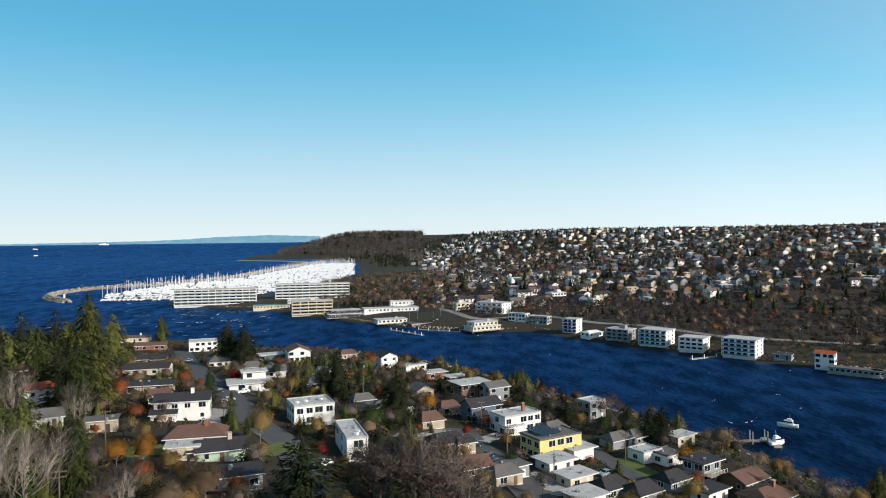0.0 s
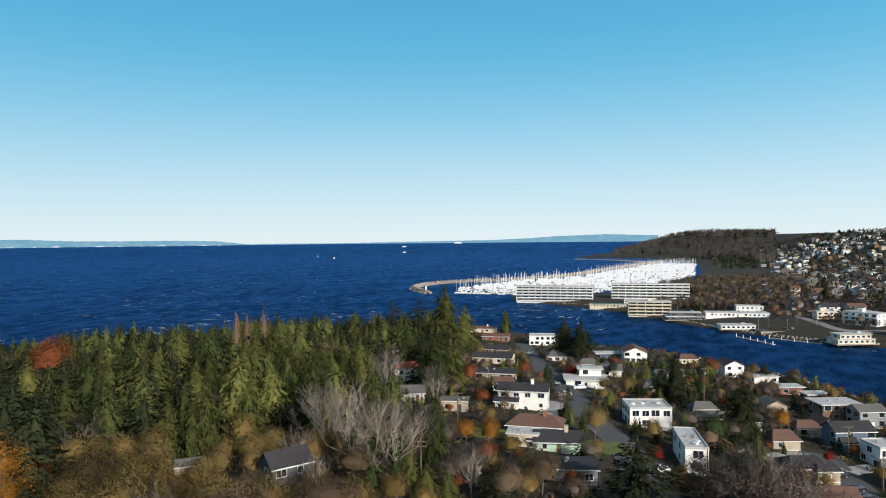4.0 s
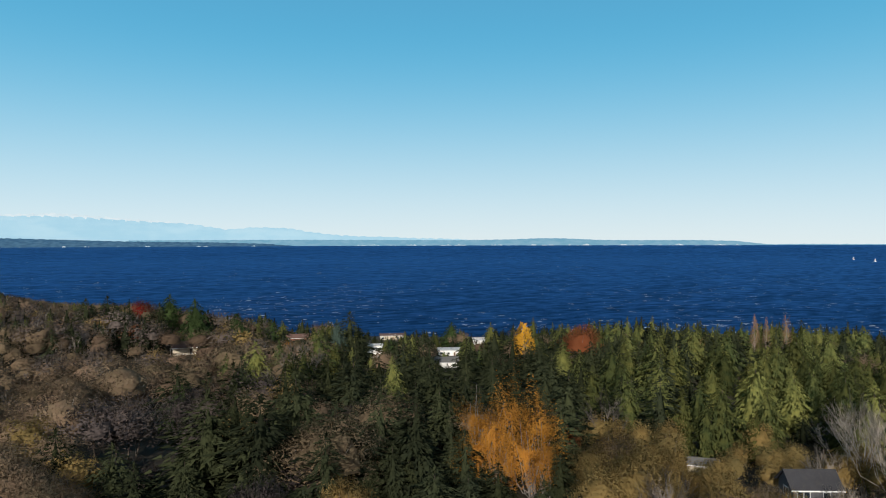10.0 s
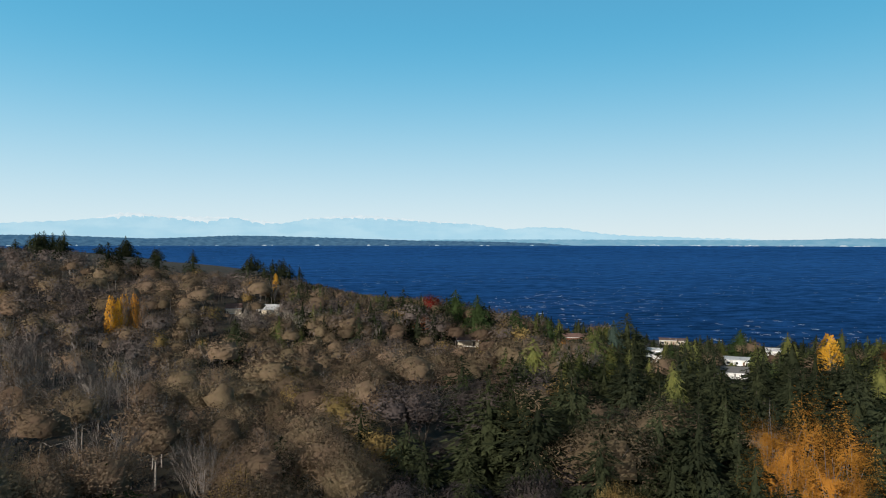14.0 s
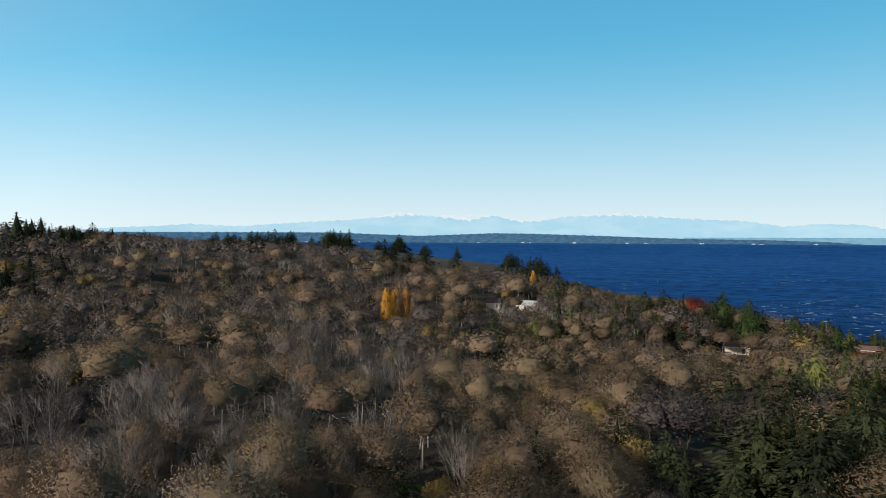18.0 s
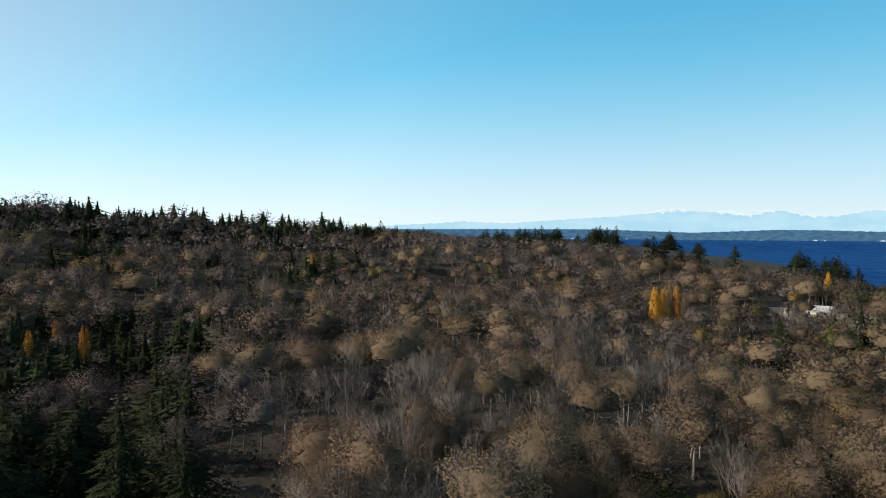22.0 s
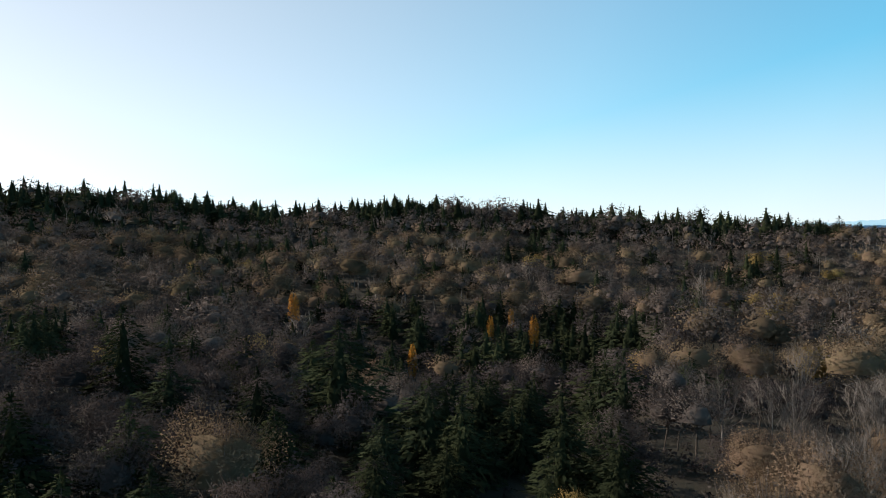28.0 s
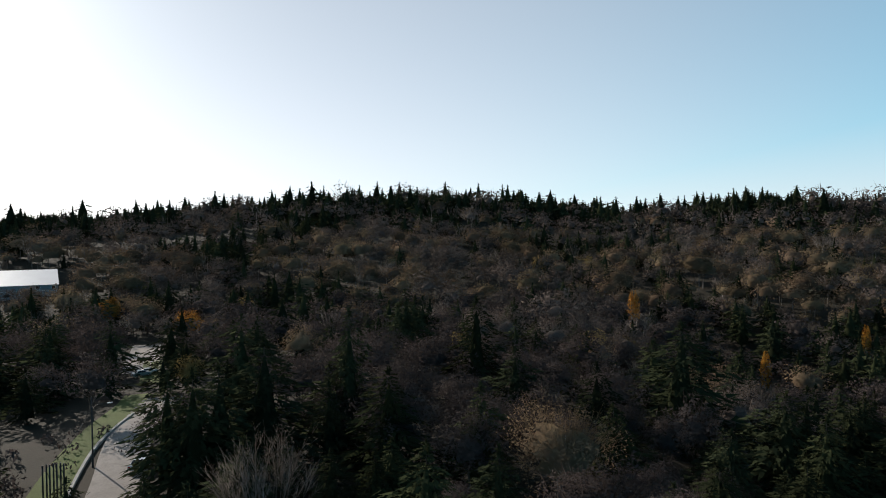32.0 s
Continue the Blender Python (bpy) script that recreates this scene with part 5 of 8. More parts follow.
# ---- the houses on the near shore ----
house(-88.9, 216.2, 15, 7.2, 5.8, 1, "gable", WHITE, BROWNROOF, "small white annexe beside a white house", rise=1.5)
house(-86.8, 175.7, 20, 7.3, 5.1, 1, "slab", BEIGE, GREYROOF, "beige garden house beside cedars")
house(-58.1, 154.0, 15, 7.2, 5.0, 1, "slab", CREAM, PALEROOF, "low cream garage with a pale roof", over=0.3)
house(-70.4, 290.0, 20, 7.7, 6.2, 1, "gable", WHITE, GREYROOF, "white gabled house between hedges", rise=1.8)
house(-83.1, 300.6, 20, 7.6, 6.0, 1, "hip", GREYWALL, GREYROOF, "grey hip-roofed house between hedges", rise=1.8)
house(-48.2, 264.5, 22, 8.5, 6.8, 1, "hip", BEIGE, GREYROOF, "beige house with a grey hip roof", rise=1.8)
house(-14.6, 228.9, 26, 7.2, 5.8, 1, "gable", GREYWALL, DARKROOF, "grey house with a dark gable roof", rise=1.6)
house(1.0, 236.3, 26, 7.2, 5.8, 1, "hip", BEIGE, BROWNROOF, "tan house with a brown hip roof", rise=1.6)
house(33.1, 214.6, 32, 7.2, 5.8, 1, "hip", WHITE, GREYROOF, "white house behind a yellow house", rise=1.5)
house(16.0, 168.8, 32, 7.2, 5.0, 1, "slab", GREYWALL, GREYROOF, "low garage beside the street")
house(70.5, 209.0, 34, 7.9, 5.0, 1, "slab", CREAM, PALEROOF, "cream boathouse with a terrace on the bank")
house(55.0, 169.4, 34, 7.2, 5.8, 1, "hip", GREYWALL, DARKROOF, "dark-roofed house beside hedges", rise=1.6)
house(30.3, 151.3, 32, 7.2, 5.8, 1, "slab", WHITE, PALEROOF, "low house with a pale roof", over=0.8)
house(-48.6, 300.7, 24, 11.7, 8.2, 1, "gable", WHITE, GREYROOF, "white house between dark evergreens", rise=1.6)
house(-73.4, 195.3, 14, 14.3, 8.9, 2, "gable", WHITE, DARKROOF, "large white two-storey house with a dark grey gable roof", rise=1.5, wing=(-4.5, -3.2, 6.5, 7.0, 1), chimney=WHITE)
house(-59.5, 166.6, 12, 12.8, 7.9, 1, "hip", WHITE, BROWNROOF, "white house with a wide brown shingle roof and brick chimney", rise=1.7, chimney=BRICK, over=0.8)
house(-50.5, 156.6, 20, 10.2, 7.1, 1, "gable", MINT, DARKROOF, "pale mint house with black gable roofs", rise=1.5, chimney=BEIGE, over=0.8, wing=(-4.2, 0.5, 5.0, 6.0, 1))
house(-41.9, 137.0, 20, 10.6, 7.4, 1, "slab", GREYWALL, DARKROOF, "low grey house with a flat black roof under trees", rise=1.0)
house(-103.7, 179.4, 30, 8.9, 6.3, 1, "gable", WHITE, GREYROOF, "small white house with a grey roof behind bare trees", rise=1.6)
house(-119.8, 205.3, 35, 8.2, 6.6, 2, "hip", WHITE, REDROOF, "white house with a bright red tile roof", rise=1.5)
house(-146.0, 248.2, 35, 9.3, 7.5, 2, "gable", WHITE, BROWNROOF, "white house half hidden by bare trees", rise=1.5)
house(-98.9, 234.8, 12, 13.5, 8.1, 1, "slab", CREAM, DARKROOF, "low cream house with a dark flat roof", over=0.9, big=True)
house(-119.4, 280.5, 12, 17.0, 10.2, 1, "gable", CREAM, DARKROOF, "cream house with a black gable roof", rise=1.6)
house(-147.5, 347.7, 12, 17.0, 8.5, 1, "gable", BROWNWALL, DARKROOF, "long house with dark blue grey roofs and reddish walls", rise=1.7, wing=(5.0, -3.0, 6.0, 6.0, 1))
house(-172.4, 409.9, 15, 16.6, 10.0, 1, "gable", BRICK, BROWNROOF, "brick house with a brown roof", rise=1.4)
house(-198.0, 447.4, 15, 17.0, 10.2, 1, "hip", CREAM, BROWNROOF, "cream house with a low brown roof and white chimney", rise=1.2, chimney=WHITE)
house(-140.5, 406.1, 20, 15.7, 11.0, 2, "flat", WHITE, PALEROOF, "white flat-roofed house at the water", big=True)
house(-103.6, 329.6, 22, 15.8, 12.7, 1, "hip", WHITE, GREYROOF, "white house with a grey hip roof", rise=2.0)
house(-70.6, 251.5, 20, 14.4, 10.1, 1, "slab", WHITE, PALEROOF, "white modern house with pale stepped flat roofs", big=True, over=0.8, wing=(2.0, 4.5, 8.0, 5.0, 2))
house(-88.6, 355.9, 25, 12.6, 7.6, 1, "slab", BLUEWALL, PALEROOF, "pale-roofed low house on the waterfront", big=True)
house(-74.3, 352.8, 110, 13.5, 10.8, 2, "gable", WHITE, BROWNROOF, "white house with a tan gable roof facing the water", rise=2.2, big=True)
house(-72.8, 293.5, 110, 8.2, 7.4, 1, "gable", WHITE, GREYROOF, "small white gabled house", rise=1.8)
house(-39.2, 202.8, 24, 11.6, 10.5, 2, "flat", WHITE, PALEROOF, "white two-storey building with a pale flat roof and skylights", skylights=3, big=True)
house(-23.4, 172.8, 108, 17.0, 5.1, 2, "flat", WHITE, PALEROOF, "long narrow white building with a pale flat roof", skylights=2, big=True)
house(-27.9, 234.8, 25, 7.2, 5.8, 1, "hip", GREYWALL, GREYROOF, "grey house with a grey hip roof", rise=1.6)
house(-24.3, 220.6, 25, 7.3, 5.1, 1, "gable", GREYWALL, GREYROOF, "low grey house with grey shingles", rise=1.4)
house(-9.2, 266.4, 115, 8.8, 7.1, 1, "gable", BEIGE, GREYROOF, "beige gabled house with a grey roof", rise=1.8)
house(-28.5, 336.1, 118, 10.5, 8.4, 2, "gable", WHITE, DARKROOF, "white house with a dark steep gable roof", rise=2.0)
house(-14.5, 327.6, 28, 10.4, 6.2, 1, "slab", WHITE, PALEROOF, "low white house at the water")
house(-50.6, 362.8, 25, 8.6, 6.9, 1, "hip", CREAM, BROWNROOF, "cream house with a tan hip roof", rise=1.8)
house(-4.8, 308.3, 28, 9.2, 6.4, 1, "slab", BRICK, PALEROOF, "brick house with a pinkish flat roof on the water", over=0.8)
house(4.6, 298.9, 28, 8.1, 5.7, 1, "slab", BRICK, PALEROOF, "low house with a pale flat roof and brick walls", over=0.8, big=True)
house(10.0, 271.4, 28, 12.6, 8.8, 2, "slab", BROWNWALL, PALEROOF, "modern house with brown walls and a white flat roof", over=1.0, big=True)
house(19.0, 265.9, 30, 9.0, 7.2, 2, "gable", GREYWALL, GREYROOF, "pale grey gabled house beside the water", rise=1.6, big=True)
house(5.8, 245.4, 118, 7.2, 5.8, 1, "gable", BEIGE, BROWNROOF, "house with a tan gable roof", rise=2.2)
house(11.9, 229.2, 30, 11.4, 6.8, 2, "gable", BLUEWALL, DARKROOF, "blue grey craftsman house with white trim", rise=2.0, big=True, wing=(-2.5, -3.0, 4.0, 4.0, 1))
house(22.0, 217.1, 30, 13.6, 8.2, 2, "flat", WHITE, PALEROOF, "white modern house with a brick side and flat roof", big=True, chimney=BRICK, wing=(-4.0, -3.5, 7.0, 4.0, 1))
house(29.3, 192.4, 30, 14.5, 8.7, 2, "flat", YELLOWWALL, GREYROOF, "yellow stucco house with solar panels on its flat roof", panels=24, big=True)
house(0.3, 187.2, 26, 9.5, 7.6, 1, "hip", BEIGE, DARKROOF, "beige house with dark brown hip roofs", rise=1.8, wing=(3.5, -3.0, 5.0, 5.0, 1), garage=True)
house(-4.8, 212.2, 26, 7.2, 6.5, 1, "hip", BEIGE, BROWNROOF, "tan house with a worn brown hip roof", rise=2.0)
house(6.6, 166.5, 26, 7.2, 5.8, 1, "gable", BROWNWALL, BROWNROOF, "brown house behind bare branches", rise=1.8)
house(28.0, 178.2, 32, 8.0, 5.6, 1, "slab", WHITE, PALEROOF, "low house with a white flat roof and carport", over=1.0)
house(31.0, 166.3, 32, 7.2, 5.0, 1, "slab", CREAM, PALEROOF, "low cream house with a stained white flat roof", over=1.0)
house(36.5, 191.4, 32, 7.2, 5.0, 1, "slab", WHITE, PALEROOF, "carport with a white flat roof", over=0.9)
house(55.3, 192.4, 32, 7.3, 5.8, 1, "flat", WHITE, PALEROOF, "small white house with a pale roof", garage=True)
house(50.4, 205.1, 32, 7.8, 5.5, 1, "hip", GREYWALL, GREYROOF, "long house with a pale grey roof", rise=1.5)
house(57.4, 209.4, 32, 7.2, 5.8, 1, "hip", GREYWALL, GREYROOF, "house with a weathered grey roof", rise=1.5)
house(60.9, 190.6, 32, 7.2, 5.8, 1, "flat", WHITE, GREYROOF, "small white garden house")
house(64.9, 175.6, 34, 7.2, 5.8, 2, "slab", GREYWALL, DARKROOF, "grey modern house with a dark roof and balcony", big=True, deck=True, over=0.8)
house(73.7, 172.1, 34, 8.8, 7.0, 1, "gable", BROWNWALL, BROWNROOF, "dark wooden house with a brown roof above the water", rise=1.6, over=0.8)
house(73.5, 159.1, 34, 10.1, 8.1, 1, "hip", BROWNWALL, BROWNROOF, "brown-roofed house with a brick chimney", rise=1.6, chimney=BRICK)
house(61.4, 161.7, 34, 7.2, 5.0, 1, "slab", WHITE, DARKROOF, "low house with a dark flat roof and white fascia", over=0.7)
house(37.7, 160.2, 32, 7.2, 5.8, 1, "hip", GREYWALL, DARKROOF, "house with a dark hip roof", rise=1.8)
house(44.7, 158.4, 32, 7.2, 5.8, 1, "hip", GREYWALL, DARKROOF, "house with dark grey hip roofs", rise=1.8)
house(51.0, 241.8, 34, 7.7, 6.2, 2, "flat", GREYWALL, PALEROOF, "grey and white modern house near the water", big=True, wing=(4.0, 2.0, 5.0, 5.0, 1))
house(13.5, 163.0, 28, 7.2, 5.8, 1, "hip", BEIGE, GREYROOF, "low house behind bare trees", rise=1.5)
house(-79.8, 94.9, 66, 7.2, 5.0, 2, "gable", DARKGREYWALL, DARKROOF, "grey sided house with dark gable roof and white trim", rise=2.0, trim=TRIM)
house(-104.8, 96.6, 50, 5.4, 4.0, 1, "gable", BEIGE, GREYROOF, "grey-roofed shed among brown shrubs", rise=0.8, over=0.3, veiled=True, z=ground(-104.8, 96.6) - 1.2)
house(-430.7, 63.2, 80, 13.0, 10.4, 1, "gable", WHITE, GREYROOF, "white gabled house on the bluff", rise=1.8)
house(-433.6, 80.4, 85, 17.0, 10.2, 1, "gable", BRICK, BROWNROOF, "red-brown roofed house on the bluff", rise=1.8)
house(-317.8, 95.1, 75, 7.2, 5.8, 2, "flat", WHITE, PALEROOF, "white house among dark firs")
house(-269.9, 110.7, 70, 11.3, 9.0, 1, "gable", WHITE, GREYROOF, "white house with a grey roof on the bluff", rise=1.5)
house(-337.4, 142.4, 70, 13.6, 9.5, 1, "slab", WHITE, PALEROOF, "pale-roofed house by the beach")
house(-439.7, 143.4, 75, 16.1, 11.3, 1, "slab", BEIGE, BROWNROOF, "beige house by the beach")
house(-392.6, 184.4, 70, 8.8, 7.1, 1, "gable", WHITE, PALEROOF, "small white house by the beach", rise=1.2)
house(-301.8, 9.8, 90, 9.0, 7.2, 1, "hip", BEIGE, BROWNROOF, "beige hip-roofed house at the wood edge", rise=1.8)
house(-276.2, 39.7, 80, 7.4, 5.9, 1, "hip", BEIGE, BROWNROOF, "brown house half hidden by trees", rise=1.8)
house(-357.3, -90.7, 95, 10.6, 8.5, 1, "gable", CREAM, PALEROOF, "pale roofed house on the wooded hill", rise=2)
house(-355.8, -107.9, 100, 7.2, 5.8, 1, "gable", CREAM, BROWNROOF, "pale gabled house on the wooded hill", rise=2)


# ---- piers, floats and houseboats ----
TEAL = mat("teal balcony panels", (0.12, 0.32, 0.38), 0.5, vary=0.15)
GREENROOF = mat("green canopy", (0.10, 0.24, 0.16), 0.7, vary=0.2)
TARP = mat("light blue tarpaulin", (0.12, 0.42, 0.62), 0.6, vary=0.15)


def piles(parent, w, d, gap=5.0):
    nx, ny = max(2, int(w / gap)), max(2, int(d / gap))
    for i in range(nx):
        for j in (0, ny - 1):
            hang("pile", box_mesh("pile", (-0.2, 0.2, -0.2, 0.2, -5, 1.6), POLE), parent, pose(-w / 2 + 0.5 + i * (w - 1) / (nx - 1), -d / 2 + 0.5 + j * (d - 1) / (ny - 1), 0))


def pier_house(x, y, turn, w, d, wall, storeys, label):
    p = root("pier_building", x, y, 0, turn, label, "building", "pier buildings")
    HOUSES.append((x, y, max(w, d) * 0.6, 0))
    part("deck", box(-w / 2 - 1.5, w / 2 + 1.5, -d / 2 - 1.5, d / 2 + 1.5, 1.4, 1.9), DECK, p)
    piles(p, w, d)
    for s in range(storeys):
        k = 1 - 0.16 * s
        part("wall", box(-w / 2 * k, w / 2 * k, -d / 2 * k, d / 2 * k, 1.9 + 3.0 * s, 4.75 + 3.0 * s), wall, p)
        part("roof", box(-w / 2 * k - 0.6, w / 2 * k + 0.6, -d / 2 * k - 0.6, d / 2 * k + 0.6, 4.75 + 3.0 * s, 5.0 + 3.0 * s), PALEROOF if wall is not DARKTRIM or s else TRIM, p)
        n = int(w * k / 3.2)
        for i in range(n):
            window(p, (i + 0.5) / n * w * k - w * k / 2, -d / 2 * k, 2.7 + 3.0 * s, 0, 1.8, 1.3, TRIM, True)
        for side in (90, 270):
            window(p, w / 2 * k * (1 if side == 90 else -1), 0, 2.7 + 3.0 * s, side, 1.8, 1.3, TRIM, True)
    part("roof_box", box(-1.2, 1.2, -1, 1, 0, 1.2), STEEL, p).matrix_basis = pose(w * 0.2, 0, 2.0 + 3.0 * storeys)
    return p


def pier_deck(x, y, turn, w, d, label):
    p = root("pier", x, y, 0, turn, label, "pier")
    HOUSES.append((x, y, w * 0.6, 0))
    part("deck", box(-w / 2, w / 2, -d / 2, d / 2, 1.8, 2.4), ASPHALT, p)
    part("edge_beam", box(-w / 2 - 0.15, w / 2 + 0.15, -d / 2 - 0.3, -d / 2, 1.4, 2.7), DECK, p)
    piles(p, w, d)
    for i in range(5):
        q = part("lamp_post", tube(0.1, 0.07, 7, 6, 2.4), STEEL, p)
        q.matrix_basis = pose(-w * 0.42 + i * w * 0.2, -d * 0.1 + (i % 2) * 8, 0)
        hang("lamp_head", box_mesh("pier_lamp_head", (-0.5, 0.5, -0.15, 0.15, 9.3, 9.45), STEEL), q)
    return p


def tarp(x, y):
    t = root("tarpaulin", x, y, 2.4, 14, "light blue tarpaulin cover on the pier", "cover")
    bm = gable(12, 6, 1.4, 0.1, 0.1)
    part("cover", bm, TARP, t).matrix_basis = pose(0, 0, 1.6)
    for i in range(4):
        hang("leg", box_mesh("tarp_leg", (-0.06, 0.06, -0.06, 0.06, -0.6, 1.6), STEEL), t, pose(-5.5 + (i % 2) * 11, -2.7 + (i // 2) * 5.4, 0))


def float_dock(x0, y0, x1, y1, w):
    L = math.hypot(x1 - x0, y1 - y0)
    f = root("floating_dock", (x0 + x1) / 2, (y0 + y1) / 2, 0, math.degrees(math.atan2(y1 - y0, x1 - x0)), "pale floating dock with white posts", "dock", "floating docks")
    part("float", box(-L / 2, L / 2, -w / 2, w / 2, -0.3, 0.55), CONCRETE, f)
    n = max(2, int(L / 6))
    for i in range(n):
        hang("post", box_mesh("dock_post", (-0.18, 0.18, -0.18, 0.18, -2, 2.4), TRIM), f, pose(-L / 2 + i * L / (n - 1), -w / 2 - 0.2, 0))


def houseboat(x, y, turn, w, d):
    h = root("houseboat", x, y, 0, turn, "low grey houseboat with a band of windows", "houseboat", "houseboats")
    part("float", box(-w / 2 - 0.8, w / 2 + 0.8, -d / 2 - 0.8, d / 2 + 0.8, -0.4, 0.7), DECK, h)
    part("wall", box(-w / 2, w / 2, -d / 2, d / 2, 0.7, 3.2), GREYWALL, h)
    part("roof", box(-w / 2 - 0.5, w / 2 + 0.5, -d / 2 - 0.5, d / 2 + 0.5, 3.2, 3.4), GREYROOF, h)
    n = int(w / 2.4)
    for i in range(n):
        window(h, (i + 0.5) / n * w - w / 2, -d / 2, 1.5, 0, 1.5, 1.2, TRIM, True)


def jetty(x0, y0, x1, y1):
    L = math.hypot(x1 - x0, y1 - y0)
    j = root("jetty", x0, y0, 0, math.degrees(math.atan2(y1 - y0, x1 - x0)), "grey wooden jetty with pale pilings on the canal", "jetty")
    n = int(L / 0.6)
    for i in range(n):
        hang("plank", box_mesh("plank", (-0.27, 0.27, -1.0, 1.0, 0.9, 1.02), DECK), j, pose((i + 0.5) * L / n, 0, 0))
    for s in (-0.8, 0.8):
        hang("beam", box_mesh("jetty_beam", (0, L, -0.1, 0.1, 0.6, 0.9), POLE), j, pose(0, s, 0))
    for i in range(6):
        for s in (-1.1, 1.1):
            hang("piling", box_mesh("piling", (-0.17, 0.17, -0.17, 0.17, -4, 1.6 if i < 4 else 4.2), CONCRETE, 0.05), j, pose(i * L / 5, s, 0))
    end = part("float", box(L, L + 2.6, -5.5, 4.5, -0.2, 0.6), DECK, j)


# ---- the far bank of the canal: flats, piers and sheds ----
block(-235.6, 722.5, 12, 80.6, 12.9, 5, WHITE, "long five-storey concrete apartment slab with balconies", sh=3.1, bay=6.2, band=True, roof=PALEROOF, trim=WHITE, deep=3.0, tower=False)
block(-141.5, 753.8, 12, 78.1, 10.9, 5, WHITE, "second long concrete apartment slab with balconies behind trees", sh=3.1, bay=6.6, band=True, trim=WHITE, deep=3.0, tower=False)
block(-119.4, 630.9, 16, 35.8, 14.3, 4, CREAM, "cream stepped apartment block at the water edge", sh=2.9, bay=6.0, band=True, trim=CREAM)
block(42.3, 589.1, -36, 25.0, 15.0, 3, WHITE, "white three-storey apartment block beside a road", bay=4.5)
block(15.6, 616.9, 24, 13.2, 8.0, 2, CREAM, "small cream two-storey building", balcony=False)
block(90.6, 489.4, -38, 9.8, 8.8, 4, WHITE, "narrow white apartment block with blue balconies", accent=CANVAS, bay=3, sh=2.25, tower=False)
block(114.7, 451.5, -42, 15.3, 10.7, 3, GREYWALL, "grey modern apartment block at the water", trim=GREYWALL, bay=3.6, sh=2.25)
block(131.7, 430.4, -42, 17.0, 12.7, 4, WHITE, "white four-storey apartment block with teal balconies", accent=TEAL, bay=3.2, sh=2.25, tower=False)
block(147.9, 411.1, -38, 13.9, 12.5, 3, WHITE, "white apartment block above the sea wall", bay=3.4, sh=2.3, tower=False)
block(167.7, 390.8, -42, 17.7, 13.2, 4, WHITE, "white four-storey apartment block with teal balconies and flat roof", accent=TEAL, bay=3.2, sh=2.25, tower=False)
block(110.6, 687.7, 28, 17.8, 10.7, 2, WHITE, "white flat-roofed building on the hillside", balcony=False)
block(137.8, 634.8, 28, 11.2, 8.0, 2, CREAM, "cream flat building on the hillside", balcony=False)
house(-46.9, 612.6, 14, 48.2, 14.5, 1, "slab", WHITE, PALEROOF, "long low white warehouse", over=0.3)
house(-39.3, 642.9, 14, 21.2, 10.6, 2, "flat", WHITE, PALEROOF, "white upper warehouse block")
house(-167.2, 677.7, 12, 34.5, 10.3, 1, "slab", CREAM, GREENROOF, "long low building with a green canopy", over=0.8)
house(-143.2, 700.6, 12, 26.4, 10.6, 1, "flat", WHITE, PALEROOF, "low white shed beside the marina")
house(58.3, 539.2, -36, 14.8, 7.4, 2, "flat", WHITE, PALEROOF, "white modern row house", big=True)
house(73.0, 528.4, -36, 15.3, 7.6, 2, "flat", GREYWALL, PALEROOF, "grey and white modern row house", big=True)
house(99.2, 468.0, 30, 12.0, 8.4, 1, "hip", WHITE, WHITE, "white canopy pavilion beside the water", rise=1.2)
house(183.1, 375.5, -38, 8.8, 7.0, 1, "slab", GREYWALL, DARKROOF, "small dark house with a white end")
house(195.1, 355.9, -40, 9.0, 6.3, 3, "gable", WHITE, REDROOF, "tall narrow white house with a red roof", rise=1.2, big=True)
pier_house(28.1, 509.7, 30, 24, 12, CREAM, 2, "cream two-storey pier building on piles")
pier_house(-85.4, 601.4, 16, 30, 16, DARKTRIM, 2, "dark modern restaurant with white bands on the water")
pier_house(-42.6, 556.6, 20, 24, 12, WHITE, 1, "white boat sheds on a pier")
pier_deck(-9.1, 564.9, 26, 52, 34, "dark asphalt parking pier on wooden piles")
tarp(-29.7, 605.0)
float_dock(-38.8, 521.9, -15.1, 493.3, 1.8)
float_dock(-18.6, 523.5, 12.1, 508.7, 2.2)
float_dock(136.9, 387.0, 153.5, 395.1, 2.0)
houseboat(201.4, 340.9, -40, 22, 6)
houseboat(210.9, 334.9, -40, 8, 5)
ribbon("road_shore", [(-22, 687), (7, 599), (29, 548), (79, 559), (114, 512), (142, 494), (176, 438), (214, 416), (252, 397)], 7.5, ASPHALT_OLD, "pale road along the far bank", "road")
jetty(82.0, 231.0, 107.0, 231.5)
boat(109.5, 229.0, 20, 6.5, False, "small white motorboat tied to the jetty", group="canal boats")
boat(123.2, 249.8, 150, 7.2, False, "white cabin cruiser under way on the canal", group="canal boats")


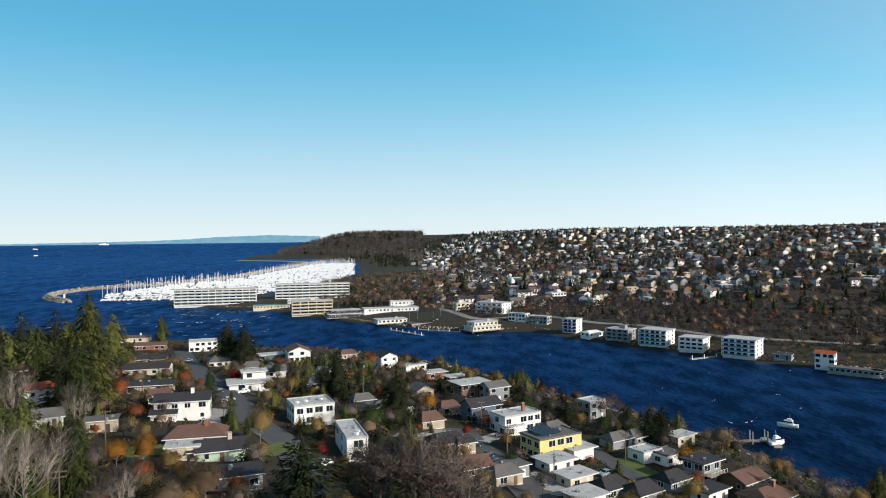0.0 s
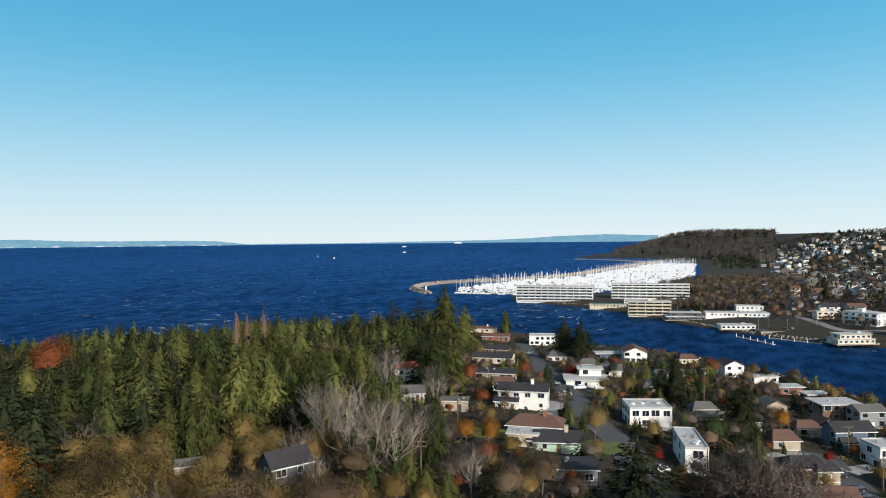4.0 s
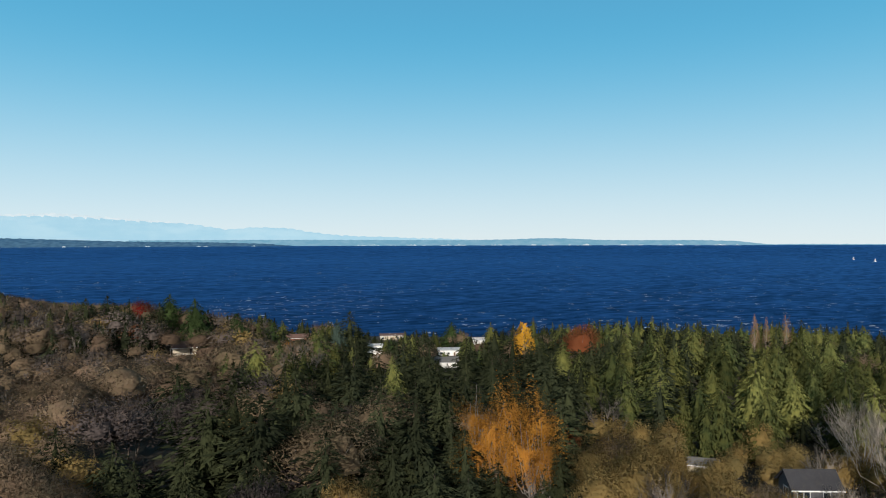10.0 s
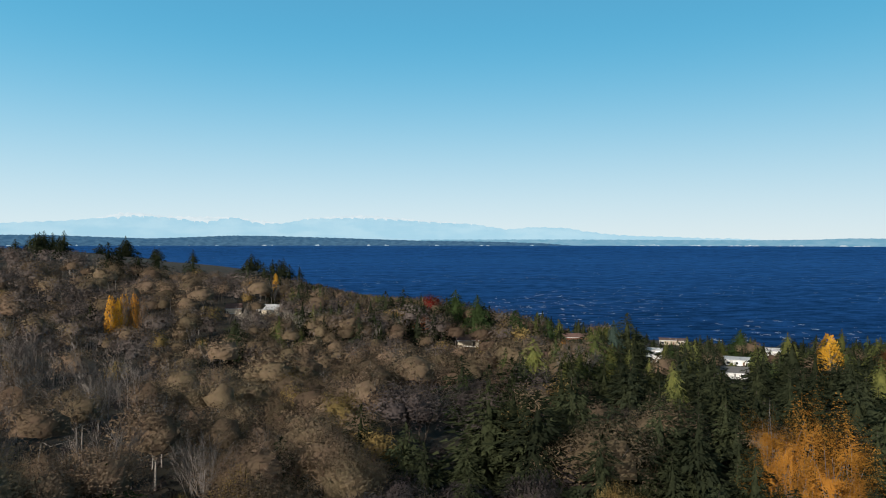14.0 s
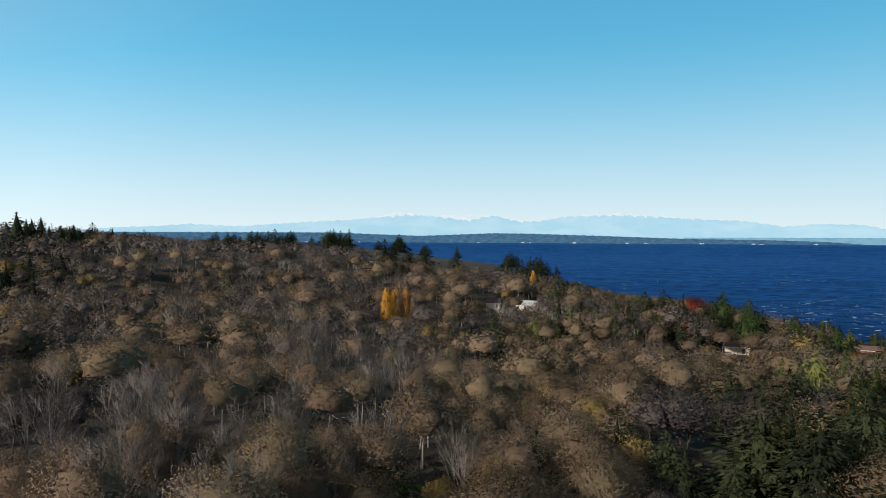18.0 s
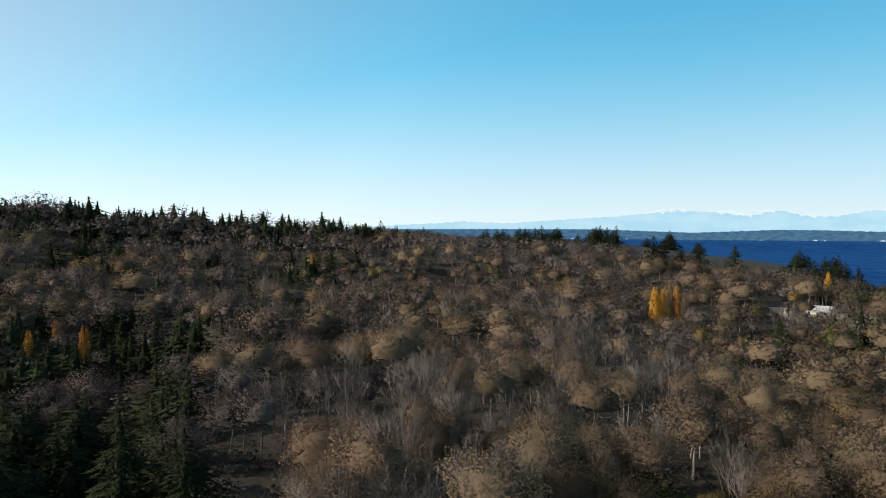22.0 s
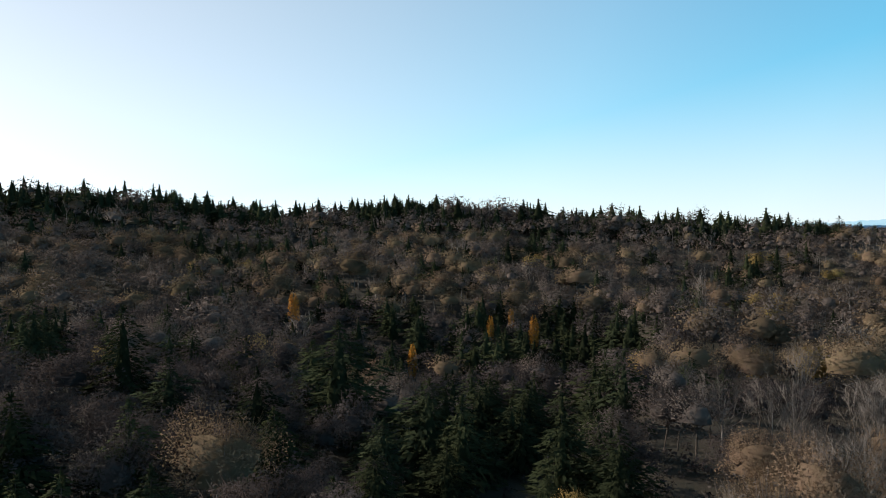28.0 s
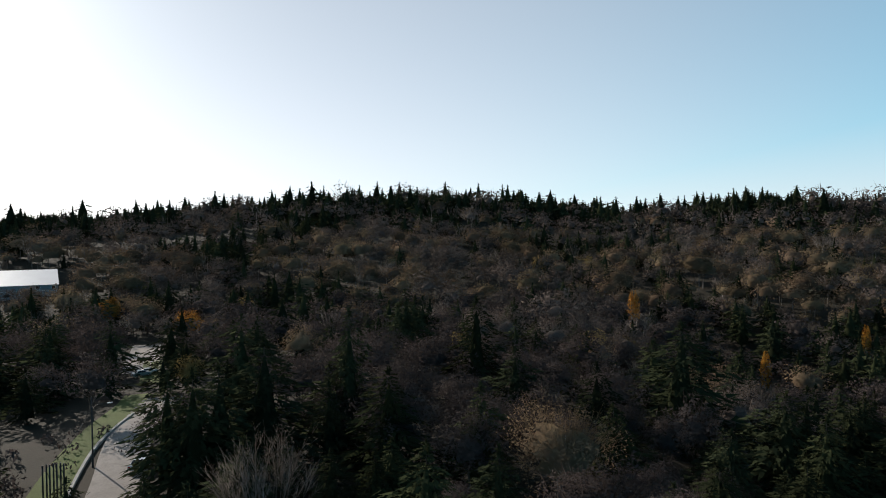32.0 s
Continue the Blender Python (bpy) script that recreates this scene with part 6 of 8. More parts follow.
# ---- the houses on the far hillside ----
FAR_SIZES = ((9, 7, 1), (11, 8, 2), (8, 9, 2), (13, 8, 1), (10, 10, 2), (14, 9, 2))
FAR_WALLS = (WHITE, WHITE, WHITE, CREAM, BEIGE, BEIGE, GREYWALL, GREYWALL, GREYWALL, BLUEWALL, BLUEWALL, BROWNWALL, BROWNWALL)
FAR_ROOFS = (DARKROOF, DARKROOF, DARKROOF, GREYROOF, BROWNROOF, PALEROOF)
FAR_LABEL = {"white painted wall": "white", "cream wall": "cream", "beige wall": "beige", "grey siding": "grey", "blue grey siding": "blue grey", "brown wooden siding": "brown", "red brick": "brick",
             "dark grey shingles": "dark gable", "grey shingles": "grey gable", "brown shingles": "brown gable", "pale flat roof membrane": "pale low"}


def far_house(x, y, turn, size, wall, cover):
    w, d, st = size
    h, rise = st * 2.8 + 0.4, 2.2 if cover is not PALEROOF else 0.6
    k = (size, wall.name, cover.name)
    if k not in CACHE:
        a, b = bpy.data.meshes.new("wall"), bpy.data.meshes.new("roof")
        for me, bm, m in ((a, body(w, d, h, 4.0, rise), wall), (b, gable(w, d, rise, 0.45, 0.2), cover)):
            bm.to_mesh(me)
            bm.free()
            me.materials.append(m)
        CACHE[k] = (a, b)
    a, b = CACHE[k]
    q = root("hillside_house", x, y, ground(x, y), turn, "%s house with a %s roof on the hillside" % (FAR_LABEL[wall.name], FAR_LABEL[cover.name]), "house", "hillside houses")
    hang("wall", a, q)
    hang("roof", b, q, pose(0, 0, h))
    for i in range(2):
        hang("window", box_mesh("far_window", (-0.9, 0.9, -0.05, 0.02, 0, 1.3), GLASS), q, pose((i - 0.5) * w * 0.5, -d / 2, h - 1.9))
    hang("window", box_mesh("far_window", (-0.9, 0.9, -0.05, 0.02, 0, 1.3), GLASS), q, pose(w / 2, 0, h - 1.9, 0, 0, 90))


hr = random.Random(11)
spots = []
yy = 600.0
while yy < 2100:
    xx = -0.05 * yy + 10
    while xx < 0.69 * yy + 20:
        x, y = xx + hr.uniform(-3, 3), yy + hr.uniform(-5, 5) + 0.12 * xx
        spots.append((x, y))
        xx += 17 + hr.uniform(0, 5) + (12 if hr.random() < 0.12 else 0)
    yy += 27 if yy < 1400 else 40
S = np.array(spots)
nd = inside_distance(S[:, 0], S[:, 1], NORTH_COAST)
B = np.array([(h[0], h[1], h[2]) for h in HOUSES])
free = (((S[:, None] - B[None, :, :2]) ** 2).sum(2) > (B[None, :, 2] + 9) ** 2).all(1)
S = S[free & (nd > np.where(S[:, 0] > 150, 150, 110)) & (np.array([hr.random() for _ in S]) < 0.72)]
S = S[np.argsort(np.hypot(S[:, 0], S[:, 1]))]
for x, y in S[:240]:
    far_house(x, y, 24 + hr.choice((0, 90)) + hr.uniform(-4, 4), hr.choice(FAR_SIZES), hr.choice(FAR_WALLS), hr.choice(FAR_ROOFS))
# those higher up the hill, too small to part
groups = {}
for x, y in S[240:]:
    groups.setdefault((hr.choice(FAR_WALLS), hr.choice(FAR_ROOFS)), []).append((x, y))
for (wall, cover), L in groups.items():
    V, F, M = [], [], []
    for x, y in L:
        w, d, st = hr.choice(FAR_SIZES)
        h, a, z = st * 2.8 + 0.4, radians(24 + hr.choice((0, 90))), ground(x, y)
        c, s = math.cos(a), math.sin(a)
        o = len(V)
        e = 0.5
        for px, py, pz in ((-w / 2, -d / 2, -4), (w / 2, -d / 2, -4), (w / 2, d / 2, -4), (-w / 2, d / 2, -4), (-w / 2, -d / 2, h), (w / 2, -d / 2, h), (w / 2, d / 2, h), (-w / 2, d / 2, h),
                           (-w / 2, 0, h + 2), (w / 2, 0, h + 2), (-w / 2 - e, -d / 2 - e, h - 0.1), (w / 2 + e, -d / 2 - e, h - 0.1), (w / 2 + e, 0, h + 2.2), (-w / 2 - e, 0, h + 2.2), (w / 2 + e, d / 2 + e, h - 0.1), (-w / 2 - e, d / 2 + e, h - 0.1)):
            V.append((x + c * px - s * py, y + s * px + c * py, z + pz))
        for f, m in (((0, 1, 5, 4), 0), ((1, 2, 6, 9, 5), 0), ((2, 3, 7, 6), 0), ((3, 0, 4, 8, 7), 0), ((10, 11, 12, 13), 1), ((13, 12, 14, 15), 1)):
            F.append([o + i for i in f])
            M.append(m)
    ob = new("hillside_houses", mesh_from("hillside_houses", V, F, [wall, cover], M))
    tagged(ob, "%s houses with %s roofs high on the hill" % (FAR_LABEL[wall.name], FAR_LABEL[cover.name]), "houses", kind="stuff")


# ---- marina, breakwater and things afloat ----
def rocks(name, points, width, high, label, step=2.2, size=1.5, seed=3):
    """A mound of tumbled boulders along a line."""
    g = np.random.default_rng(seed)
    L = smooth_line(points, step)
    ico = bmesh.new()
    bmesh.ops.create_icosphere(ico, subdivisions=1, radius=1.0)
    base = np.array([v.co[:] for v in ico.verts])
    faces = np.array([[v.index for v in f.verts] for f in ico.faces])
    ico.free()
    V, F, o = [], [], 0
    for i, p in enumerate(L[:-1]):
        t = (L[i + 1] - p).normalized()
        for c in np.linspace(-1, 1, 5):
            q = p + Vector((-t.y, t.x)) * c * width / 2
            s = size * g.uniform(0.7, 1.3)
            v = base * g.uniform(0.6, 1.2, (len(base), 1)) * [s, s, s * 0.7] + [q.x + g.normal(0, 0.4), q.y + g.normal(0, 0.4), high * (1 - abs(c)) - 0.1]
            V.append(v)
            F.append(faces + o)
            o += len(v)
    ob = new(name, tri_mesh(name, np.vstack(V), np.vstack(F), [ROCK]))
    return tagged(ob, label, "rocks", kind="stuff")


rocks("breakwater", [(-423, 782), (-460, 822), (-493, 872), (-503, 944), (-482, 1014), (-440, 1060), (-396, 1150), (-376, 1260), (-372, 1486), (-362, 1810), (-345, 2010)], 9, 3.6, "pale rock breakwater round the marina", 5.0, 2.6)
rocks("shore_rocks", [(-283, 732), (-184, 690), (-116, 628), (-48, 558), (20, 516), (70, 512), (104, 460), (131, 425), (161, 396), (187, 370), (222, 344)], 5, 1.6, "rocks along the far bank", 3.0, 1.0, 4)
rocks("near_rocks", [(140, 135), (104, 185), (90, 229), (80, 249), (34, 321), (-12, 384), (-64, 423), (-120, 437), (-173, 477)], 4, 1.4, "rocks along the near bank", 3.0, 0.9, 5)
beacon = root("beacon", -430, 790, 3, 0, "small white harbour beacon on the breakwater", "beacon")
part("base", box(-2, 2, -2, 2, -2, 1.2), CONCRETE, beacon)
part("tower", tube(1.3, 1.0, 5, 10, 1.2), TRIM, beacon)
part("lantern", tube(0.6, 0.5, 1.2, 8, 6.2), DARKTRIM, beacon)

mr = random.Random(5)
berths = []
yy = 812.0
row = 0
while yy < 1860:
    left = float(np.interp(yy, (812, 872, 944, 1014, 1060, 1150, 1260, 1486, 1810, 2010), (-395, -425, -425, -415, -405, -372, -350, -346, -338, -330)))
    right = float(np.interp(yy, (780, 850, 1080, 1320, 1900), (-300, -232, -178, -168, -240)))
    if right - left > 12:
        dock = root("marina_dock", (left + right) / 2, yy, 0, 0, "pale floating dock between moored boats", "dock", "marina docks")
        part("float", box(left - (left + right) / 2, right - (left + right) / 2, -1.1, 1.1, -0.3, 0.6), CONCRETE, dock)
        x = left + 2
        while x < right - 2:
            for s in (-1, 1):
                if mr.random() < 0.66:
                    berths.append((x, yy + s * 7.8, 90 * s + mr.uniform(-2, 2), mr.choice((9, 10, 11, 12, 13)), mr.random() < 0.62))
            x += 5.0
    yy += 37
    row += 1
berths.sort(key=lambda b: math.hypot(b[0], b[1]))
for x, y, t, s, sail in berths[:130]:
    boat(x, y, t, s, sail, "white sailing yacht with a bare mast in the marina" if sail else "white motor cruiser in the marina")
V, F, M, o = [], [], [], 0
for x, y, t, s, sail in berths[130:]:
    b = s * 0.3
    for x0, x1, y0, y1, z0, z1 in ((-s / 2, s / 2, -b / 2, b / 2, -0.3, 1.2), (-s * 0.2, s * 0.2, -b * 0.33, b * 0.33, 1.2, 2.0 if sail else 3.0), (0.3, 0.6, -0.15, 0.15, 1.2, 1 + s * 1.25 if sail else 3.4)):
        c, n_ = math.cos(radians(t)), math.sin(radians(t))
        q = [(x0, y0, z0), (x1, y0, z0), (x1, y1, z0), (x0, y1, z0), (x0, y0, z1), (x1, y0, z1), (x1, y1, z1), (x0, y1, z1)]
        V += [(x + c * a - n_ * e, y + n_ * a + c * e, f) for a, e, f in q]
        F += [[o + i for i in f] for f in ((4, 5, 6, 7), (0, 1, 5, 4), (1, 2, 6, 5), (2, 3, 7, 6), (3, 0, 4, 7))]
        o += 8
tagged(new("marina_boats", mesh_from("marina_boats", V, F, GELCOAT)), "dense rows of white yachts and masts in the marina", "boats", kind="stuff")

# whitecaps over the open water, a few in the canal
g = np.random.default_rng(21)
V, F, o = [], [], 0
count = 0
while count < 4600:
    r, t = 420 * (3900 / 420) ** g.random(), g.uniform(14, 118)
    x, y = spot(t, r)
    if count > 4560:
        x, y = g.uniform(-150, 200), g.uniform(250, 620)
    if wander(np.array(x), np.array(y), 90, 3) + 0.6 * g.normal() < 0.25 and count <= 4560:
        continue
    if height(np.array([x]), np.array([y]))[0] > -3:
        continue
    count += 1
    big = (0.28 + 0.75 * g.random() ** 3) * (1.0 if count <= 4560 else 0.35)
    n = 7
    a = np.linspace(0, 2 * math.pi, n, endpoint=False)
    q = radians(t) + g.normal(0, 0.5)
    lx, ly = big * 5.5 * np.cos(a) * g.uniform(0.4, 1.2, n), big * 1.0 * np.sin(a) * g.uniform(0.3, 1.3, n)
    rr = math.hypot(x, y)
    lift = float(RIM * ease(2600, 4880, rr) ** 1.2)
    V += [(x + math.cos(q) * u - math.sin(q) * v, y + math.sin(q) * u + math.cos(q) * v, lift + 0.35) for u, v in zip(lx, ly)]
    F.append(list(range(o, o + n)))
    o += n
tagged(new("whitecaps", mesh_from("whitecaps", V, F, FOAM)), "small white breaking wave crests on the sea", "foam", kind="stuff")

for t, r, big, nm, lab in ((25.9, 4500, 3.4, "ferry", "white ferry far out on the sea"), (30.3, 3300, 1.3, "tug", "white vessel far out on the sea"), (26.0, 4600, 3.0, "ferry", "white ship far out on the sea"), (30.3, 4000, 1.6, "ferry", "small ship far out on the sea")):
    x, y = spot(t, r)
    f = root(nm, x, y, float(RIM * ease(2600, 4880, r) ** 1.2), t + 5, lab, "ship", "far ships")
    hang("hull", hull_mesh(14 * big, 4 * big, 1.6 * big, GELCOAT, ("ship", big)), f)
    part("deck_house", box(-4.5 * big, 4 * big, -1.5 * big, 1.5 * big, 1.4 * big, 2.6 * big), GELCOAT, f)
    part("bridge", box(1 * big, 3 * big, -1.2 * big, 1.2 * big, 2.6 * big, 3.4 * big), TRIM, f)
for t, r in ((37.3, 2900), (36.0, 2650)):
    x, y = spot(t, r)
    sb = boat(x, y, 40, 8, True, "sailing boat under way far out", z=float(RIM * ease(2600, 4880, r) ** 1.2), group="sailing boats")
    bm = bmesh.new()
    bm.faces.new([bm.verts.new(c) for c in ((0.5, 0, 1.6), (-3, 0, 1.6), (0.5, 0, 10))])
    bmesh.ops.solidify(bm, geom=bm.faces[:], thickness=0.05)
    part("sail", bm, TRIM, sb)


# ---- streets, poles and cars ----
ribbon("road_1", [(-151.5, 402.2), (-122.1, 335.4), (-87.8, 260.6), (-69.8, 229.1), (-53.0, 194.4), (-36.4, 167.0), (-25.3, 135.6)], 9.0, ASPHALT, "grey asphalt street between the houses", "street")
ribbon("road_2", [(4.2, 212.4), (7.9, 194.6), (12.4, 181.0), (17.5, 166.0), (22.0, 145.5)], 10.0, ASPHALT, "grey asphalt street with parked cars", "street")
ribbon("road_3", [(39.5, 209.3), (43.2, 195.2), (46.1, 181.7), (50.0, 169.9), (52.4, 152.8)], 5.5, ASPHALT, "narrow lane above the waterfront houses", "street")
ribbon("drive_1", [(7.9, 194.6), (15.6, 207.9), (22.3, 215.0)], 4.5, CONCRETE, "pale concrete drive", "drive")
ribbon("drive_2", [(-29.0, 165.1), (-24.6, 148.3), (-19.8, 128.7)], 4.0, ASPHALT, "driveway beside bare trees", "drive")
ribbon("lawn_1", [(-74.3, 155.2), (-68.5, 156.5), (-63.5, 160.0)], 9.0, LAWN, "garden lawn", "lawn")
ribbon("lawn_2", [(-47.5, 167.8), (-41.3, 164.9), (-37.5, 172.0)], 8.0, LAWN, "garden lawn", "lawn")
ribbon("lawn_3", [(48.8, 192.4), (52.8, 179.4), (57.1, 170.4)], 6.0, LAWN, "garden lawn behind the lane", "lawn")
ribbon("road_park", [(61.8, -72.2), (67.3, -80.6), (73.6, -89.4), (78.8, -97.8), (83.1, -107.0), (88.5, -118.8)], 7.0, ASPHALT_OLD, "sunlit worn asphalt road", "road")
ribbon("kerb_park", [(67.9, -71.2), (72.9, -78.9), (78.7, -88.7), (82.6, -97.3), (85.9, -106.6)], 0.45, CONCRETE, "pale concrete kerb along the road", "kerb", 0.22)
ribbon("verge_park", [(71.0, -70.7), (76.2, -79.4), (81.1, -88.4), (86.2, -99.1), (90.7, -111.0), (95.7, -120.4)], 5.0, LAWN, "sunlit grass verge beside the road", "verge")
ribbon("car_park", [(114.6, -145.0), (133.2, -169.6), (162.1, -208.9)], 9.0, ASPHALT_OLD, "pale asphalt car park between trees", "car park")
ribbon("lawn_park", [(101.2, -131.6), (129.7, -169.9)], 5.0, LAWN, "grass beside the car park", "lawn")
pole(-123.7, 248.1, 13.0, 0)
pole(-73.1, 149.5, 10.6, 1)
pole(-109.8, 222.9, 7.0, 0)
pole(-64.9, 116.5, 7.0, 2)
pole(-29.7, 254.1, 13.0, 1)
pole(11.3, 215.4, 8.7, 1)
pole(16.9, 189.0, 7.9, 1)
pole(26.2, 167.4, 7.0, 1)
pole(48.6, 187.2, 8.7, 2)
pole(60.2, 162.0, 7.0, 2)
pole(-17.0, 150.7, 9.6, 0)
pole(41.9, 234.9, 7.0, 1)
pole(-93.8, 215.7, 7.0, 0)
car(-129.6, 352.2, 35, GELCOAT, "white car parked on the street")
car(-77.6, 238.3, 35, BLACKCAR, "dark car parked beside the hedge")
car(-69.4, 222.3, 35, GELCOAT, "white car parked on the street")
car(-69.5, 240.2, 35, GELCOAT, "white van parked before a house")
car(-27.6, 157.5, 35, GELCOAT, "white car on the driveway")
car(8.1, 191.5, 35, BLACKCAR, "dark car parked on the street")
car(11.0, 182.7, 35, BLACKCAR, "dark car parked on the street")
car(12.0, 177.3, 35, BLACKCAR, "dark blue car parked on the street")
car(16.6, 179.1, 35, SILVER, "silver car on the street")
car(40.5, 175.4, 35, SILVER, "silver car parked by a carport")
car(34.7, 176.5, 35, BLACKCAR, "dark car under a carport")
car(66.1, -83.5, 100, SILVER, "silver pickup on the park road")
car(110.3, -139.9, 60, SILVER, "parked car glinting in the sun")
car(111.2, -143.4, 60, GELCOAT, "parked white car in the car park")
street_lamp(73.8, -83.0, 10.2)
ribbon("drive_3", [(-66.9, 209.8), (-65.8, 194.8), (-58.4, 176.1)], 6.0, CONCRETE, "pale concrete yard before the houses", "drive")
ribbon("drive_4", [(20.5, 171.5), (23.5, 167.9), (26.9, 156.5)], 6.0, CONCRETE, "pale concrete yard between carports", "drive")
ribbon("drive_5", [(-72.9, 234.9), (-72.0, 248.5), (-63.5, 239.0)], 5.0, ASPHALT, "driveway down to the houses", "drive")
ribbon("drive_6", [(-14.0, 196.3), (-7.6, 196.1), (0.4, 206.9), (7.9, 194.6)], 5.0, CONCRETE, "pale drive between flat-roofed houses", "drive")
# the dark fence and the sagging wire beside the park road
fence = root("fence", 71.0, -73.0, ground(71.0, -73.0), 40, "dark fence posts with a sagging wire beside the road", "fence")
for i in range(7):
    hang("post", box_mesh("fence_post", (-0.09, 0.09, -0.09, 0.09, -1, 4.6), DARKTRIM), fence, pose(-1.2 + 0.4 * i, -0.5 * (i % 2), 0))
wire = root("overhead_wire", 0, 0, 0, 0, "thin sagging overhead wire", "wire")
cable(wire, (71.5, -73.5, 40.3), (72.3, -82.0, 46.6), 1.2, 0.05)
# the broad metal roof past the car park
house(287.0, -283.0, 45, 24, 46, 1, "gable", GREYWALL, METALROOF, "large hall with a bright glinting metal roof", z=ground(287, -283) - 0.5, over=0.4, rise=6.0)

# cars, lamps and poles on the far bank parking pier and shore road
fr = random.Random(5)
for i in range(9):
    for j in (-9, 9):
        if fr.random() < 0.62:
            q = pose(-9.1, 564.9, 0, 0, 0, 26) @ Vector((-20 + 5 * i, j, 0))
            c = car(q.x, q.y, 116, fr.choice((GELCOAT, BLACKCAR, BLACKCAR)), "car parked on the parking pier")
            c.location.z = 2.66
for x, y in ((-20, 553), (-4, 560), (12, 568), (24, 556)):
    street_lamp(x, y, 9)
for x, y in ((52, 556), (84, 551), (108, 524), (128, 500), (156, 470), (182, 436), (214, 419), (240, 405)):
    pole(x, y, 9, True, "wooden utility pole beside the shore road")
# a pale sandy spit under the far headland
ribbon("beach_spit", [(-640, 2190), (-560, 2150), (-482, 2090), (-400, 1980), (-342, 1880)], 22, SAND, "pale sandy beach under the headland", "beach", lift=1.2)


# ---- trees of the gardens and lone trees ----
FIRS.thing(-26.0, 126.0, 0.81, squeeze=1.5, label="tall dark fir between the houses")
CEDARS.thing(-14.4, 210.2, 0.95, leaf=FIR, squeeze=1.5, label="big dark green cedar between the houses")
CEDARS.thing(-38.2, 247.2, 0.96, leaf=FIR, squeeze=1.5, label="dark evergreen beside a flat-roofed house")
CEDARS.thing(-45.2, 262.4, 0.59, leaf=FIR, squeeze=1.5, label="dark evergreen between roofs")
FIRS.thing(-13.8, 329.7, 0.44, label="small spruce near the water")
CEDARS.thing(-103.9, 333.0, 1.16, leaf=FIR, squeeze=1.5, label="dark evergreen beside the water")
CEDARS.thing(-93.2, 324.7, 1.11, leaf=FIR, squeeze=1.5, label="dark evergreen beside the water")
CEDARS.thing(-179.5, 442.5, 1.00, label="olive evergreen by the shore")
CEDARS.thing(-179.2, 351.3, 2.00, label="tall olive cedar above the water")
CEDARS.thing(-156.1, 327.9, 1.45, label="olive cedar at the wood edge")
FIRS.thing(-192.1, 344.7, 1.33, label="dark fir at the wood edge")
FIRS.thing(-192.6, 316.9, 1.29, label="dark fir at the wood edge")
CEDARS.thing(-142.8, 245.3, 1.16, label="olive cedar at the wood edge")
CEDARS.thing(-101.9, 193.6, 1.20, label="olive cedar beside a wooden pole")
CEDARS.thing(-99.1, 198.1, 0.98, label="olive cedar beside a wooden pole")
CEDARS.thing(-64.1, 121.2, 0.85, label="large olive cedar near bare trees")
MAPLES.thing(-45.4, 170.3, 0.89, label="olive yellow maple on a lawn")
MAPLES.thing(-33.5, 180.8, 0.59, leaf=OLIVE, label="yellow green willow beside a pale roof")
MAPLES.thing(-54.2, 246.2, 0.62, label="yellow olive tree between roofs")
MAPLES.thing(-29.3, 162.6, 0.43, leaf=RED, label="bright red maple beside a parked car")
MAPLES.thing(-77.4, 257.1, 0.57, leaf=RED, label="dark red plum tree beside white walls")
MAPLES.thing(-90.7, 241.8, 0.66, leaf=RUST, label="rust red tree beside the street")
CEDARS.thing(-79.7, 235.2, 0.51, leaf=GREEN, label="slim green cone tree beside the street")
MAPLES.thing(-100.2, 214.5, 0.74, leaf=RUST, label="rust brown tree behind the houses")
MAPLES.thing(-5.1, 230.5, 0.71, leaf=ORANGE, label="orange brown shrub between roofs")
MAPLES.thing(6.1, 202.1, 0.34, leaf=RED, label="dark red shrub by the drive")
MAPLES.thing(27.7, 235.2, 0.69, leaf=GREEN, label="green willow tree near the water")
FIRS.thing(39.8, 226.2, 0.51, label="dark fir tree near the water")
FIRS.thing(34.8, 228.2, 0.37, label="dark evergreen near the water")
CEDARS.thing(58.1, 221.6, 0.53, leaf=FIR, squeeze=1.5, label="dark rounded evergreen above the canal")
CEDARS.thing(61.6, 209.1, 0.60, leaf=FIR, squeeze=1.5, label="dark evergreen above the canal")
CEDARS.thing(65.2, 208.7, 0.64, leaf=FIR, squeeze=1.5, label="dark evergreen above the canal")
MAPLES.thing(49.3, 216.1, 0.61, leaf=GREEN, label="dark green shrubby tree above the canal")
MAPLES.thing(62.8, 183.0, 0.64, leaf=ORANGE, label="orange brown shrub on the bank")
MAPLES.thing(66.9, 181.8, 0.58, label="olive shrub on the bank")
BARES.thing(77.3, 173.8, 0.69, label="thin bare tree on the canal bank")
MAPLES.thing(61.3, 169.8, 0.38, leaf=RUST, label="rust shrub beside a grey house")
BARES.thing(-112.5, 181.5, 1.25, label="pale bare tree above a red roof")
BARES.thing(-96.5, 181.1, 0.99, label="pale bare tree beside cedars")
BARES.thing(-70.9, 116.2, 1.14, label="large pale bare tree with many limbs")
BARES.thing(-66.7, 116.3, 1.06, label="large pale bare tree with many limbs")
BARES.thing(-53.9, 117.8, 0.70, label="bare pale tree in a garden")
BARES.thing(-10.7, 132.8, 1.13, label="big bare brown grey tree near the street")
BARES.thing(-5.8, 131.3, 1.46, label="big bare brown grey tree near the street")
BARES.thing(-1.0, 129.8, 1.22, label="big bare brown grey tree near the street")
BARES.thing(4.3, 130.2, 0.94, label="big bare brown grey tree near the street")
DUSKS.thing(-14.4, 136.8, 0.93, label="leafless brown tree near the street")
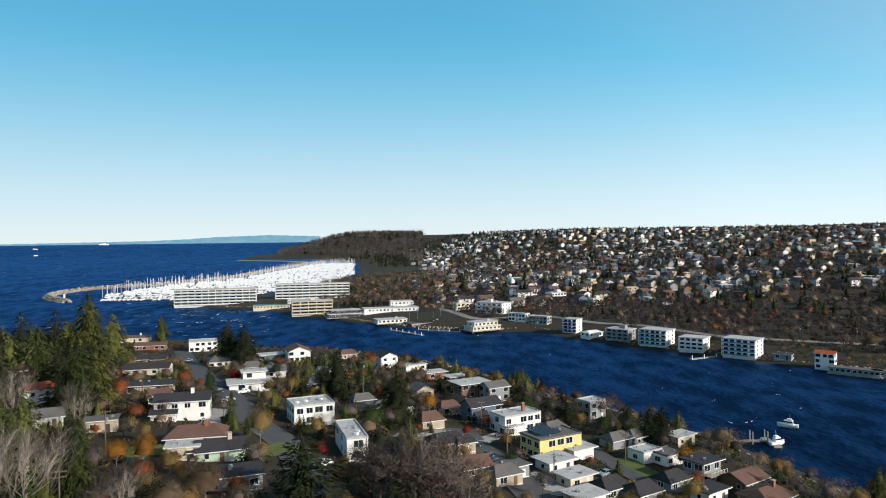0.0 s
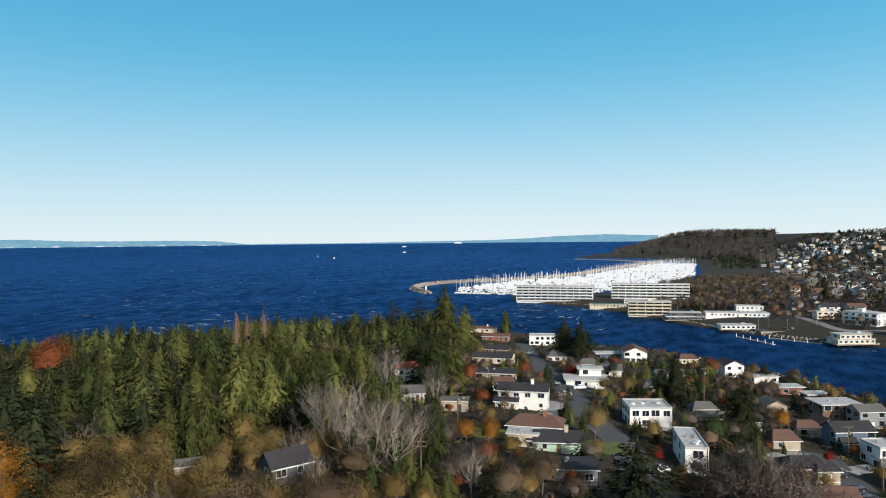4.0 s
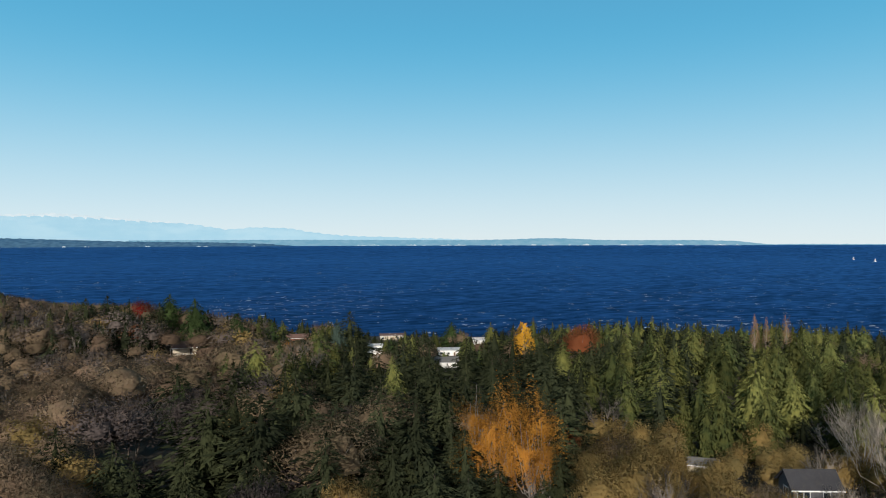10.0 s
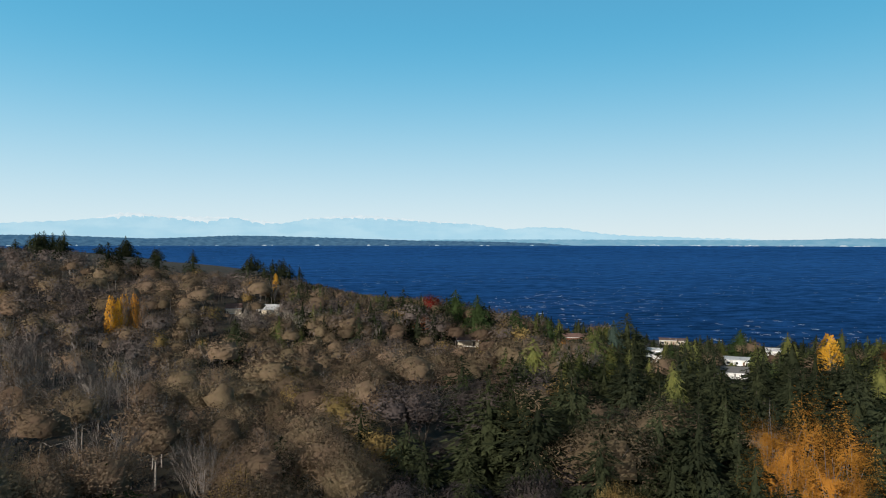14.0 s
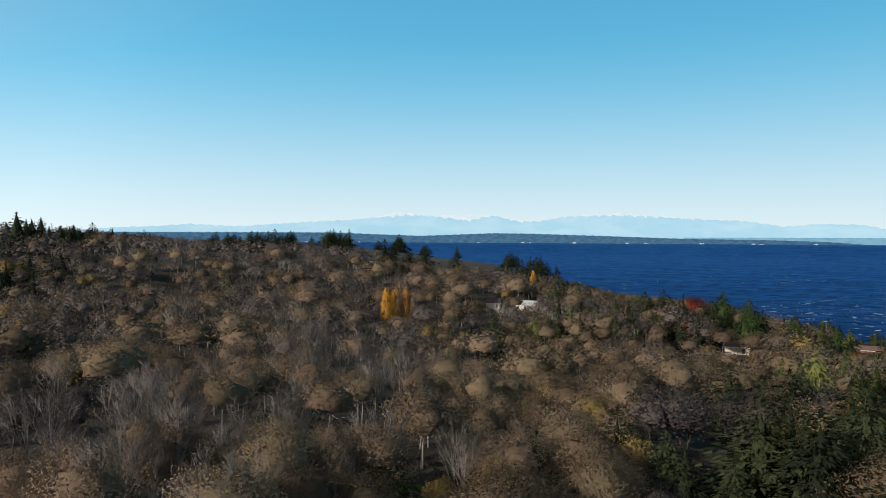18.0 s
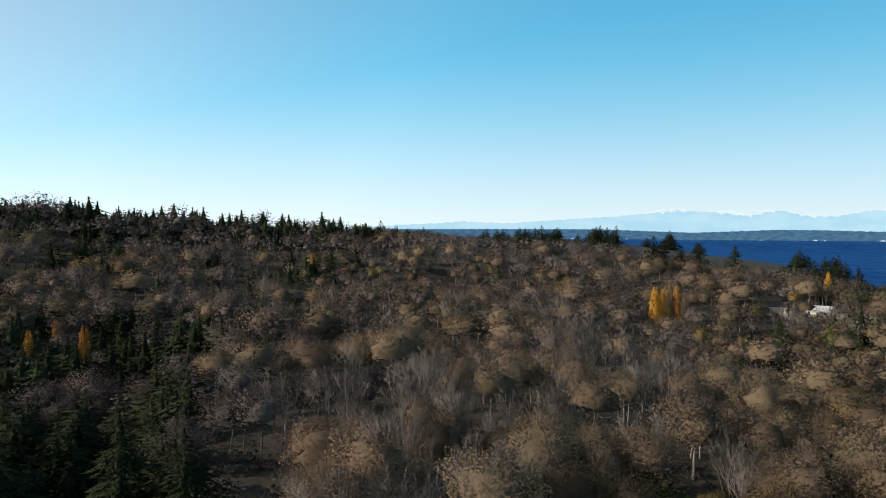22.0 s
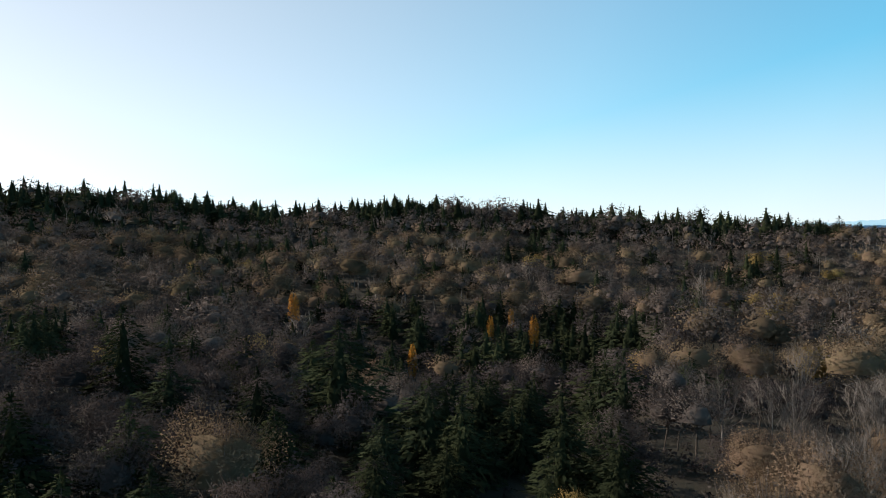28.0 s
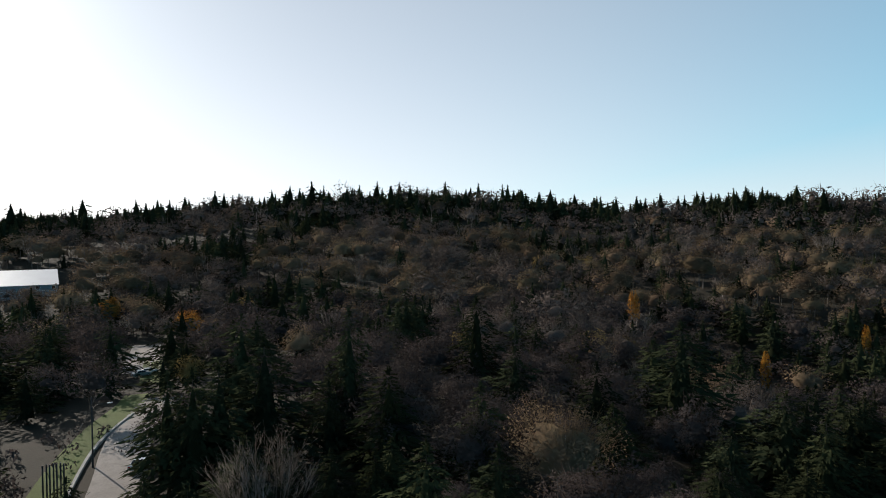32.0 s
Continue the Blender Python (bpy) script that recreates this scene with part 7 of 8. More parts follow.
DUSKS.thing(-3.3, 141.7, 0.87, label="leafless brown tree near the street")
BARES.thing(-48.7, 134.8, 0.51, label="small bare tree in a garden")
DUSKS.thing(-76.7, 189.7, 0.51, label="leafless brown tree in a garden")
MAPLES.thing(-62.5, 143.9, 0.69, leaf=ORANGE, label="brown orange tree in a garden")
MAPLES.thing(-67.9, 143.0, 0.58, leaf=ORANGE, label="orange brown shrub in a garden")
MAPLES.thing(-56.1, 141.0, 0.47, label="olive garden tree between houses")
FIRS.thing(-45.1, 121.1, 0.31, leaf=BLUEFIR, label="small blue spruce beside a house")
FIRS.thing(-35.6, 122.3, 0.30, label="small dark fir tree beside a black roof")
CEDARS.thing(-66.0, 215.2, 0.29, leaf=GREEN, label="clipped green tree in a garden")
MAPLES.thing(-68.5, 284.3, 0.63, leaf=BLUEFIR, label="grey green tree in a garden")
DUSKS.thing(-63.1, 197.7, 0.53, label="leafless garden tree between houses")
MAPLES.thing(-26.2, 186.5, 0.55, leaf=GREEN, label="dark green tree in a garden")
MAPLES.thing(-20.1, 193.2, 0.79, leaf=GREEN, label="dark green tree in a garden")
MAPLES.thing(-19.7, 249.7, 0.55, leaf=GREEN, label="dark green tree in a garden")
MAPLES.thing(-32.1, 269.1, 0.60, leaf=GREEN, label="dark green tree in a garden")
MAPLES.thing(-21.7, 141.3, 0.57, leaf=RUST, label="rust brown shrub near a parked car")
DUSKS.thing(-7.1, 148.1, 0.81, label="leafless brown tree near the street")
MAPLES.thing(16.4, 172.7, 0.44, leaf=GREEN, label="dark green shrub beside a yellow house")
MAPLES.thing(12.7, 215.9, 0.39, leaf=RUST, label="orange shrub beside a blue house")
MAPLES.thing(-38.4, 347.4, 0.51, leaf=RUST, label="rust red tree by the water")
DUSKS.thing(21.6, 154.8, 0.53, label="leafless garden tree between houses")
DUSKS.thing(-12.6, 131.9, 1.12, label="leafless brown tree above the street")
DUSKS.thing(-7.9, 130.4, 1.30, label="leafless brown tree above the street")
DUSKS.thing(-2.6, 130.8, 1.29, label="leafless brown tree above the street")
DUSKS.thing(1.1, 130.6, 1.11, label="leafless brown tree above the street")
BIRCHES.thing(-105.4, 54.5, 1.07, label="large orange autumn birch with pale limbs")
BIRCHES.thing(-110.8, 51.6, 1.01, label="large orange autumn birch with pale limbs")
BIRCHES.thing(-102.0, 58.9, 0.99, label="large orange autumn birch with pale limbs")
BIRCHES.thing(-103.8, 51.0, 0.82, label="large orange autumn birch with pale limbs")
BIRCHES.thing(-97.2, 53.4, 0.80, label="large orange autumn birch with pale limbs")
BIRCHES.thing(-102.9, 47.5, 0.67, label="orange autumn birch with pale limbs")
BIRCHES.thing(-97.5, 50.4, 0.66, label="orange autumn birch with pale limbs")
BIRCHES.thing(-94.6, 55.6, 0.72, label="orange autumn birch with pale limbs")
MAPLES.thing(-119.7, 76.5, 0.62, leaf=RUST, label="rust red tree among cedars")
POPLARS.thing(-253.0, 139.1, 1.2, squeeze=1.9, label="golden yellow poplar above the woods")
POPLARS.thing(-280.4, 150.4, 0.83, label="golden yellow poplar above the woods")
MAPLES.thing(-238.8, 157.0, 1.66, leaf=RUST, label="red brown tree at the wood top")
BARE_POPLARS.thing(-213.5, 223.5, 1.25, label="bare pale brown poplar tree")
BARE_POPLARS.thing(-211.3, 227.4, 1.21, label="bare pale brown poplar tree")
BARE_POPLARS.thing(-207.8, 234.4, 1.32, label="bare pale brown poplar tree")
BARES.thing(-83.5, 112.0, 1.40, leaf=SUN_TINTED_TWIG, label="pale bare tree beside the cedars")
BARES.thing(-71.8, 103.2, 1.53, leaf=SUN_TINTED_TWIG, label="pale bare tree with ivy on its trunk")
BARES.thing(-67.6, 103.2, 1.30, leaf=SUN_TINTED_TWIG, label="pale bare tree with ivy on its trunk")
BARES.thing(-63.1, 104.2, 1.35, leaf=SUN_TINTED_TWIG, label="pale bare tree with ivy on its trunk")
BARES.thing(-104.7, 168.6, 1.29, leaf=SUN_TINTED_TWIG, label="pale bare tree by a red roof")
BARES.thing(-70.3, 91.2, 0.72, leaf=SUN_TINTED_TWIG, label="pale bare tree beside a grey house")
BARES.thing(-82.4, 101.7, 0.78, leaf=SUN_TINTED_TWIG, label="pale bare tree behind a grey house")
BARES.thing(-51.6, 110.6, 0.74, leaf=SUN_TINTED_TWIG, label="bare tree in brown scrub")
BARES.thing(-88.4, 167.5, 0.87, leaf=SUN_TINTED_TWIG, label="small pale bare tree beside cedars")
FIRS.thing(-419.3, -203.0, 1.20, squeeze=1.3, label="dark ragged fir on the hill crest")
FIRS.thing(-426.8, -200.3, 0.91, squeeze=1.3, label="dark ragged fir on the hill crest")
FIRS.thing(-441.4, -194.3, 0.84, squeeze=1.3, label="dark ragged fir on the hill crest")
FIRS.thing(-444.8, -184.3, 1.01, squeeze=1.3, label="dark ragged fir on the hill crest")
FIRS.thing(-461.6, -167.3, 0.81, squeeze=1.3, label="dark ragged fir on the hill crest")
FIRS.thing(-439.8, -124.7, 0.98, squeeze=1.3, label="dark ragged fir on the hill crest")
FIRS.thing(-446.4, -116.4, 0.88, squeeze=1.3, label="dark ragged fir on the hill crest")
FIRS.thing(-447.3, -106.7, 1.05, squeeze=1.3, label="dark ragged fir on the hill crest")
FIRS.thing(-460.3, -103.1, 0.91, squeeze=1.3, label="dark ragged fir on the hill crest")
FIRS.thing(-437.8, -355.5, 0.89, squeeze=1.3, label="dark ragged fir on the hill crest")
FIRS.thing(-435.4, -342.5, 0.83, squeeze=1.3, label="dark ragged fir on the hill crest")
FIRS.thing(-447.2, -329.8, 0.95, squeeze=1.3, label="dark ragged fir on the hill crest")
FIRS.thing(-443.1, -317.2, 0.87, squeeze=1.3, label="dark ragged fir on the hill crest")
FIRS.thing(-444.5, -306.6, 1.03, squeeze=1.3, label="dark ragged fir on the hill crest")
FIRS.thing(-446.4, -296.6, 0.86, squeeze=1.3, label="dark ragged fir on the hill crest")
FIRS.thing(-461.2, -271.5, 0.90, squeeze=1.3, label="dark ragged fir on the hill crest")
FIRS.thing(-459.0, -254.5, 0.84, squeeze=1.3, label="dark ragged fir on the hill crest")
FIRS.thing(-378.3, -416.1, 1.12, squeeze=1.3, label="dark ragged fir on the hill crest")
FIRS.thing(-429.1, -417.8, 0.83, squeeze=1.3, label="dark ragged fir on the hill crest")
POPLARS.thing(-276.3, -132.8, 1.24, label="golden yellow poplar in brown woods")
POPLARS.thing(-283.0, -130.7, 1.23, label="golden yellow poplar in brown woods")
POPLARS.thing(-284.7, -127.1, 1.25, leaf=ORANGE, label="golden brown poplar in brown woods")
BARE_POPLARS.thing(-286.0, -124.2, 1.2, squeeze=1.5, label="bare russet poplar in brown woods")
BARE_POPLARS.thing(-281.2, -130.0, 1.28, squeeze=1.5, label="bare russet poplar in brown woods")
POPLARS.thing(-279.5, -131.5, 1.16, label="golden yellow poplar in brown woods")
POPLARS.thing(-399.0, -111.7, 0.70, label="small golden tree on the hill")
POPLARS.thing(-405.5, -98.7, 0.97, label="golden poplar on the hill")
MAPLES.thing(-375.6, -7.7, 1.21, leaf=RED, label="red tree at the wood edge")
CEDARS.thing(-273.7, -82.8, 0.95, leaf=FIR, squeeze=1.6, label="dark spreading fir in brown woods")
FIRS.thing(-335.1, -28.7, 0.99, squeeze=1.25, label="dark fir above the sea")
FIRS.thing(-341.3, -20.7, 1.02, squeeze=1.25, label="dark fir above the sea")
FIRS.thing(-327.0, -11.5, 0.87, squeeze=1.25, label="dark fir above the sea")
CEDARS.thing(-334.2, 4.8, 1.14, leaf=GREEN, squeeze=1.5, label="dark green cedar above the sea")
CEDARS.thing(-309.3, 14.3, 1.2, leaf=GREEN, squeeze=1.4, label="dark green cedar above the sea")
FIRS.thing(-95.6, -46.6, 0.50, leaf=GREEN, label="dark green fir in brown scrub")
FIRS.thing(-117.9, -14.3, 0.75, label="dark fir in brown woods")
FIRS.thing(-104.5, -24.8, 0.62, label="dark fir in brown woods")
FIRS.thing(-115.9, -6.5, 0.61, label="dark fir in brown woods")
FIRS.thing(-174.5, 5.0, 0.60, leaf=GREEN, label="green fir in brown woods")
FIRS.thing(-120.4, 11.8, 1.01, label="dark fir at the wood edge")
FIRS.thing(-117.8, 7.3, 0.96, label="dark fir at the wood edge")
FIRS.thing(-110.6, 34.0, 0.92, label="dark fir in a shaded stand")
FIRS.thing(-108.6, 26.0, 0.88, label="dark fir in a shaded stand")
FIRS.thing(-107.8, 39.2, 0.90, label="dark fir in a shaded stand")
FIRS.thing(-122.4, 22.2, 1.06, label="dark fir in a shaded stand")
FIRS.thing(-109.4, 14.4, 0.99, label="dark fir in a shaded stand")
FIRS.thing(-296.9, 77.3, 1.13, label="tall thin fir by the shore")
CEDARS.thing(-292.9, 70.6, 1.05, leaf=BLUEFIR, label="blue grey cedar by the shore")
CEDARS.thing(-376.7, 159.3, 0.86, leaf=GREEN, squeeze=1.7, label="spreading cedar by the shore")
CEDARS.thing(-257.5, 83.5, 0.71, leaf=GREEN, label="green cedar beside white houses")
MAPLES.thing(-282.5, 48.7, 0.84, leaf=ORANGE, label="orange shrub beside brown roofs")
CEDARS.thing(*spot(84.3, 300), 1.08, leaf=GREEN, squeeze=1.5, label="broad green cedar beside white houses")
CEDARS.thing(*spot(81.6, 335), 0.95, leaf=GREEN, squeeze=1.3, label="green cedar alone above the sea")
FIRS.thing(*spot(89.9, 318), 0.95, squeeze=1.3, label="dark broad fir above the sea")
FIRS.thing(*spot(86.4, 322), 0.85, squeeze=1.3, label="dark broad fir above the sea")
MAPLES.thing(*spot(91.6, 312), 1.0, leaf=RUST, label="rust red tree among dark firs above the sea")
slope_rng = random.Random(5)
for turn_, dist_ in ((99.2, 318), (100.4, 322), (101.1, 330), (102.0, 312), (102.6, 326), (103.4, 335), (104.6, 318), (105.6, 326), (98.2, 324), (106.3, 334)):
    BARES.thing(*spot(turn_, dist_), slope_rng.uniform(0.65, 0.95), leaf=SUN_TINTED_TWIG, label="pale bare tree on the sunny slope by a house")
POPLARS.thing(-2.9, -280.8, 1.02, leaf=ORANGE, label="orange leaved tree in dark woods")
POPLARS.thing(-41.6, -231.5, 0.78, leaf=ORANGE, label="orange leaved tree in dark woods")
POPLARS.thing(-92.3, -251.5, 0.97, leaf=ORANGE, label="orange leaved tree in dark woods")
POPLARS.thing(-92.1, -278.3, 0.67, leaf=ORANGE, label="orange leaved tree in dark woods")
POPLARS.thing(-78.9, -264.5, 0.77, leaf=ORANGE, label="orange leaved tree in dark woods")
MAPLES.thing(192.5, -227.0, 1.29, leaf=ORANGE, label="golden brown tree above the car park")
MAPLES.thing(149.1, -214.5, 1.05, leaf=ORANGE, label="golden brown tree in the woods")
FIRS.thing(56.4, -76.4, 0.83, label="dark fir beside the road")
FIRS.thing(51.3, -74.3, 0.90, label="dark fir beside the road")
FIRS.thing(52.0, -81.1, 0.85, label="tall dark fir in shaded woods")
FIRS.thing(49.1, -87.9, 0.97, label="tall dark fir in shaded woods")
FIRS.thing(40.5, -98.1, 1.15, squeeze=0.7, label="very tall dark fir in shaded woods")
FIRS.thing(31.2, -89.4, 0.81, label="dark fir tree in shaded woods")
FIRS.thing(28.9, -136.1, 1.08, label="tall dark fir in shaded woods")
FIRS.thing(-9.2, -126.0, 1.20, label="tall dark fir in shaded woods")
FIRS.thing(-13.4, -97.4, 0.60, label="dark fir tree in shaded woods")
FIRS.thing(-38.9, -133.3, 0.62, label="dark fir tree in shaded woods")
FIRS.thing(18.8, -121.0, 0.71, label="dark fir tree in shaded woods")
FIRS.thing(51.6, -160.6, 1.04, label="tall dark fir in shaded woods")


# ---- woods ----
def scatter(turn0, turn1, r0, r1, gap, jitter=0.45):
    """Loose rows of spots in a fan, gap metres apart."""
    out = []
    r = r0
    while r < r1:
        step = math.degrees(gap / r)
        t = turn0 + rng.random() * step
        while t < turn1:
            rr, tt = r + gap * jitter * rng.normal(), t + step * jitter * rng.normal() * 0.7
            out.append(spot(tt, rr))
            t += step
        r += gap * 0.87
    return np.array(out)


def pick(P, weights):
    """Deals the spots out among kinds in patches."""
    names = list(weights)
    n = len(P)
    score = np.stack([np.log(np.maximum(weights[k](P) if callable(weights[k]) else np.full(n, weights[k]), 1e-6)) + 0.9 * wander(P[:, 0], P[:, 1], 26, 5 + i) + 0.55 * rng.gumbel(size=n) for i, k in enumerate(names)])
    best = score.argmax(0)
    return {k: P[best == i] for i, k in enumerate(names)}


ALL = dict(scrub=SCRUBS, fir=FIRS, cedar=CEDARS, alder=ALDERS, maple=MAPLES, bare=BARES, dusk=DUSKS, rust=RUSTS)
SPAN = dict(scrub=(0.8, 1.3), fir=(0.42, 0.85), cedar=(0.62, 1.06), alder=(0.7, 1.1), maple=(0.7, 1.05), bare=(0.75, 1.2), dusk=(0.75, 1.2), rust=(0.7, 1.1))
NOUN = dict(scrub="dark brown scrub", fir="dark fir woods", cedar="olive green cedar woods", alder="brown autumn alder woods", maple="olive autumn woods", bare="bare grey trees", dusk="leafless brown woods", rust="rust red autumn trees")


# how high the woods stand against the sea, in degrees over the eye, by turn
CAP_TURN = (30, 38, 45, 51, 59, 64, 70, 75, 78, 82, 86, 92, 97, 102, 106, 111, 116, 118.5, 123, 131, 135, 140, 144)
CAP_UP = (-5.4, -5.7, -5.9, -5.6, -6.3, -6.9, -7.2, -6.9, -6.4, -5.6, -4.9, -4.6, -4.2, -3.0, -2.5, -2.0, -0.95, -0.55, -0.25, 0.0, 0.55, 0.9, 9.0)
BUILT = np.array([(h[0], h[1], h[2] + 2.5) for h in HOUSES] + [(r[0], r[1], r[2] + 1.5) for r in ROADS])


def plant(zone, P, weights, near_to, grow=1.0, keep=None, rich=230, guard=True, vary=0.0, veil=0.5):
    """Woods over the spots P: those nearer than near_to as things, the rest as stuff."""
    P = P[height(P[:, 0], P[:, 1]) > 4.0]
    if keep is not None:
        P = P[keep(P)]
    if zone in ("park", "dale", "slope"):
        P = P[wander(P[:, 0], P[:, 1], 8.0, 14) < 0.72]
    gap = ((P[:, None, :] - BUILT[None, :, :2]) ** 2).sum(2) - BUILT[None, :, 2] ** 2
    P = P[gap.min(1) > 0]
    for k, Q in pick(P, weights).items():
        if not len(Q):
            continue
        kind = ALL[k]
        lo, hi = SPAN[k]
        s = grow * (lo + (hi - lo) * rng.random(len(Q))) * (1 + vary * (rng.random(len(Q)) - 0.5))
        if kind.category == "tree":
            s = s * (1 + 0.32 * wander(Q[:, 0], Q[:, 1], 9.0, 6))
        d, turn, z = np.hypot(Q[:, 0], Q[:, 1]), np.degrees(np.arctan2(-Q[:, 0], Q[:, 1])) % 360, height(Q[:, 0], Q[:, 1])
        if guard:
            up = np.interp(turn, CAP_TURN, CAP_UP, left=-5.4, right=9) - np.where(turn < 92, 2.0, 0.4) * rng.random(len(Q)) ** 1.2 + np.where((turn < 92) & (rng.random(len(Q)) < 0.12), 0.6, 0.0)
            up = np.where((d < 285) & (turn > 83) & (turn < 113), np.minimum(up, -7.3 - 0.8 * rng.random(len(Q))), up)
            for hx, hy, hr, hz in HOUSES + SIGHTS + [(q[0], q[1], q[2] * 1.2, ground(q[0], q[1]) + 0.5) for q in ROADS]:
                hd, ht = math.hypot(hx, hy), math.degrees(math.atan2(-hx, hy)) % 360
                if hd > 520:
                    continue
                side = np.abs((turn - ht + 180) % 360 - 180) < math.degrees(hr / hd) * 0.8
                up = np.where(side & (d < hd), np.minimum(up, math.degrees(math.atan2(hz + veil - EYE, hd))), up)
            most = EYE + d * np.tan(np.radians(up)) - z
            s = np.minimum(s, most / kind.h)
            ok = s > 0.16
            Q, s, d = Q[ok], s[ok], d[ok]
        for (x, y), v in zip(Q[d < near_to], s[d < near_to]):
            kind.thing(x, y, v)
        mid = (d >= near_to) & (d < rich)
        kind.stuff("woods_" + k + "_" + zone + "_near", NOUN[k] + " on rolling ground", np.column_stack([Q[mid], s[mid]]), 0)
        for level, part_of in ((1, (d >= rich) & (d < 480)), (2, (d >= rich) & (d >= 480))):
            kind.stuff("woods_" + k + "_" + zone, NOUN[k] + " on the far slopes", np.column_stack([Q[part_of], s[part_of]]), level)


def turned(P):
    return np.degrees(np.arctan2(-P[:, 0], P[:, 1])) % 360


def far_of(P):
    return np.hypot(P[:, 0], P[:, 1])


def span_of(v, a, b, soft=4):
    return ease(a - soft, a + soft, v) * (1 - ease(b - soft, b + soft, v))


def glade(P):
    """Open ground on the sunny side of the park road."""
    ahead, aside = 0.857 * (P[:, 0] - 78) - 0.515 * (P[:, 1] + 86), 0.515 * (P[:, 0] - 78) + 0.857 * (P[:, 1] + 86)
    return (ahead < -6) | (ahead > 17) | (np.abs(aside) > 26)


def shady(P):
    """Shaded side of the park: firs take over, dark scrub paints in the shade."""
    return ease(140, 156, turned(P) + 3 * wander(P[:, 0], P[:, 1], 40, 3))


def shade_patch(P):
    """A dim patch below the shoulder: dark scrub replaces alders to imitate deep shade."""
    return span_of(turned(P), 134, 153, 4) * span_of(far_of(P), 108, 175, 12)


plant("park", scatter(76, 244, 70, 190, 9.6),
      dict(fir=lambda P: 0.04 + 1.7 * span_of(turned(P), 58, 90, 7) + 1.0 * shady(P) + 1.0 * span_of(turned(P), 151, 174, 4), alder=lambda P: (1.0 - 0.75 * shady(P)) * (1 - 0.8 * shade_patch(P)), maple=lambda P: (0.35 - 0.2 * shady(P)) * (1 - 0.8 * shade_patch(P)),
           bare=lambda P: 0.15 + 0.95 * span_of(turned(P), 108, 140, 8), scrub=lambda P: 0.02 + 1.0 * shady(P) + 0.9 * shade_patch(P) + 1.3 * span_of(turned(P), 74, 97, 5), dusk=0.2), 112, rich=190, keep=glade)
plant("dale", scatter(78, 244, 190, 300, 9.6),
      dict(fir=lambda P: 0.05 + 0.7 * shady(P) + 0.9 * span_of(turned(P), 151, 174, 4), alder=lambda P: 1.0 - 0.8 * shady(P), maple=lambda P: 0.3 - 0.2 * shady(P), bare=lambda P: 0.4 + 0.5 * span_of(turned(P), 112, 142, 6) - 0.2 * shady(P),
           scrub=lambda P: 0.02 + 1.4 * shady(P), dusk=lambda P: 0.4 + 0.2 * (turned(P) > 125)), 0, 1.05, rich=215)
plant("slope", scatter(82, 242, 300, 480, 10.6), dict(fir=lambda P: 0.06 + 0.3 * (turned(P) > 150) + 1.5 * (turned(P) > 140) * ease(0.05, 0.45, wander(P[:, 0], P[:, 1], 38, 11)), alder=0.9, maple=0.2, bare=0.4, dusk=1.0), 0, 1.1)
plant("ridge", scatter(92, 240, 480, 840, 13.4),
      dict(fir=lambda P: 0.08 + 0.3 * (turned(P) > 150) + 1.3 * (turned(P) > 140) * ease(0.05, 0.45, wander(P[:, 0], P[:, 1], 45, 12)) + 1.5 * span_of(far_of(P), 560, 650, 15) * np.where(turned(P) > 138, 1.0, 0.4 * ease(-0.2, 0.4, wander(P[:, 0], P[:, 1], 33, 8))), alder=0.25, dusk=1.3, bare=0.25), 0, 1.2)
plant("top", scatter(138, 240, 560, 650, 7.2), dict(fir=lambda P: 2.5 * ease(-0.5, 0.2, wander(P[:, 0], P[:, 1], 21, 9)), dusk=0.35), 0, 1.2, vary=1.1)
plant("bluff", scatter(27, 84, 150, 470, 10.2), dict(cedar=lambda P: 1.25 - 0.75 * ease(54, 60, turned(P)), fir=1.1, alder=0.2, maple=0.15), 0, 1.0, rich=270, veil=1.8)
plant("rim", scatter(76, 104, 300, 560, 8.5), dict(fir=1.0, cedar=0.35, alder=0.5, bare=0.3, maple=0.2), 0, 1.0, rich=300, veil=1.5)
plant("front", scatter(33, 76, 82, 150, 7.4),
      dict(maple=lambda P: 1.7 * (turned(P) < 57) + 0.1, alder=0.5, bare=0.2, fir=lambda P: 0.02 + 3.0 * (turned(P) > 57)), 122, 0.85, rich=160, veil=1.5)
plant("garden", scatter(-34, 30, 105, 340, 7.6), dict(maple=0.5, alder=0.25, dusk=0.45, cedar=0.4, fir=0.3, rust=0.22), 150, 0.5, rich=330, veil=1.9, vary=0.6)
# the far bank: a wooded bluff, scrub above the road, trees between the houses
edge = scatter(-36, 8, 360, 820, 7.5, 0.5)
edge_d = inside_distance(edge[:, 0], edge[:, 1], NORTH_COAST)
plant("verge", edge[(edge_d > 30) & (edge_d < 165)], dict(scrub=1.4, dusk=0.4, alder=0.35, fir=0.2, maple=0.1, rust=0.25), 0, 0.6, guard=False)
hill = scatter(-36, 12, 360, 1500, 13.0, 0.5)
plant("bank", hill[inside_distance(hill[:, 0], hill[:, 1], NORTH_COAST) > 160], dict(scrub=1.0, dusk=0.5, alder=0.5, fir=0.7, maple=0.2, rust=0.3), 0, 0.8, guard=False,
      keep=lambda P: (rng.random(len(P)) < np.where(inside_distance(P[:, 0], P[:, 1], NORTH_COAST) < 150, 1.0, 0.95)))
quay = scatter(0.5, 10, 640, 1150, 8.0, 0.5)
plant("quay", quay[inside_distance(quay[:, 0], quay[:, 1], NORTH_COAST) > 14], dict(dusk=0.7, alder=0.6, maple=0.4, fir=0.3, bare=0.9), 0, 0.75, guard=False)
crest = scatter(-36, 14, 1500, 2200, 21.0, 0.5)
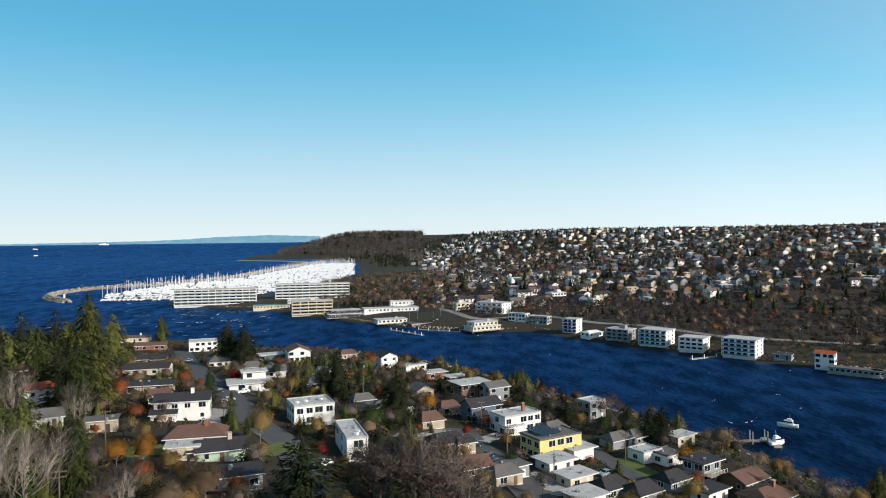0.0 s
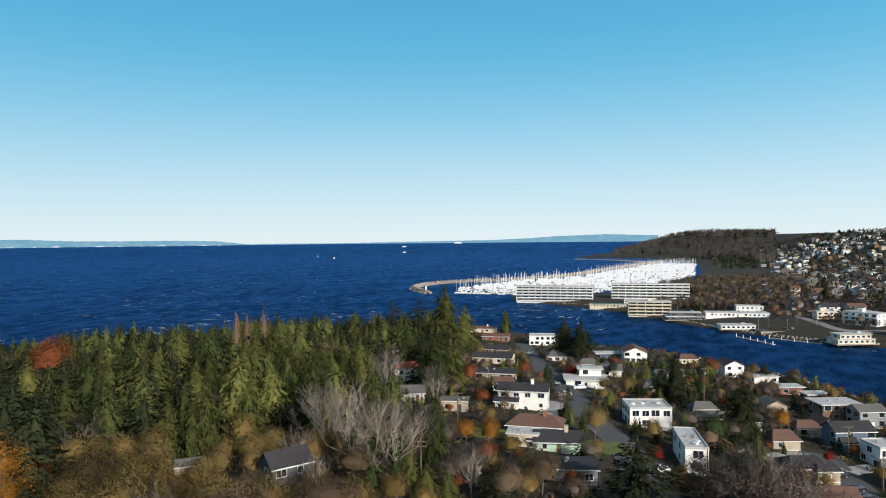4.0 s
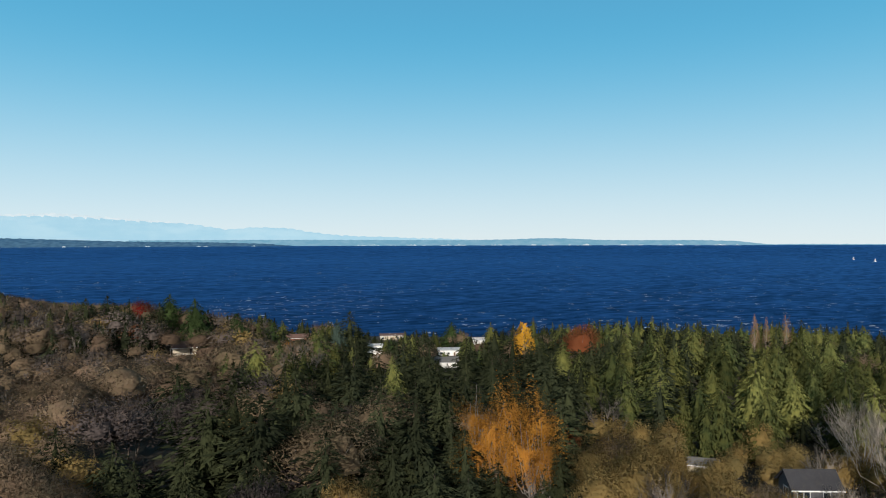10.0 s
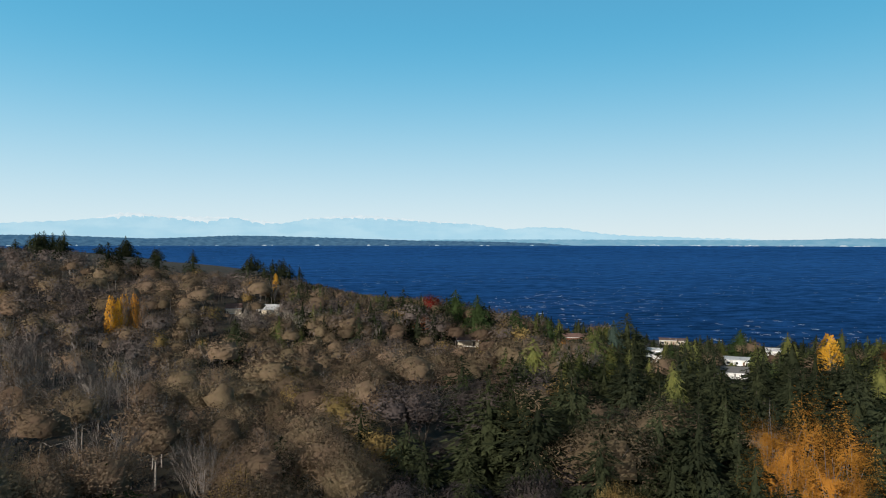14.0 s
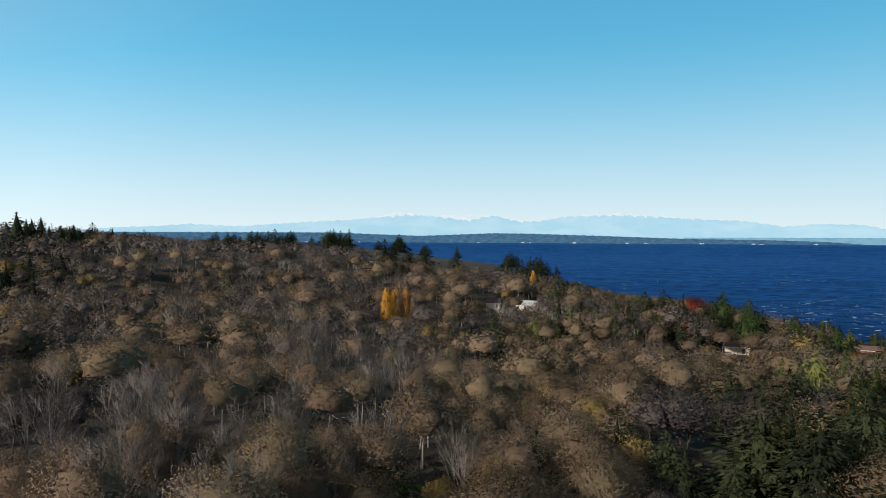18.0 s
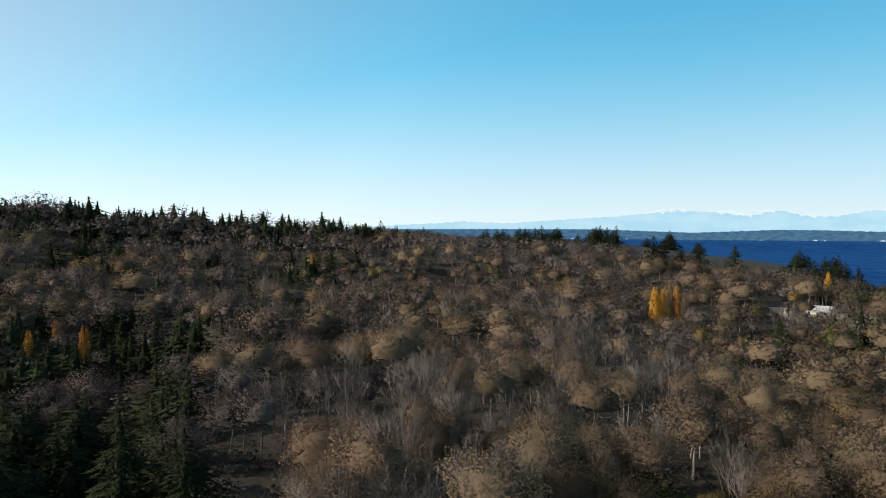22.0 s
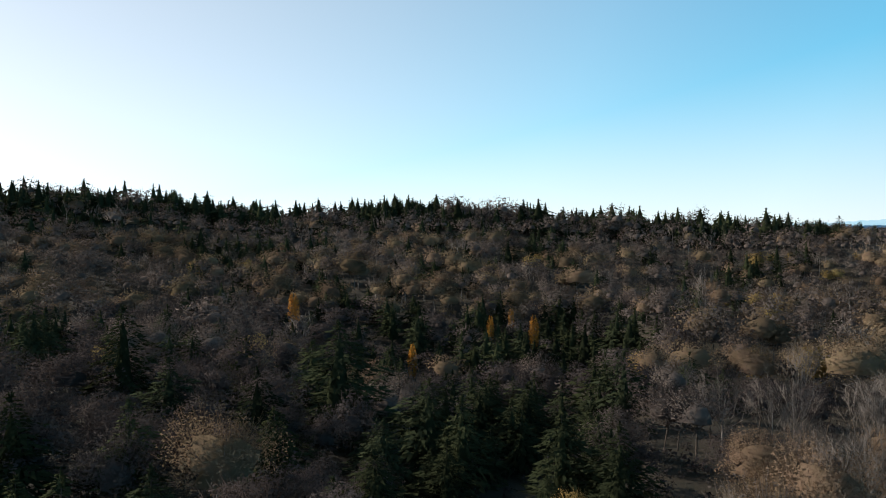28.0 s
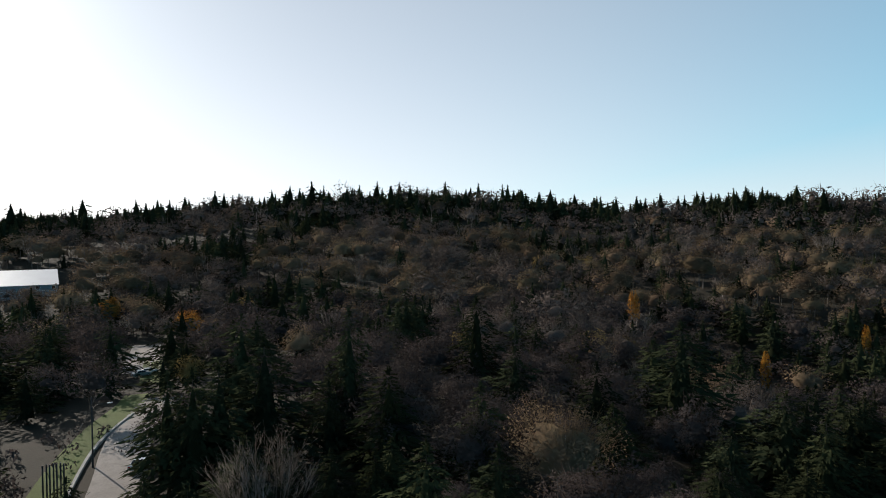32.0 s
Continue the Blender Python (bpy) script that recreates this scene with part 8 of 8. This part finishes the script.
plant("crest", crest, dict(fir=1.5, dusk=0.8, cedar=0.3), 0, 0.75, guard=False)
bluff = scatter(0.5, 22, 1000, 3000, 18.0, 0.5)
plant("cliff", bluff, dict(dusk=0.9, scrub=0.4, bare=1.6, fir=lambda P: 0.1 + 1.2 * (height(P[:, 0], P[:, 1]) > 62)), 0, 1.5, guard=False,
      keep=lambda P: (height(P[:, 0], P[:, 1]) > 8) & (P[:, 0] < -0.03 * P[:, 1]))


# ---- garden shrubs and hedges between the houses ----
def shrubs(name, label, material, P, seed):
    P = P[height(P[:, 0], P[:, 1]) > 2.0]
    gap = ((P[:, None, :] - BUILT[None, :, :2]) ** 2).sum(2) - np.maximum(BUILT[None, :, 2] - np.where(np.arange(len(BUILT)) < len(HOUSES), 2.2, 0.3)[None], 0.5) ** 2
    P = P[gap.min(1) > 0]
    g = np.random.default_rng(seed)
    bases = [bush(seed + i, n=34, leaf=0.62) for i in range(4)]
    Z = height(P[:, 0], P[:, 1])
    parts, shade = [], []
    for (x, y), z in zip(P, Z):
        v, f, nn = bases[g.integers(4)]
        s, a = g.uniform(0.5, 1.25), g.random() * 6.28
        c, n_ = math.cos(a), math.sin(a)
        w = v * [s, s, s * g.uniform(0.7, 1.3)]
        spin = np.array([[c, n_, 0], [-n_, c, 0], [0, 0, 1]])
        parts.append((w @ spin + [x, y, z], f, nn @ spin))
        shade.append(np.full(len(v), g.random()))
    V, F, N = join(parts)
    tagged(new(name, tri_mesh(name, V, F, [material], None, True, N, np.concatenate(shade))), label, "shrubs", kind="stuff")


yard = scatter(-34, 34, 100, 470, 5.2, 0.5)
lot = rng.random(len(yard))
for lo, hi, m, lab in ((0, 0.40, GREEN, "green"), (0.40, 0.54, BROWN, "brown"), (0.54, 0.70, OLIVE, "olive"), (0.70, 0.73, RUST, "rust red"), (0.73, 1.0, SCRUB, "dark bare")):
    shrubs("garden_shrubs_" + lab.replace(" ", "_"), lab + " garden shrubs and hedges between houses", m, yard[(lot >= lo) & (lot < hi)], int(lo * 100) + 3)
# undergrowth in the dark scrub colour, which stands in for shade between the trees
under = np.vstack([scatter(34, 244, 60, 130, 4.4, 0.5), scatter(100, 215, 130, 270, 6.6, 0.5)])
shrubs("undergrowth", "dark brown undergrowth beneath the trees", SCRUB, under[rng.random(len(under)) < 0.6], 77)


clump = np.random.default_rng(31)


# ---- firs that stand up against the water and the sky along the ridge ----
def ridge_firs(rows):
    """Rows of turn, top in degrees over the eye, and height; each on the ground's own sky-line."""
    for turn, up, tall in rows:
        best, at = -99, None
        for d in range(380, 700, 20):
            x, y = spot(turn, d)
            e = math.degrees(math.atan2(ground(x, y) - EYE, d))
            if e > best + 0.03:
                best, at = e, (x, y, d)
        x, y, d = at
        top = EYE + d * math.tan(radians(up))
        FIRS.thing(x, y, tall / FIRS.h, z=min(top - tall, ground(x, y)), label="dark fir on the ridge above the water", squeeze=clump.uniform(0.75, 1.6))


FAR_FIRS = []
for turn0, turn1, up, tall, n_ in ((123, 130, 0.95, 15, 24), (118.5, 122, 0.9, 16, 10), (114.5, 116.5, 0.2, 21, 6), (111.8, 113.2, -0.4, 15, 3), (101.5, 106, -1.3, 14, 9), (135, 139, 1.2, 12, 5), (142, 160, 1.7, 16, 22)):
    for _ in range(n_):
        FAR_FIRS.append((clump.uniform(turn0, turn1), up + clump.normal(0, 0.25), tall * clump.uniform(0.7, 1.2)))
ridge_firs(FAR_FIRS + [(109.9, -0.6, 12), (136.5, 1.4, 16), (133.0, 0.9, 13), (143.5, 2.0, 17)])
